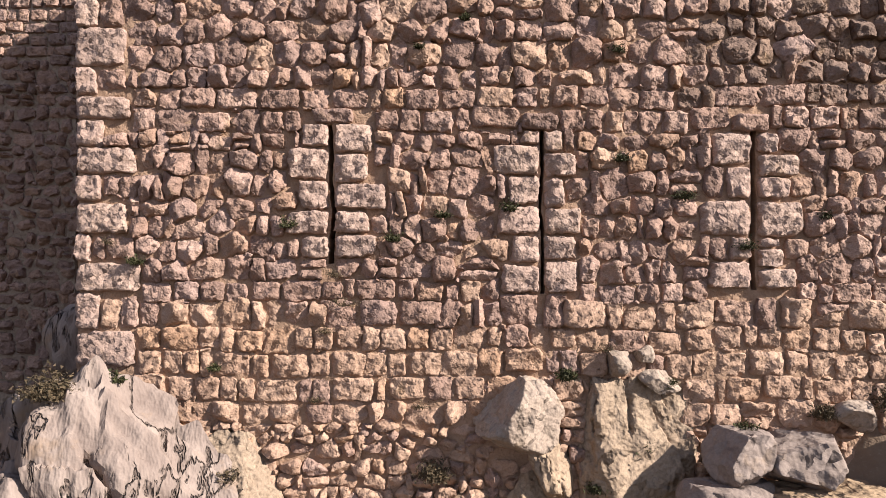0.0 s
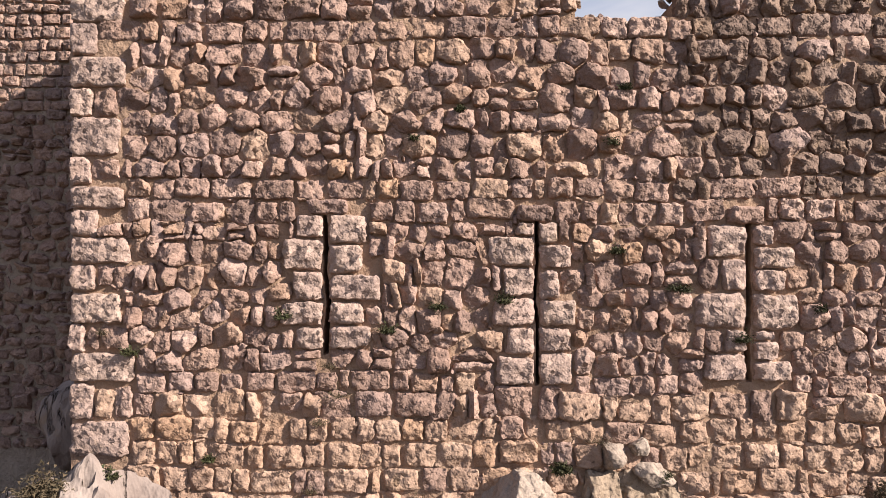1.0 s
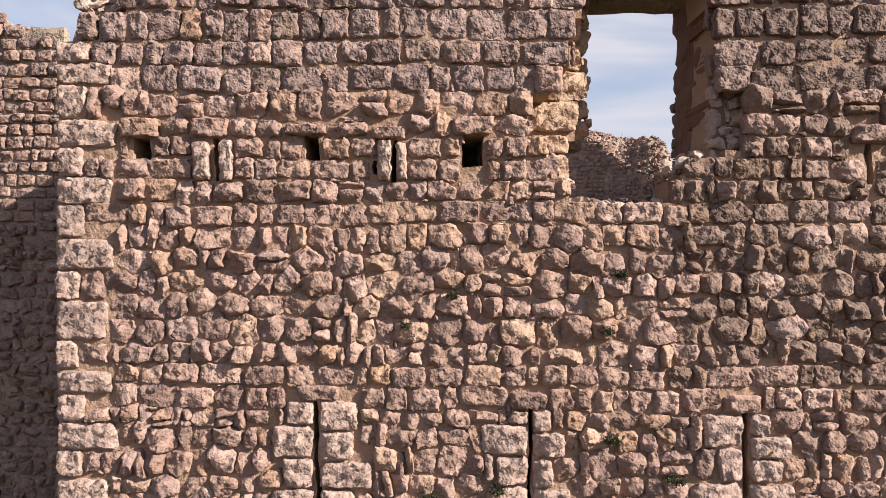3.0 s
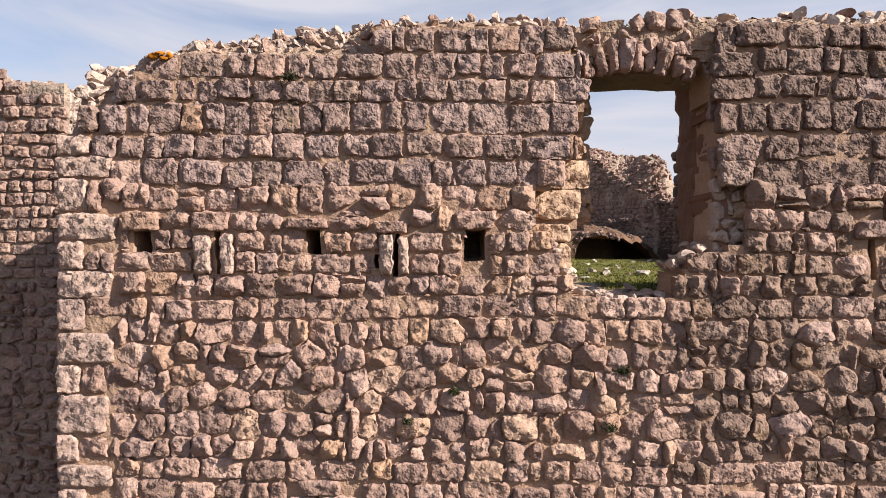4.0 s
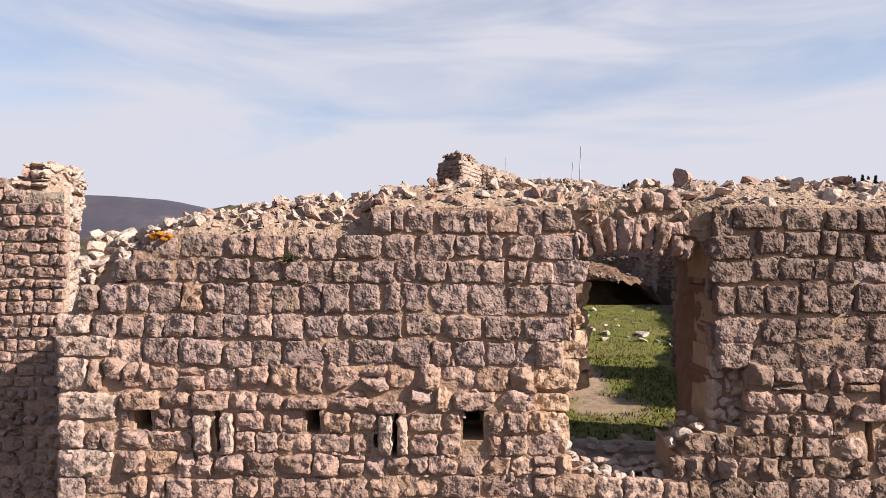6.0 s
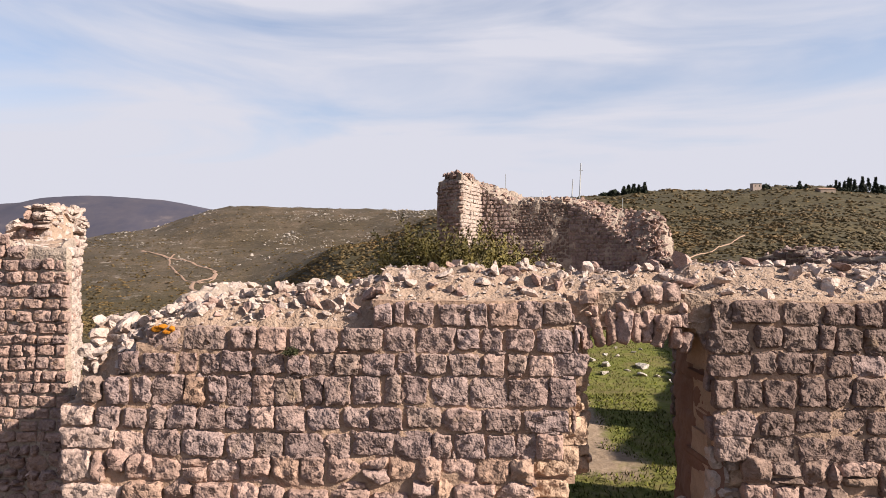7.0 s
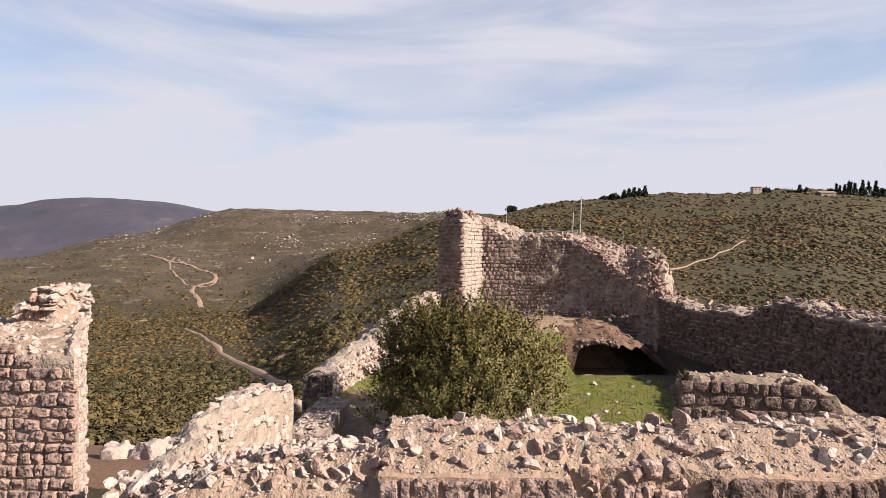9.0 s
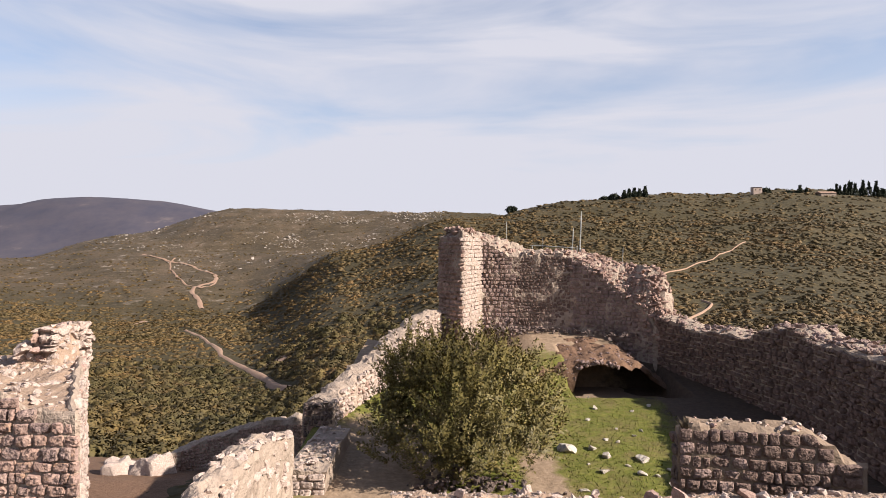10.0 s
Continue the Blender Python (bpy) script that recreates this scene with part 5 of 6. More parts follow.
rocky_here = mix(nt, both.outputs[0], (0, 0, 0), ramp_of(nt, rock_fac, [(0.57, (0, 0, 0)), (0.63, (0.9, 0.9, 0.9))]))
c = mix(nt, rocky_here, c, (0.231, 0.185, 0.150))
nt.links.new(c, p.inputs["Base Color"])
bump_of(nt, p, [(noise_of(nt, 0.3, 3.0, 0.6), 1.0, 1.0)])
tagged(link("ground", verts, faces, m_hill, smooth=180), "scrub-covered limestone hills and a valley below the castle", "hillside", kind="structure")

# far mountain, the blue-grey haze of distance put into its base colour
m_far, nt, p = material("hazed far mountain", 1.0)
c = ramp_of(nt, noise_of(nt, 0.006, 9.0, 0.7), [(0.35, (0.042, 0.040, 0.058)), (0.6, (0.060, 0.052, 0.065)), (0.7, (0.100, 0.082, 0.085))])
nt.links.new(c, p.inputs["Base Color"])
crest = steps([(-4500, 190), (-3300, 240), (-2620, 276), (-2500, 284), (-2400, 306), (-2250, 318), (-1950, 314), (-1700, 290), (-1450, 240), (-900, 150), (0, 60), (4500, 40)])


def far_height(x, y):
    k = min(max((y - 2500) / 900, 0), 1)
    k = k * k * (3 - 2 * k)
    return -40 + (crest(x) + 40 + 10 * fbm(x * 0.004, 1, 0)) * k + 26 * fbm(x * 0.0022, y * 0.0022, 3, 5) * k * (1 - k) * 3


tagged(sheet("backdrop", list(np.linspace(-4500, 3000, 240)), list(np.linspace(2500, 3600, 40)), far_height, m_far), "far mountain ridge with blue-grey haze painted in", "mountain", kind="structure")

# tracks over the hills, laid on the ground
def track(points, width, label):
    fine = []
    for (x0, y0), (x1, y1) in zip(points, points[1:]):
        n = max(2, int(math.hypot(x1 - x0, y1 - y0) / 4))
        fine += [(x0 + (x1 - x0) * k / n, y0 + (y1 - y0) * k / n) for k in range(n)]
    fine = [(x + 1.2 * noise.noise((x * 0.05, y * 0.05, 1)), y + 1.2 * noise.noise((x * 0.05, y * 0.05, 8))) for x, y in fine + [points[-1]]]
    v, f = [], []
    for k, (x, y) in enumerate(fine):
        a, b = fine[max(k - 1, 0)], fine[min(k + 1, len(fine) - 1)]
        d = Vector((b[0] - a[0], b[1] - a[1])).normalized()
        w = width * (0.5 + 0.3 * noise.noise((x * 0.1, y * 0.1, 5)))
        for s in (-1, -0.33, 0.33, 1):
            q = (x - d.y * w * s, y + d.x * w * s)
            v.append((*q, terrain(*q) + (0.22 if abs(s) < 1 else -0.1) + 0.0008 * y))
        if k:
            n = len(v)
            f += [(n - 8 + j, n - 7 + j, n - 3 + j, n - 4 + j) for j in range(3)]
    return tagged(link("track", v, f, M_TRACK, smooth=180), label, "track", kind="structure")


def ground_at(px, py, z0=None):
    """The point of the hills seen under a bearing: sideways and downward slope for a metre ahead, from the highest eye."""
    eye = Vector((0.12, -0.07, 12.18))
    u, w = px - 0.02, py
    d = 34.0
    while d < 2300:
        x, y = eye.x + u * d, eye.y + d
        if eye.z + w * d < terrain(x, y):
            return (x, y)
        d *= 1.012
    return (eye.x + u * 900, 900)


def slope(points):
    return [ground_at((a - 784) / 1025, (441 - b) / 1025) for a, b in points]


track(slope([(508, 692), (470, 675), (430, 655), (400, 638), (375, 615), (350, 598), (325, 588)]), 1.5, "pale dirt road along the valley side")
track(slope([(355, 550), (348, 535), (335, 520), (352, 508), (378, 502), (380, 492), (350, 480), (315, 468), (270, 458), (248, 452)]), 2.9, "reddish dirt track that winds up the far slope")
track(slope([(380, 502), (352, 512), (318, 500), (300, 482), (296, 470), (305, 458)]), 1.6, "faint reddish track that branches over the far slope")
track(slope([(1190, 582), (1215, 568), (1245, 552), (1252, 542), (1235, 535)]), 0.6, "trodden path on the near hillside")
track(slope([(1170, 490), (1210, 478), (1262, 460), (1290, 448), (1315, 432)]), 0.3, "thin pale path across the hillside")

soil = sheet("bare_soil", list(np.arange(-30, -12, 0.5)), list(np.arange(25, 47, 0.5)), lambda x, y: terrain(x, y) + 0.10 + 0.10 * fbm(x, y, 2) + 0.05 * fbm(x * 4, y * 4, 2) - 0.6 * (max(0, (abs(x + 21) - 5) / 4) ** 2 + max(0, (abs(y - 36) - 7) / 4) ** 2), M_BANK)
tagged(soil, "bare reddish soil terrace below the wall", "ground", kind="structure")

def bare_patch(a, b, rx, ry, label):
    """A worn patch of earth on the hillside."""
    cx, cy = slope([(a, b)])[0]
    v = [(cx, cy, terrain(cx, cy) + 0.35)]
    for q in (0.5, 1.0):
        for k in range(20):
            t = 2 * math.pi * k / 20
            w = q * (1 + 0.35 * noise.noise((math.cos(t) * 1.5 + a, math.sin(t) * 1.5, b)))
            x, y = cx + rx * w * math.cos(t), cy + ry * w * math.sin(t)
            v.append((x, y, terrain(x, y) + (0.35 if q < 1 else -0.1)))
    f = [(0, 1 + k, 1 + (k + 1) % 20) for k in range(20)] + [(1 + k, 21 + k, 21 + (k + 1) % 20, 1 + (k + 1) % 20) for k in range(20)]
    tagged(link("bare_patch", v, f, M_TRACK, smooth=180), label, "ground", kind="structure")


bare_patch(188, 574, 2.2, 5.0, "pale cleared earth among the shrubs")
bare_patch(242, 574, 3.0, 6.0, "pale cleared earth among the shrubs")
bare_patch(492, 640, 3.2, 4.0, "reddish bare earth beside the dirt road")
# ground of the court
def court(x, y):
    z = 5.95 + 0.055 * max(y - 17, 0) + 0.10 * max(0, -1.5 - x) * min(max((y - 14) / 6, 0), 1)
    bank = min(max((y - 24.3 - 0.35 * max(0, x - 6.5)) / 1.0, 0), 1) * min(max((8.4 - x) / 0.8, 0), 1) * min(max((x - 1.5) / 2.5, 0), 1)
    if 4.9 < x < 9.6 and y < 27.4:
        return z - 0.9 * min(max((y - 22.9) / 1.6, 0), 1) + 0.05 * fbm(x * 0.7, y * 0.7, 2)
    z += 0.95 * bank * bank * (3 - 2 * bank)
    rise = min(max((y - 25.0) / 4.0, 0), 1)
    z += 0.25 * rise * rise * (3 - 2 * rise)
    return z + 0.06 * fbm(x * 0.7, y * 0.7, 2) + 0.02 * fbm(x * 4, y * 4, 9)


m_court, nt, p = material("court turf", 0.95)
grass_c = ramp_of(nt, noise_of(nt, 5.0, 7.0, 0.7), [(0.3, (0.062, 0.066, 0.010)), (0.5, (0.105, 0.108, 0.016)), (0.74, (0.165, 0.142, 0.042))])
soil_c = ramp_of(nt, noise_of(nt, 6.0, 7.0, 0.7), [(0.3, (0.177, 0.119, 0.077)), (0.7, (0.293, 0.208, 0.142))])
pos = nt.nodes.new("ShaderNodeSeparateXYZ")
nt.links.new(place_of(nt), pos.inputs[0])


def hump(axis, middle, half):
    """1 at the middle of a strip along an axis, 0 past its half width."""
    a = node(nt, "ShaderNodeMath")
    a.operation = "SUBTRACT"
    nt.links.new(pos.outputs[axis], a.inputs[0])
    a.inputs[1].default_value = middle
    b = nt.nodes.new("ShaderNodeMath")
    b.operation = "ABSOLUTE"
    nt.links.new(a.outputs[0], b.inputs[0])
    e = nt.nodes.new("ShaderNodeMapRange")
    e.inputs["From Min"].default_value, e.inputs["From Max"].default_value = half, 0
    nt.links.new(b.outputs[0], e.inputs["Value"])
    return e.outputs[0]


def math_of(op, a, b):
    n = nt.nodes.new("ShaderNodeMath")
    n.operation = op
    n.use_clamp = True
    for v, s in ((a, n.inputs[0]), (b, n.inputs[1])):
        if isinstance(v, (int, float)):
            s.default_value = v
        else:
            nt.links.new(v, s)
    return n.outputs[0]


bare = math_of("MAXIMUM", math_of("MULTIPLY", hump("X", -2.2, 2.6), hump("Y", 16.5, 5.0)), math_of("MULTIPLY", hump("X", 2.5, 0.85), hump("Y", 13.5, 6.5)))
bare = math_of("MAXIMUM", bare, hump("Y", 30.0, 4.6))
bare = math_of("ADD", math_of("MULTIPLY", bare, 1.3), math_of("MULTIPLY", math_of("SUBTRACT", noise_of(nt, 0.9, 7.0, 0.7), 0.38), 1.5))
mask = ramp_of(nt, bare, [(0.34, (0, 0, 0)), (0.62, (1, 1, 1))])
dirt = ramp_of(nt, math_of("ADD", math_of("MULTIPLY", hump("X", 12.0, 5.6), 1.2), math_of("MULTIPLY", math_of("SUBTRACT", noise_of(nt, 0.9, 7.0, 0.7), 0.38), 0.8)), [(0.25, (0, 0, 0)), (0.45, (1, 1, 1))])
shade_dirt_c = ramp_of(nt, noise_of(nt, 6.0, 7.0, 0.7), [(0.3, (0.039, 0.025, 0.017)), (0.7, (0.077, 0.051, 0.035))])   # bare dirt along the long wall, the wall's shade put into its colour
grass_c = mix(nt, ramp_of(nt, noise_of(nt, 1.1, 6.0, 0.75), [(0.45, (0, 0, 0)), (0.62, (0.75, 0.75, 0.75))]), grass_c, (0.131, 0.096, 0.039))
nt.links.new(mix(nt, dirt, mix(nt, mask, grass_c, soil_c), shade_dirt_c), p.inputs["Base Color"])
bump_of(nt, p, [(noise_of(nt, 5.0, 3.0, 0.6), 0.8, 0.05)])
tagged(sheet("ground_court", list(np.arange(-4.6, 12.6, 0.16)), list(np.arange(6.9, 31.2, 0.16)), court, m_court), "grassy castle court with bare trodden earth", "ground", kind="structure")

# body of the castle hill under the court, and the earth at the wall's foot
tagged(slab("mound", list(np.linspace(-4.5, 12.4, 14)), list(np.linspace(-3, 5.6, 10)), lambda x, z: True, 7.2, 31, M_EARTH, rough=0.2), "earth fill under the court", "ground", kind="structure")


def foot(x, y):
    k = min(max((y - 3.6) / 2.3, 0), 1)
    return -0.5 + (0.95 + 0.18 * math.sin(x * 1.3 + 1)) * k * k + (0.9 * max(0, min(1, (x - 3.3) / 0.9)) if x > 3.3 else 0) * k * k + 0.10 * fbm(x * 1.6, y * 1.6, 3) + 0.04 * fbm(x * 7, y * 7, 4)


tagged(sheet("slope_foot", list(np.arange(-8, 8.6, 0.09)), list(np.arange(3.0, 6.05, 0.09)), foot, M_EARTH), "dry earth and rock at the foot of the wall", "ground", kind="structure")

m_rock, nt, p = material("grey bedrock", 0.9)
stretch = node(nt, "ShaderNodeMapping")
stretch.inputs["Scale"].default_value = (1, 1, 0.28)
nt.links.new(place_of(nt), stretch.inputs[0])
c = ramp_of(nt, noise_of(nt, 3.0, 8.0, 0.7, stretch.outputs[0]), [(0.3, (0.145, 0.107, 0.095)), (0.52, (0.24, 0.187, 0.165)), (0.75, (0.33, 0.265, 0.235))])
c = mix(nt, ramp_of(nt, noise_of(nt, 1.7, 5.0, 0.6), [(0.58, (0, 0, 0)), (0.7, (0.7, 0.7, 0.7))]), c, (0.239, 0.154, 0.092))
def veins(nt, vector, scale, width):
    """Thin dark clefts that follow the grain of the rock: 0 in a cleft, 1 beside it."""
    n = noise_of(nt, scale, 5.0, 0.55, vector, 0.4)
    a = nt.nodes.new("ShaderNodeMath")
    a.operation = "SUBTRACT"
    a.inputs[1].default_value = 0.5
    nt.links.new(n, a.inputs[0])
    b = nt.nodes.new("ShaderNodeMath")
    b.operation = "ABSOLUTE"
    nt.links.new(a.outputs[0], b.inputs[0])
    return ramp_of(nt, b.outputs[0], [(0.0, (0, 0, 0)), (width, (1, 1, 1))])


cleft = veins(nt, stretch.outputs[0], 1.7, 0.014)
c = mix(nt, mix(nt, 1.0, cleft, (1, 1, 1), "DIFFERENCE"), c, (0.12, 0.088, 0.076))
nt.links.new(c, p.inputs["Base Color"])
bump_of(nt, p, [(cleft, 1.0, 0.05), (noise_of(nt, 3.0, 4.0, 0.65, stretch.outputs[0]), 1.0, 0.10), (noise_of(nt, 22.0, 1.5, 0.6), 0.7, 0.010)])
M_BEDROCK = m_rock
M_BUFFROCK = stone_material("buff bedrock", [(0.264, 0.198, 0.147), (0.305, 0.234, 0.183), (0.280, 0.198, 0.132)], stain=(0.224, 0.147, 0.071), grain=11.0, relief=0.08, pit=0.4)


def bedrock(x, y, z, sx, sy, sz, seed, mat, label, turn=0, tilt=0, sub=5, ridges=0.12, cuts=(), worn=False):
    """A rock mass with broken faces and upright fissures. cuts: planes (x, y, z, distance) that shape it."""
    r = np.random.default_rng(seed)
    bm = rock_mesh(r, sub, 0.2, 12, 0.6, 0.92) if worn else rock_mesh(r, sub, 0.12, 4 if cuts else 10)
    o = Vector(r.uniform(0, 40, 3))
    planes = [(Vector(c[:3]).normalized(), c[3]) for c in cuts]
    for v in bm.verts:
        for n, d in planes:
            k = v.co.dot(n) - d
            if k > 0:
                v.co -= n * k
    for v in bm.verts:
        q = Vector((v.co.x * 2.2 + 0.5 * v.co.z, v.co.y * 2.2, v.co.z * 0.55)) + o
        split = abs(noise.noise(q)) + 0.35 * abs(noise.noise(q * 2.7))
        step = noise.cell(Vector((v.co.x * 1.8 + 0.4 * v.co.z, v.co.y * 1.8, v.co.z * 0.4)) + o)
        v.co *= 1 - ridges * 1.3 * max(0, 0.14 - split) / 0.14 + ridges * 0.18 * (step - 0.5) + 0.6 * ridges * noise.noise(Vector((v.co.x * 4.2 + 0.8 * v.co.z, v.co.y * 4.2, v.co.z * 0.9)) + o) + 0.035 * noise.noise(v.co * 5 + o) + 0.018 * noise.noise(v.co * 14 + o)
    ob = part("rock_outcrop", bm, mat, smooth=62)
    ob.matrix_basis = pose(x, y, z, tilt, 0, turn) @ Matrix.Diagonal((sx, sy, sz, 1))
    return tagged(ob, label, "rock", "bedrock at the wall foot")


M_GREYROCK = stone_material("grey boulder", [(0.20, 0.158, 0.142), (0.235, 0.188, 0.17)], grain=12.0, relief=0.04, pit=0.2)
M_BOULDER = stone_material("pale boulder", [(0.295, 0.231, 0.191), (0.320, 0.254, 0.213)], grain=14.0, relief=0.05, pit=0.25)
bedrock(-3.5, 5.42, 0.55, 1.55, 0.76, 1.62, 5, M_BEDROCK, "large pale grey fissured bedrock under the wall corner", 0, sub=6, ridges=0.26, cuts=[(-0.78, -0.45, 0.42, 0.60), (0.66, -0.4, 0.60, 0.60), (0.15, -1, 0.35, 0.70), (-0.2, -0.8, 0.75, 0.76)])
bedrock(-2.1, 5.66, 0.35, 0.6, 0.30, 1.0, 9, M_BUFFROCK, "slanting pale rock slab against the wall", -6, cuts=[(0.72, -0.2, 0.68, 0.42), (0, -1, 0.1, 0.55)])
bedrock(-4.45, 5.45, 0.5, 0.6, 0.6, 1.0, 19, M_BEDROCK, "grey rock beside the wall corner", 60)
bedrock(-4.35, 6.75, 2.0, 0.5, 0.45, 0.65, 14, M_BEDROCK, "grey rock in the shade behind the corner", 60, sub=4)
bedrock(0.64, 5.78, 1.30, 0.47, 0.34, 0.45, 12, M_BOULDER, "big rounded boulder built into the wall foot", 15, 10, ridges=0.05, worn=True)
bedrock(0.98, 5.82, 0.78, 0.30, 0.22, 0.55, 13, M_BUFFROCK, "broken ochre rock under the boulder", 40, ridges=0.16)
bedrock(0.85, 5.80, 0.5, 0.4, 0.25, 0.3, 33, M_BUFFROCK, "broken pale rock at the wall foot", 10, ridges=0.16)
bedrock(1.82, 6.0, 1.02, 0.86, 0.42, 0.92, 16, M_BUFFROCK, "ochre rock face in a hollow of the wall", 0, sub=6, ridges=0.17, cuts=[(0.3, -1, 0.3, 0.62), (0.9, -0.1, 0.1, 0.70), (-0.9, -0.3, 0.1, 0.70), (0, 0, 1, 0.76)])
bedrock(1.62, 5.80, 1.90, 0.17, 0.13, 0.17, 18, M_BOULDER, "loose stone lodged above the rock face", 5, sub=4, ridges=0.05)
bedrock(1.88, 5.80, 1.94, 0.12, 0.1, 0.13, 28, M_BOULDER, "loose stone lodged above the rock face", 50, sub=4, ridges=0.05)
bedrock(2.05, 5.84, 1.68, 0.26, 0.16, 0.14, 38, M_BOULDER, "flat stone on top of the rock face", 0, sub=4, ridges=0.05)
bedrock(2.64, 5.42, 1.10, 0.34, 0.32, 0.33, 21, M_GREYROCK, "square grey boulder at the wall foot", 8, ridges=0.04, cuts=[(0, -1, 0.15, 0.6), (0, 0, 1, 0.65), (0.9, -0.2, 0, 0.8), (-0.9, -0.3, 0, 0.75)])
bedrock(3.25, 5.42, 1.02, 0.43, 0.36, 0.36, 22, M_GREYROCK, "grey boulder at the wall foot", -15, ridges=0.05, cuts=[(0.2, -1, 0.25, 0.6), (-0.3, -0.2, 1, 0.62), (0.9, -0.2, 0.3, 0.7)])
bedrock(2.52, 5.36, 0.72, 0.48, 0.36, 0.24, 24, M_GREYROCK, "layered grey rock at the wall foot", 4, ridges=0.05, cuts=[(0, 0, 1, 0.6), (0, -1, 0.1, 0.7)])
bedrock(3.35, 5.34, 0.68, 0.66, 0.42, 0.26, 25, M_BUFFROCK, "layered ochre rock at the wall foot", 0, ridges=0.06, cuts=[(0, 0, 1, 0.6), (0, -1, 0.1, 0.7)])
bedrock(4.4, 5.5, 0.85, 0.65, 0.42, 0.5, 27, M_BUFFROCK, "earthy rock at the wall foot", 20, ridges=0.08)
bedrock(3.95, 5.72, 1.35, 0.3, 0.2, 0.2, 29, M_BOULDER, "stone on the earth slope at the wall foot", 20, sub=4, ridges=0.05)

# earth bank, hollowed by a cave whose mouth opens to one side
def roof(x, y):
    k = (x - 6.2) / 2.6
    return 7.36 - 0.5 * min(1, max(0, x - 8.0)) ** 1.5 - 0.45 * k * k + 0.12 * max(0, y - 24.8) + 0.16 * fbm(x * 1.5, y * 1.5, 6) + 0.05 * fbm(x * 6, y * 6, 2)


def lip(x):
    """How far the bank hangs down over the cave mouth."""
    return 0.2 + 1.7 * min(1.2, max(0, (5.75 - x) / 0.9)) ** 2


bank_v, bank_f = [], []
bx, by = np.arange(3.4, 10.4, 0.1), np.arange(24.7, 28.4, 0.12)
for low_side in (0, 1):
    bank_v += [(x + 0.05 * noise.noise((x * 3, y * 3, low_side)), y + 0.25 * noise.noise((x * 1.3, low_side * 0.7, 3)) + 0.5 * max(0, x - 6.9), roof(x, y) - low_side * lip(x)) for x in bx for y in by]
nb, nx = len(by), len(bx)
for base in (0, nx * nb):
    bank_f += [(base + i * nb + k, base + (i + 1) * nb + k, base + (i + 1) * nb + k + 1, base + i * nb + k + 1) for i in range(nx - 1) for k in range(nb - 1)]
bank_f += [(i * nb, nx * nb + i * nb, nx * nb + (i + 1) * nb, (i + 1) * nb) for i in range(nx - 1)]
for i in (0, nx - 1):
    bank_f += [(i * nb + k, i * nb + k + 1, nx * nb + i * nb + k + 1, nx * nb + i * nb + k) for k in range(nb - 1)]
bank = tagged(link("bank", bank_v, bank_f, M_BANK, smooth=180), "earth bank that roofs a dark cave mouth", "bank", kind="structure")
heap = []
for k in range(120):
    x = 4.2 + 2.9 * r3.random()
    s = r3.uniform(0.04, 0.13)
    heap.append((x, 24.68 + 0.5 * max(0, x - 6.9) + 0.25 * noise.noise((x * 1.3, 0, 3)) + r3.normal(0, 0.03), roof(x, 24.75) - lip(x) * r3.random() ** 0.7 * 0.95, s * 1.2, s * 0.8, s * 0.9))
for k in range(150):
    x, y = r3.uniform(3.6, 8.2), r3.uniform(24.8, 28.2)
    s = r3.uniform(0.03, 0.11)
    heap.append((x, y, roof(x, y), s * 1.3, s, s * 0.7))
joined("rubble", shapes_small, heap, M_WEATHERED, bank)

# ---- olive tree ----
r4 = np.random.default_rng(41)
M_BARK = earth_material("olive bark", (0.065, 0.053, 0.039), (0.124, 0.101, 0.078), (0.046, 0.036, 0.030), 9.0, 0.02)
M_OLIVE = leaf_material("olive leaves", [(0.067, 0.055, 0.016), (0.108, 0.086, 0.024), (0.146, 0.113, 0.035), (0.085, 0.067, 0.018), (0.184, 0.139, 0.053)], 0.55)


def limb(bm, a, b, ra, rb, sides=8):
    """A tapered, slightly bent limb."""
    a, b = Vector(a), Vector(b)
    d = (b - a).normalized()
    u = d.orthogonal().normalized()
    w = d.cross(u)
    last = None
    for k in range(5):
        f = k / 4
        c = a.lerp(b, f) + 0.06 * (b - a).length * math.sin(math.pi * f) * (u * noise.noise(a * 3) + w * noise.noise(b * 3))
        rad = ra + (rb - ra) * f
        ring = [bm.verts.new(c + (u * math.cos(t) + w * math.sin(t)) * rad * (1 + 0.15 * noise.noise(c * 5 + u * t))) for t in (2 * math.pi * q / sides for q in range(sides))]
        if last:
            for q in range(sides):
                bm.faces.new((last[q], last[(q + 1) % sides], ring[(q + 1) % sides], ring[q]))
        last = ring


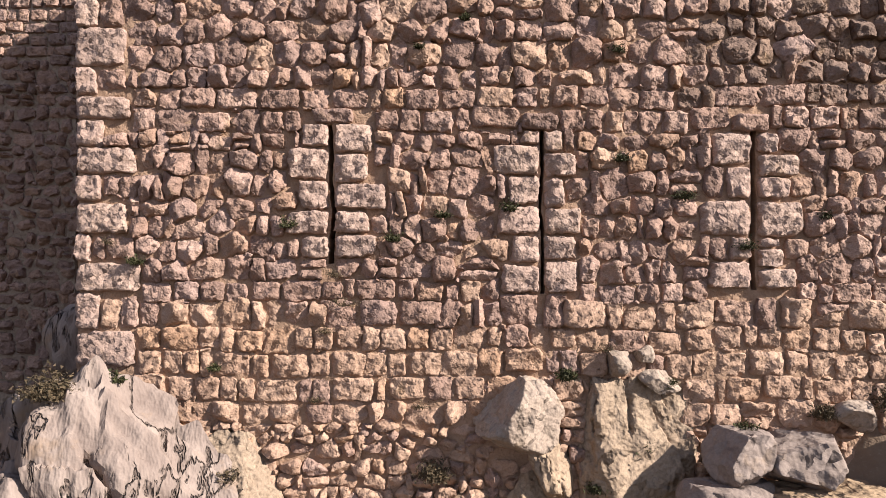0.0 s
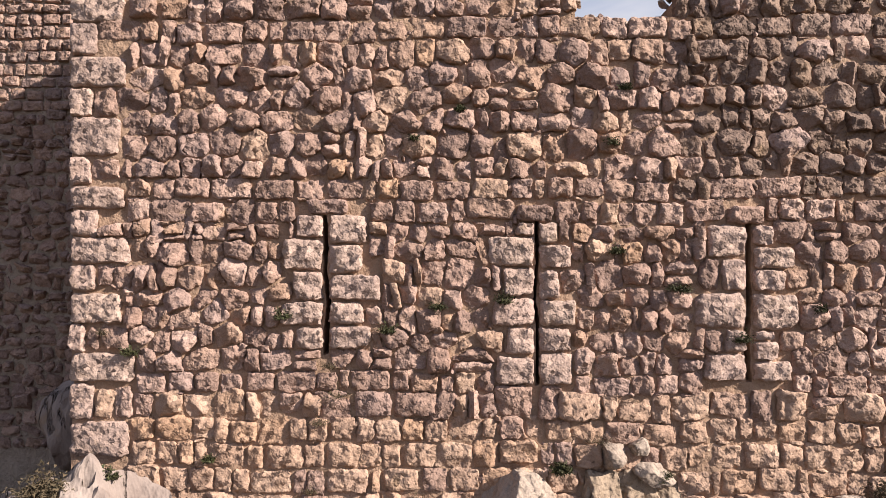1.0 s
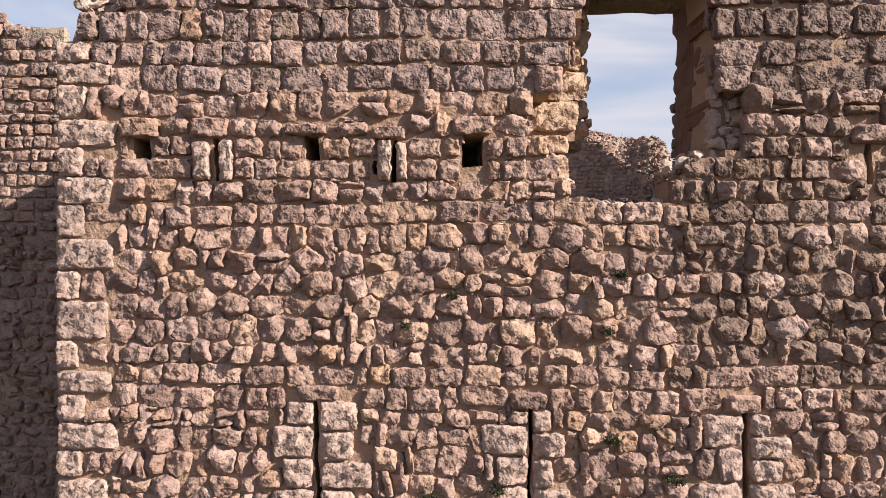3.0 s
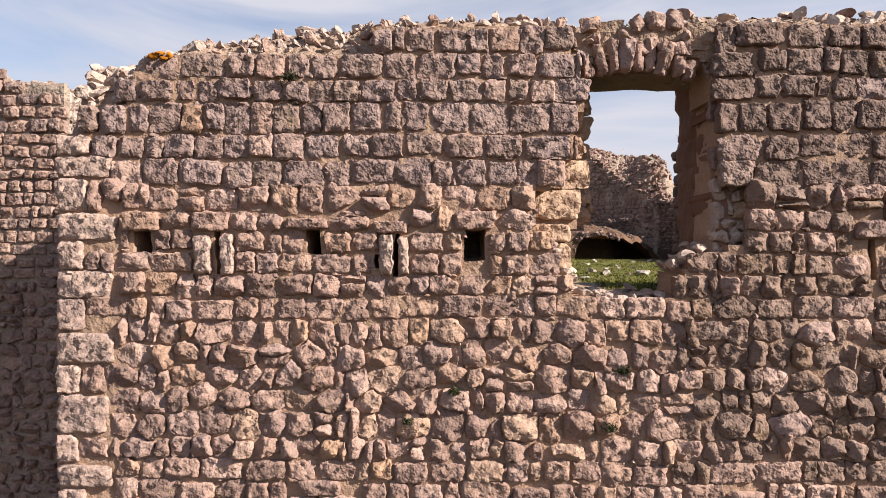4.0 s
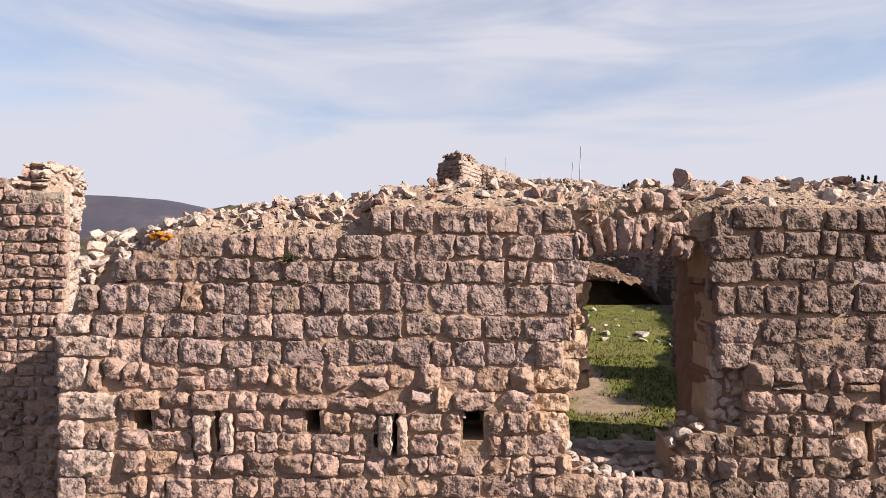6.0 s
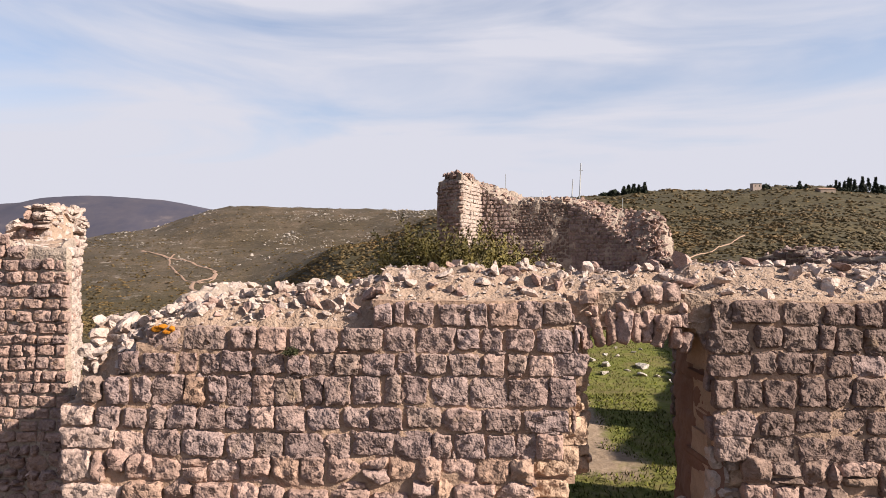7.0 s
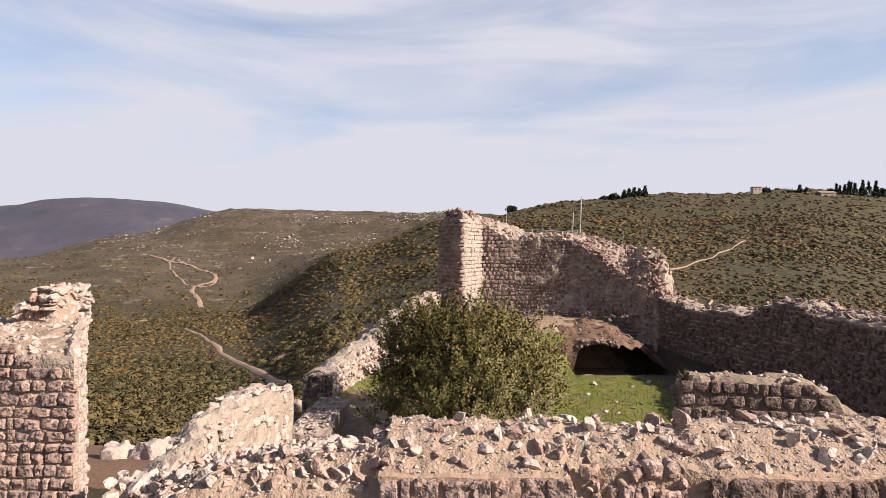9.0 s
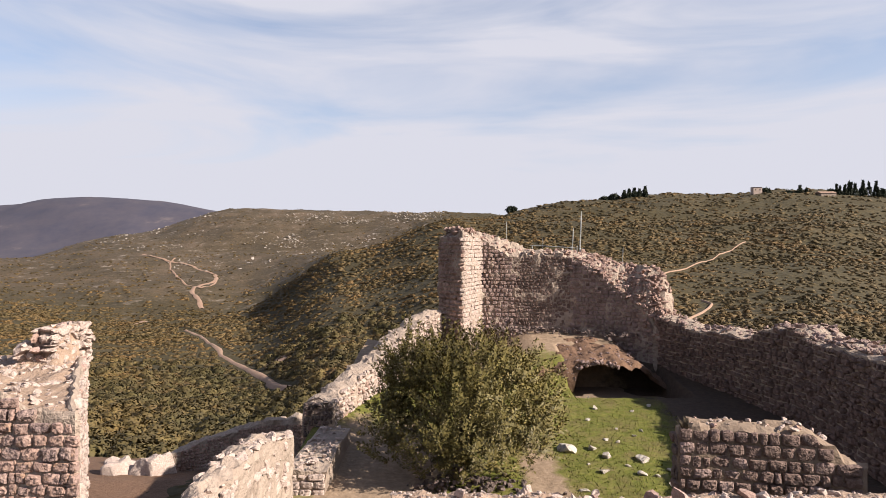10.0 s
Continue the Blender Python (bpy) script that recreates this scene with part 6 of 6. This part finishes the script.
def leaf_mass(tips, r, per, length, wide, spread, droop=0.0, heart=(0, 0, 0.8)):
    """Narrow leaves set along shoots: each tip is a base and the way the shoot grows, with its length."""
    n = len(tips) * per
    base = np.repeat(np.array([t[0] for t in tips]), per, axis=0)
    way = np.repeat(np.array([t[1] for t in tips]), per, axis=0)
    long = np.repeat(np.array([t[2] for t in tips]), per)
    f = r.random(n)
    out = r.normal(0, 1, (n, 3))
    out -= way * np.sum(out * way, axis=1)[:, None]
    out /= np.linalg.norm(out, axis=1)[:, None] + 1e-9
    c = base + way * (f * long)[:, None] + out * (spread * r.random(n) * (1.1 - f))[:, None]
    d = way * r.uniform(0.4, 1.0, n)[:, None] + out * r.uniform(0.5, 1.1, n)[:, None]
    d[:, 2] -= droop
    d /= np.linalg.norm(d, axis=1)[:, None]
    s = np.cross(d, r.normal(0, 1, (n, 3)))
    s /= np.linalg.norm(s, axis=1)[:, None] + 1e-9
    mass = c - np.array(heart)
    mass /= np.linalg.norm(mass, axis=1)[:, None] + 1e-9
    mass = mass * 0.5 + way * 0.7
    flat = np.cross(s, d)
    away = np.sum(flat * mass, axis=1) < 0
    s[away] *= -1
    flat[away] *= -1
    soft = flat * 0.55 + mass
    soft /= np.linalg.norm(soft, axis=1)[:, None]
    L = (length * r.uniform(0.6, 1.3, n))[:, None]
    W = (wide * r.uniform(0.7, 1.3, n))[:, None]
    v = np.stack([c, c + d * L * 0.5 + s * W, c + d * L, c + d * L * 0.5 - s * W], axis=1).reshape(-1, 3)
    return v, np.arange(n * 4).reshape(-1, 4), np.repeat(soft, 4, axis=0)


def quick(name, v, f, mat, parent=None, normals=None):
    me = bpy.data.meshes.new(name)
    me.vertices.add(len(v))
    me.vertices.foreach_set("co", np.asarray(v, np.float32).ravel())
    k = f.shape[1]
    me.loops.add(f.size)
    me.loops.foreach_set("vertex_index", f.ravel().astype(np.int32))
    me.polygons.add(len(f))
    me.polygons.foreach_set("loop_start", np.arange(0, f.size, k, dtype=np.int32))
    me.update(calc_edges=True)
    me.materials.append(mat)
    if normals is None:
        me.validate()
    else:   # leaves shade as the round mass that they make up
        me.shade_smooth()
        me.normals_split_custom_set_from_vertices(normals)
    ob = new(name, me)
    if parent:
        ob.parent = parent
    return ob


tree = tagged(new("olive_tree"), "broad bushy olive tree with grey-green leaves in the court", "tree")
TREE = Vector((0.25, 16.4, 5.95))
tree.location = TREE
bm = bmesh.new()
limb(bm, (0, 0, -0.3), (0.05, 0, 0.9), 0.28, 0.2, 12)
lobes = []
for k in range(34):
    a = 2 * math.pi * (k * 0.381966 % 1)
    q = (k + 0.5) / 34
    z = 0.9 + 2.25 * q
    rad = 2.25 * math.sqrt(max(0.05, 1 - ((z - 1.5) / 2.1) ** 2)) * r4.uniform(0.55, 0.9)
    lobes.append((Vector((rad * math.cos(a) * 1.16, rad * math.sin(a) * 1.0, z)), r4.uniform(0.55, 0.95)))
lobes += [(Vector((x, y, z)), s) for x, y, z, s in [(-1.0, -1.5, 0.75, 0.8), (1.0, -1.5, 0.75, 0.8), (0, -1.8, 0.7, 0.75), (-1.9, -0.7, 0.8, 0.75), (1.9, -0.6, 0.8, 0.75), (-2.05, -0.3, 1.5, 0.75), (2.1, 0.1, 1.6, 0.75), (1.2, -0.6, 2.7, 0.8), (-0.5, 0.2, 3.0, 0.8), (0.5, 0.1, 3.05, 0.75), (-1.3, -0.3, 2.5, 0.8), (1.9, -0.2, 0.9, 0.6), (-1.7, -0.6, 0.9, 0.6), (0.3, -1.7, 0.9, 0.8), (-0.7, -1.8, 1.4, 0.8), (0.9, -1.6, 1.6, 0.8), (0, 0, 2, 1.1), (0.2, -1.2, 2.2, 0.8)]]
for c, s in lobes:
    limb(bm, (0.05, 0, 0.75), c * 0.8, 0.07, 0.02, 5)
part("trunk", bm, M_BARK, tree, smooth=60)
tips = []
for c, s in lobes:
    s *= 0.72
    if c.z > 1.2 and r4.random() < 0.15:
        continue
    for _ in range(int(95 * s * s)):
        d = r4.normal(0, 1, 3)
        d /= np.linalg.norm(d)
        p = np.array(c) + d * s * r4.uniform(0.3, 0.9)
        w = d * 0.6 + np.array([0, 0, 0.85]) + r4.normal(0, 0.22, 3)
        if p[2] < 0.25:
            continue
        tips.append((p, w / np.linalg.norm(w), r4.uniform(0.3, 1.05)))
v, f, soft = leaf_mass(tips, r4, 60, 0.09, 0.0185, 0.085)
quick("crown", v, f, M_OLIVE, tree, soft)

# ---- scrub on the hills ----
M_SCRUB = leaf_material("maquis shrubs", [(0.081, 0.054, 0.021), (0.105, 0.072, 0.028), (0.094, 0.061, 0.026), (0.113, 0.077, 0.032), (0.112, 0.069, 0.036), (0.077, 0.054, 0.021)], 0.75, True)
M_SCRUB_GREEN = leaf_material("green shrubs", [(0.059, 0.048, 0.020), (0.076, 0.061, 0.024), (0.095, 0.070, 0.029), (0.068, 0.052, 0.024), (0.089, 0.066, 0.032)], 0.75, True)


def clump(r, n, leaf):
    """A round bush of many small faces with an uneven outline."""
    d = r.normal(0, 1, (n, 3))
    d /= np.linalg.norm(d, axis=1)[:, None]
    d[:, 2] = np.abs(d[:, 2]) * 0.95 - 0.08
    k = 0.72 + 0.28 * r.random(n) + 0.18 * np.sin(d[:, 0] * 5 + r.uniform(0, 6)) * np.cos(d[:, 1] * 4 + r.uniform(0, 6))
    c = d * k[:, None]
    u = np.cross(d, r.normal(0, 1, (n, 3)))
    u /= np.linalg.norm(u, axis=1)[:, None]
    w = np.cross(d, u) + d * r.normal(0, 0.5, n)[:, None]
    s = (leaf * r.uniform(0.6, 1.4, n))[:, None]
    v = np.stack([c - u * s - w * s * 0.6, c + u * s - w * s * 0.6, c + w * s * 1.1 + d * s * 0.4], axis=1).reshape(-1, 3)
    return v


near_clumps = [clump(r4, 190, 0.14) for _ in range(6)]
mid_clumps = [clump(r4, 34, 0.37) for _ in range(6)]
far_clumps = [clump(r4, 15, 0.58) for _ in range(6)]


def scatter(name, n, d0, d1, size, kinds, mat, label, bear0=-0.85, bear1=0.85, keep=None, tall=1.0):
    out, ways = [], []
    for _ in range(n):
        d = math.exp(r4.uniform(math.log(d0), math.log(d1)))
        x = d * r4.uniform(bear0, bear1)
        if keep and not keep(x, d):
            continue
        if noise.noise((x * 0.03, d * 0.03, 11)) < r4.uniform(-1.1, -0.05):
            continue
        s = size * r4.uniform(0.5, 1.35) * (0.7 + 0.3 * min(d / 150, 2))
        v = kinds[int(r4.integers(len(kinds)))] * (s * r4.uniform(0.8, 1.3), s * r4.uniform(0.8, 1.3), s * tall * r4.uniform(0.6, 1.05))
        a = r4.uniform(0, 6.3)
        g = v * (1, 1, 0.8) + (0, 0, 0.25 * s)
        g = np.stack([g[:, 0] * math.cos(a) - g[:, 1] * math.sin(a), g[:, 0] * math.sin(a) + g[:, 1] * math.cos(a), g[:, 2]], axis=1)
        ways.append(g / np.linalg.norm(g, axis=1)[:, None])
        v = np.stack([v[:, 0] * math.cos(a) - v[:, 1] * math.sin(a) + x, v[:, 0] * math.sin(a) + v[:, 1] * math.cos(a) + d, v[:, 2] + terrain(x, d)], axis=1)
        out.append(v)
    v = np.concatenate(out)
    return tagged(quick(name, v, np.arange(len(v)).reshape(-1, 3), mat, None, np.concatenate(ways)), label, "shrubs", kind="stuff")


def off_road(x, y):
    return all(math.hypot(x - a, y - b) > 1.5 + 0.005 * y for a, b in ROAD)


ROAD = [p for q in (slope([(508, 692), (470, 675), (430, 655), (400, 638), (375, 615), (350, 598), (325, 588)]), slope([(355, 550), (335, 520), (378, 502), (350, 480), (315, 468), (270, 458), (248, 452)]), slope([(1190, 582), (1245, 552), (1252, 542), (1235, 535)]), slope([(1170, 490), (1210, 478), (1262, 460), (1315, 432)])) for (x0, y0), (x1, y1) in zip(q, q[1:]) for p in [(x0 + (x1 - x0) * k / 8, y0 + (y1 - y0) * k / 8) for k in range(9)]]
scatter("scrub_near", 1750, 44, 150, 1.3, near_clumps, M_SCRUB_GREEN, "dense green maquis shrubs on the near slope", -0.85, -0.1, off_road)
scatter("scrub_slope", 12500, 80, 330, 0.72, mid_clumps, M_SCRUB, "brown-green maquis shrubs on the hillside", -0.85, 0.85, off_road, 0.62)
scatter("scrub_far", 21000, 190, 900, 0.85, far_clumps, M_SCRUB, "far maquis shrubs on the hills", -0.85, 0.85, lambda x, y: off_road(x, y) and (x > -0.12 * y or y < 330 or r4.random() < 0.45), 0.62)
M_CRAG = earth_material("pale crag", (0.225, 0.188, 0.158), (0.330, 0.281, 0.240), (0.165, 0.135, 0.112), 0.8, 0.1)
pale = []
for k in range(2600):
    d, u = (r4.uniform(480, 930), r4.uniform(-0.62, -0.02)) if k % 2 else (r4.uniform(640, 900), r4.uniform(-0.30, -0.04))
    x = u * d
    if noise.noise((x * 0.012, d * 0.012, 4)) > 0.05:
        s = 0.4 + 1.8 * r4.random() ** 2
        pale.append((x, d, terrain(x, d) + 0.2 * s, s * 1.5, s, s * 0.6))
tagged(joined("outcrops", shapes_small, pale, M_CRAG, None, "pale limestone outcrops on the far slope"), category="rocks")

# cypresses, bushes and a house on the ridge
M_CYPRESS = leaf_material("dark cypress", [(0.014, 0.018, 0.011), (0.023, 0.028, 0.014), (0.018, 0.023, 0.012)], 0.8)


def cypress(px, top_py, foot_py, d, wide, name, label):
    u = (px - 784) / 1025 - 0.02
    x = u * d
    z0 = 12.18 + (441 - foot_py) / 1025 * d
    h = (foot_py - top_py) / 1025 * d
    z0 = min(z0, terrain(x, d) + 0.2)
    ob = tagged(new(name), label, "tree", "trees on the ridge")
    ob.location = (x, d, z0)
    bm = bmesh.new()
    limb(bm, (0, 0, -0.5), (0, 0, h * 0.6), 0.25, 0.08, 6)
    part("trunk", bm, M_BARK, ob)
    n = 620
    t = r4.random(n) ** 0.8
    prof = np.sin(np.clip(t * 1.05 + 0.12, 0, 1) * math.pi) ** 0.6 * wide if name == "cypress" else np.sqrt(np.clip(1 - (t * 2 - 1) ** 2, 0, 1)) * wide
    a = r4.uniform(0, 6.28, n)
    c = np.stack([prof * np.cos(a) * r4.uniform(0.6, 1, n), prof * np.sin(a) * r4.uniform(0.6, 1, n), t * h], axis=1)
    s = 0.5
    v = np.stack([c + r4.normal(0, s, (n, 3)), c + r4.normal(0, s, (n, 3)), c + r4.normal(0, s, (n, 3)) + (0, 0, 0.8)], axis=1).reshape(-1, 3)
    quick("crown", v, np.arange(n * 3).reshape(-1, 3), M_CYPRESS, ob)


for px, top in [(1472, 328), (1479, 324), (1486, 326), (1493, 318), (1500, 316), (1507, 319), (1514, 315), (1521, 322), (1528, 318), (1535, 324), (1542, 322), (1549, 328)]:
    cypress(px + r4.normal(0, 3), top + r4.uniform(2, 14), 376, 400, 2.9, "cypress", "tall dark cypress in a row on the ridge")
for px, top in [(1409, 333), (1420, 338), (1104, 341), (1112, 339), (1121, 337), (1130, 338), (1140, 334)]:
    cypress(px, top, 360, 402, 2.0, "cypress", "dark cypress on the ridge line")
for px, top, foot_y, w in [(1350, 338, 356, 4.0), (1388, 342, 362, 4.5), (1398, 344, 362, 3.5), (1462, 340, 362, 4.0), (1552, 340, 370, 5), (1032, 358, 372, 5), (1068, 352, 366, 4), (905, 366, 376, 4), (1085, 347, 362, 4)]:
    cypress(px, top, foot_y, 405, w, "pine", "round dark pine on the ridge line")


def house(px0, px1, top, foot_py, d, label, roofed):
    x0, x1 = ((p - 784) / 1025 * d - 0.02 * d for p in (px0, px1))
    z1, z0 = 12.18 + (441 - top) / 1025 * d, 12.18 + (441 - foot_py) / 1025 * d - 3
    ob = tagged(new("house"), label, "house")
    ob.location = ((x0 + x1) / 2, d, z0)
    w, h = (x1 - x0), z1 - z0
    bm = bmesh.new()
    bmesh.ops.create_cube(bm, size=1, matrix=Matrix.LocRotScale((0, 0, h / 2), None, (w, w * 0.7, h)))
    part("walls", bm, M_PALE if not roofed else M_CORE, ob)
    bm = bmesh.new()
    e = 0.4
    ridge = 1.4 if roofed else 0.15
    vs = [bm.verts.new(q) for q in ((-w / 2 - e, -w * 0.35 - e, h), (w / 2 + e, -w * 0.35 - e, h), (w / 2 + e, w * 0.35 + e, h), (-w / 2 - e, w * 0.35 + e, h), (-w / 2 - e, 0, h + ridge), (w / 2 + e, 0, h + ridge))]
    for q in ((0, 1, 5, 4), (2, 3, 4, 5), (0, 4, 3), (1, 2, 5), (0, 3, 2, 1)):
        bm.faces.new([vs[i] for i in q])
    part("roof", bm, M_TRACK, ob)
    for k in (-0.25, 0.25):
        bm = bmesh.new()
        bmesh.ops.create_cube(bm, size=1, matrix=Matrix.LocRotScale((k * w, -w * 0.35, h * 0.72), None, (w * 0.1, 0.12, h * 0.16)))
        part("window", bm, M_CYPRESS, ob)


house(1326, 1341, 335, 343, 398, "flat stone house on the ridge", False)
house(1440, 1466, 346, 360, 396, "small pale house among trees on the ridge", True)

# ---- masts behind the tower ----
M_METAL, nt, p = material("galvanised steel", 0.45)
p.inputs["Metallic"].default_value = 0.8
nt.links.new(ramp_of(nt, noise_of(nt, 8.0), [(0.3, (0.35, 0.34, 0.33)), (0.7, (0.55, 0.53, 0.5))]), p.inputs["Base Color"])


def mast(px, top, foot_py, d, rad, label, rungs=0):
    x = (px - 784) / 1025 * d - 0.02 * d
    z1, z0 = 12.18 + (441 - top) / 1025 * d, 12.18 + (441 - foot_py) / 1025 * d
    ob = tagged(new("mast"), label, "mast", "poles behind the tower")
    ob.location = (x, d, z0)
    bm = bmesh.new()
    limb(bm, (0, 0, 0), (0, 0, z1 - z0), rad, rad * 0.7, 8)
    part("pole", bm, M_METAL, ob)
    for k in range(rungs):
        bm = bmesh.new()
        z = (z1 - z0) * (0.35 + 0.6 * k / max(rungs - 1, 1))
        limb(bm, (-0.12, 0, z), (0.12, 0, z), 0.012, 0.012, 6)
        part("crossbar", bm, M_METAL, ob)


mast(1031, 376, 640, 33.2, 0.045, "thin steel aerial mast with short crossbars", 4)
mast(1017, 405, 640, 33.0, 0.04, "thin steel pole beside the aerial mast")
mast(899, 394, 560, 33.5, 0.022, "thin steel pole behind the tower")
mast(963, 424, 560, 33.0, 0.022, "short steel pole behind the tower")
mast(1104, 440, 600, 32.5, 0.022, "short steel pole behind the tower")
mast(1182, 514, 640, 29.5, 0.03, "thin steel pole beside the tower's broken edge")
rail = tagged(new("handrail"), "thin steel handrail on the tower", "rail")
rail.location = (4.2, 33.0, 12.0)
bm = bmesh.new()
limb(bm, (0.2, 0, 0.35), (2.9, 0, 0.18), 0.02, 0.02, 6)
part("bar", bm, M_METAL, rail)
for x in (0.3, 2.5, 2.85):
    bm = bmesh.new()
    limb(bm, (x, 0, -2.6), (x, 0, 0.33), 0.02, 0.02, 6)
    part("post", bm, M_METAL, rail)

# ---- stones, grass and small plants ----
M_WHITE = stone_material("white limestone", [(0.398, 0.345, 0.294), (0.449, 0.398, 0.345), (0.362, 0.311, 0.269)])
shapes_white = loose_shapes(r4, 8, M_WHITE)
for x, y, s in [(3.55, 17.7, 0.34), (4.3, 17.9, 0.22), (4.6, 17.3, 0.26), (4.9, 18.6, 0.15), (5.2, 18.3, 0.13), (5.6, 17.0, 0.3), (5.9, 18.9, 0.12), (4.2, 16.0, 0.2), (5.2, 15.9, 0.17), (5.6, 15.8, 0.14), (5.3, 21.6, 0.2), (6.6, 21.3, 0.14), (7.4, 22.0, 0.18), (4.75, 20.4, 0.14), (6.1, 16.3, 0.12), (5.0, 16.5, 0.1), (5.75, 15.2, 0.11), (3.4, 14.9, 0.16), (3.9, 16.6, 0.1), (5.5, 19.5, 0.09), (6.3, 19.4, 0.1)]:
    loose(x, y, court(x, y) + 0.2 * s, s * 1.1, s * 0.9, s * 0.6, r4, "white limestone lump lying in the grass", "stones in the grass", mesh=shapes_white[int(r4.integers(8))], tilt=12)
heap = []
for k in range(150):
    x, y = r4.normal(0.2, 0.75), 14.6 + abs(r4.normal(0, 0.55))
    s = r4.uniform(0.05, 0.12)
    heap.append((x, y, court(x, y) + max(0, 0.45 - 0.35 * abs(x - 0.2)) * r4.random() + 0.3 * s, s * 1.2, s, s * 0.8))
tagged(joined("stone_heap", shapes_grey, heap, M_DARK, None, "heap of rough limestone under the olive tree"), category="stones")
ob = tagged(new("white_marker"), "small white cross-shaped marker before the cave", "marker")
ob.location = (5.62, 24.1, court(5.62, 24.1))
bm = bmesh.new()
bmesh.ops.create_cube(bm, size=1, matrix=Matrix.LocRotScale((0, 0, 0.17), None, (0.06, 0.04, 0.36)))
part("upright", bm, M_WHITE, ob)
bm = bmesh.new()
bmesh.ops.create_cube(bm, size=1, matrix=Matrix.LocRotScale((0, 0, 0.24), None, (0.24, 0.05, 0.07)))
part("arm", bm, M_WHITE, ob)

M_GRASS = leaf_material("short grass", [(0.098, 0.111, 0.012), (0.135, 0.143, 0.016), (0.180, 0.160, 0.033), (0.115, 0.127, 0.014)], 0.7)
gv = []
for k in range(38000):
    x, y = (r4.uniform(-3.2, 8.0), r4.uniform(13.5, 24.0)) if k % 3 else (r4.uniform(0.8, 4.6), r4.uniform(7.3, 14.0))
    bare_here = max(max(0, 1 - abs(x + 2.2) / 2.6) * max(0, 1 - abs(y - 16.5) / 5), max(0, 1 - abs(x - 2.5) / 0.85) * max(0, 1 - abs(y - 13.5) / 6.5))
    if bare_here * 1.5 + 0.5 * noise.noise((x * 1.1, y * 1.1, 3)) > 0.4:
        continue
    z, h, a = court(x, y), r4.uniform(0.02, 0.065), r4.uniform(0, 6.3)
    lean = r4.normal(0, 0.03, 2)
    gv += [(x - 0.012 * math.cos(a), y - 0.012 * math.sin(a), z - 0.01), (x + 0.012 * math.cos(a), y + 0.012 * math.sin(a), z - 0.01), (x + lean[0], y + lean[1], z + h)]
up = r4.normal(0, 0.25, (len(gv) // 3, 3)) + (0, 0, 1)
tagged(quick("grass", np.array(gv), np.arange(len(gv)).reshape(-1, 3), M_GRASS, None, np.repeat(up / np.linalg.norm(up, axis=1)[:, None], 3, axis=0)), "short green grass in the castle court", "grass", kind="stuff")

M_DRY = leaf_material("dry twigs", [(0.075, 0.054, 0.035), (0.108, 0.078, 0.049), (0.054, 0.043, 0.027)], 0.8)
M_HERB = leaf_material("wall herbs", [(0.027, 0.032, 0.011), (0.043, 0.045, 0.016), (0.059, 0.054, 0.025), (0.032, 0.032, 0.016)], 0.7)
# x, z, height, dry or green
WEEDS = [(-1.68, 3.22, 0.17, 0), (-1.20, 2.72, 0.22, 1), (-1.12, 2.42, 0.30, 1), (-0.62, 3.08, 0.17, 0), (0.55, 3.38, 0.20, 0), (1.66, 3.88, 0.13, 0), (2.27, 3.5, 0.2, 0), (-3.5, 3.05, 0.14, 1), (-3.22, 2.85, 0.15, 0), (2.88, 3.0, 0.2, 0), (-0.12, 3.32, 0.14, 0), (1.5, 1.98, 0.26, 1), (2.1, 1.62, 0.18, 0), (-1.4, 1.46, 0.14, 1), (-0.35, 1.4, 0.16, 1), (-2.42, 1.78, 0.12, 0), (1.62, 4.95, 0.14, 0), (1.75, 5.5, 0.12, 0), (3.65, 3.3, 0.13, 0), (-1.52, 8.38, 0.13, 0), (0.1, 5.3, 0.1, 0), (-0.35, 5.0, 0.1, 0), (1.9, 1.0, 0.2, 0), (-1.3, 2.15, 0.2, 1)]
for x, z, h, dry in WEEDS:
    ob = cushion("wall_weed", r4, 46 if dry else 60, h * 0.75, M_DRY if dry else M_HERB, 0.008 if dry else 0.014)
    ob.matrix_basis = pose(x, FACE - 0.05, z)
    tagged(ob, "dry twiggy weed rooted in a wall joint" if dry else "small green herb rooted in a wall joint", "weed", "weeds in the wall")
# on the rock and earth at the foot: x, y, z, size, shoots, dry or green
for x, y, z, h, n, dry in [(-3.72, 5.3, 1.62, 0.30, 260, 1), (-4.5, 5.0, 1.35, 0.42, 360, 0), (-4.8, 5.1, 1.0, 0.42, 360, 1), (-3.25, 5.5, 1.72, 0.12, 90, 0), (-5.1, 5.3, 1.45, 0.4, 300, 0), (2.75, 5.55, 1.22, 0.16, 120, 0), (3.6, 5.75, 1.35, 0.16, 120, 1), (4.25, 5.7, 1.45, 0.28, 200, 1), (1.45, 5.8, 0.6, 0.2, 160, 0), (-2.2, 5.6, 0.75, 0.14, 100, 1), (-0.2, 5.75, 0.72, 0.22, 160, 1), (1.1, 5.75, 1.72, 0.12, 80, 0)]:
    ob = cushion("foot_shrub", r4, n, h, M_DRY if dry else M_HERB, 0.02, 0.9)
    ob.matrix_basis = pose(x, y, z)
    tagged(ob, "dry brown shrub on the rock by the wall" if dry else "green shrub on the rock by the wall", "shrub", "shrubs at the wall foot")
ob = tuft("dry_tuft", r4, 120, 0.34, 0.5, M_DRY, 0.008, 0.4)
ob.matrix_basis = pose(4.5, 11.15, 8.65)
tagged(ob, "tuft of dry grass on the end of the cross wall", "grass tuft")
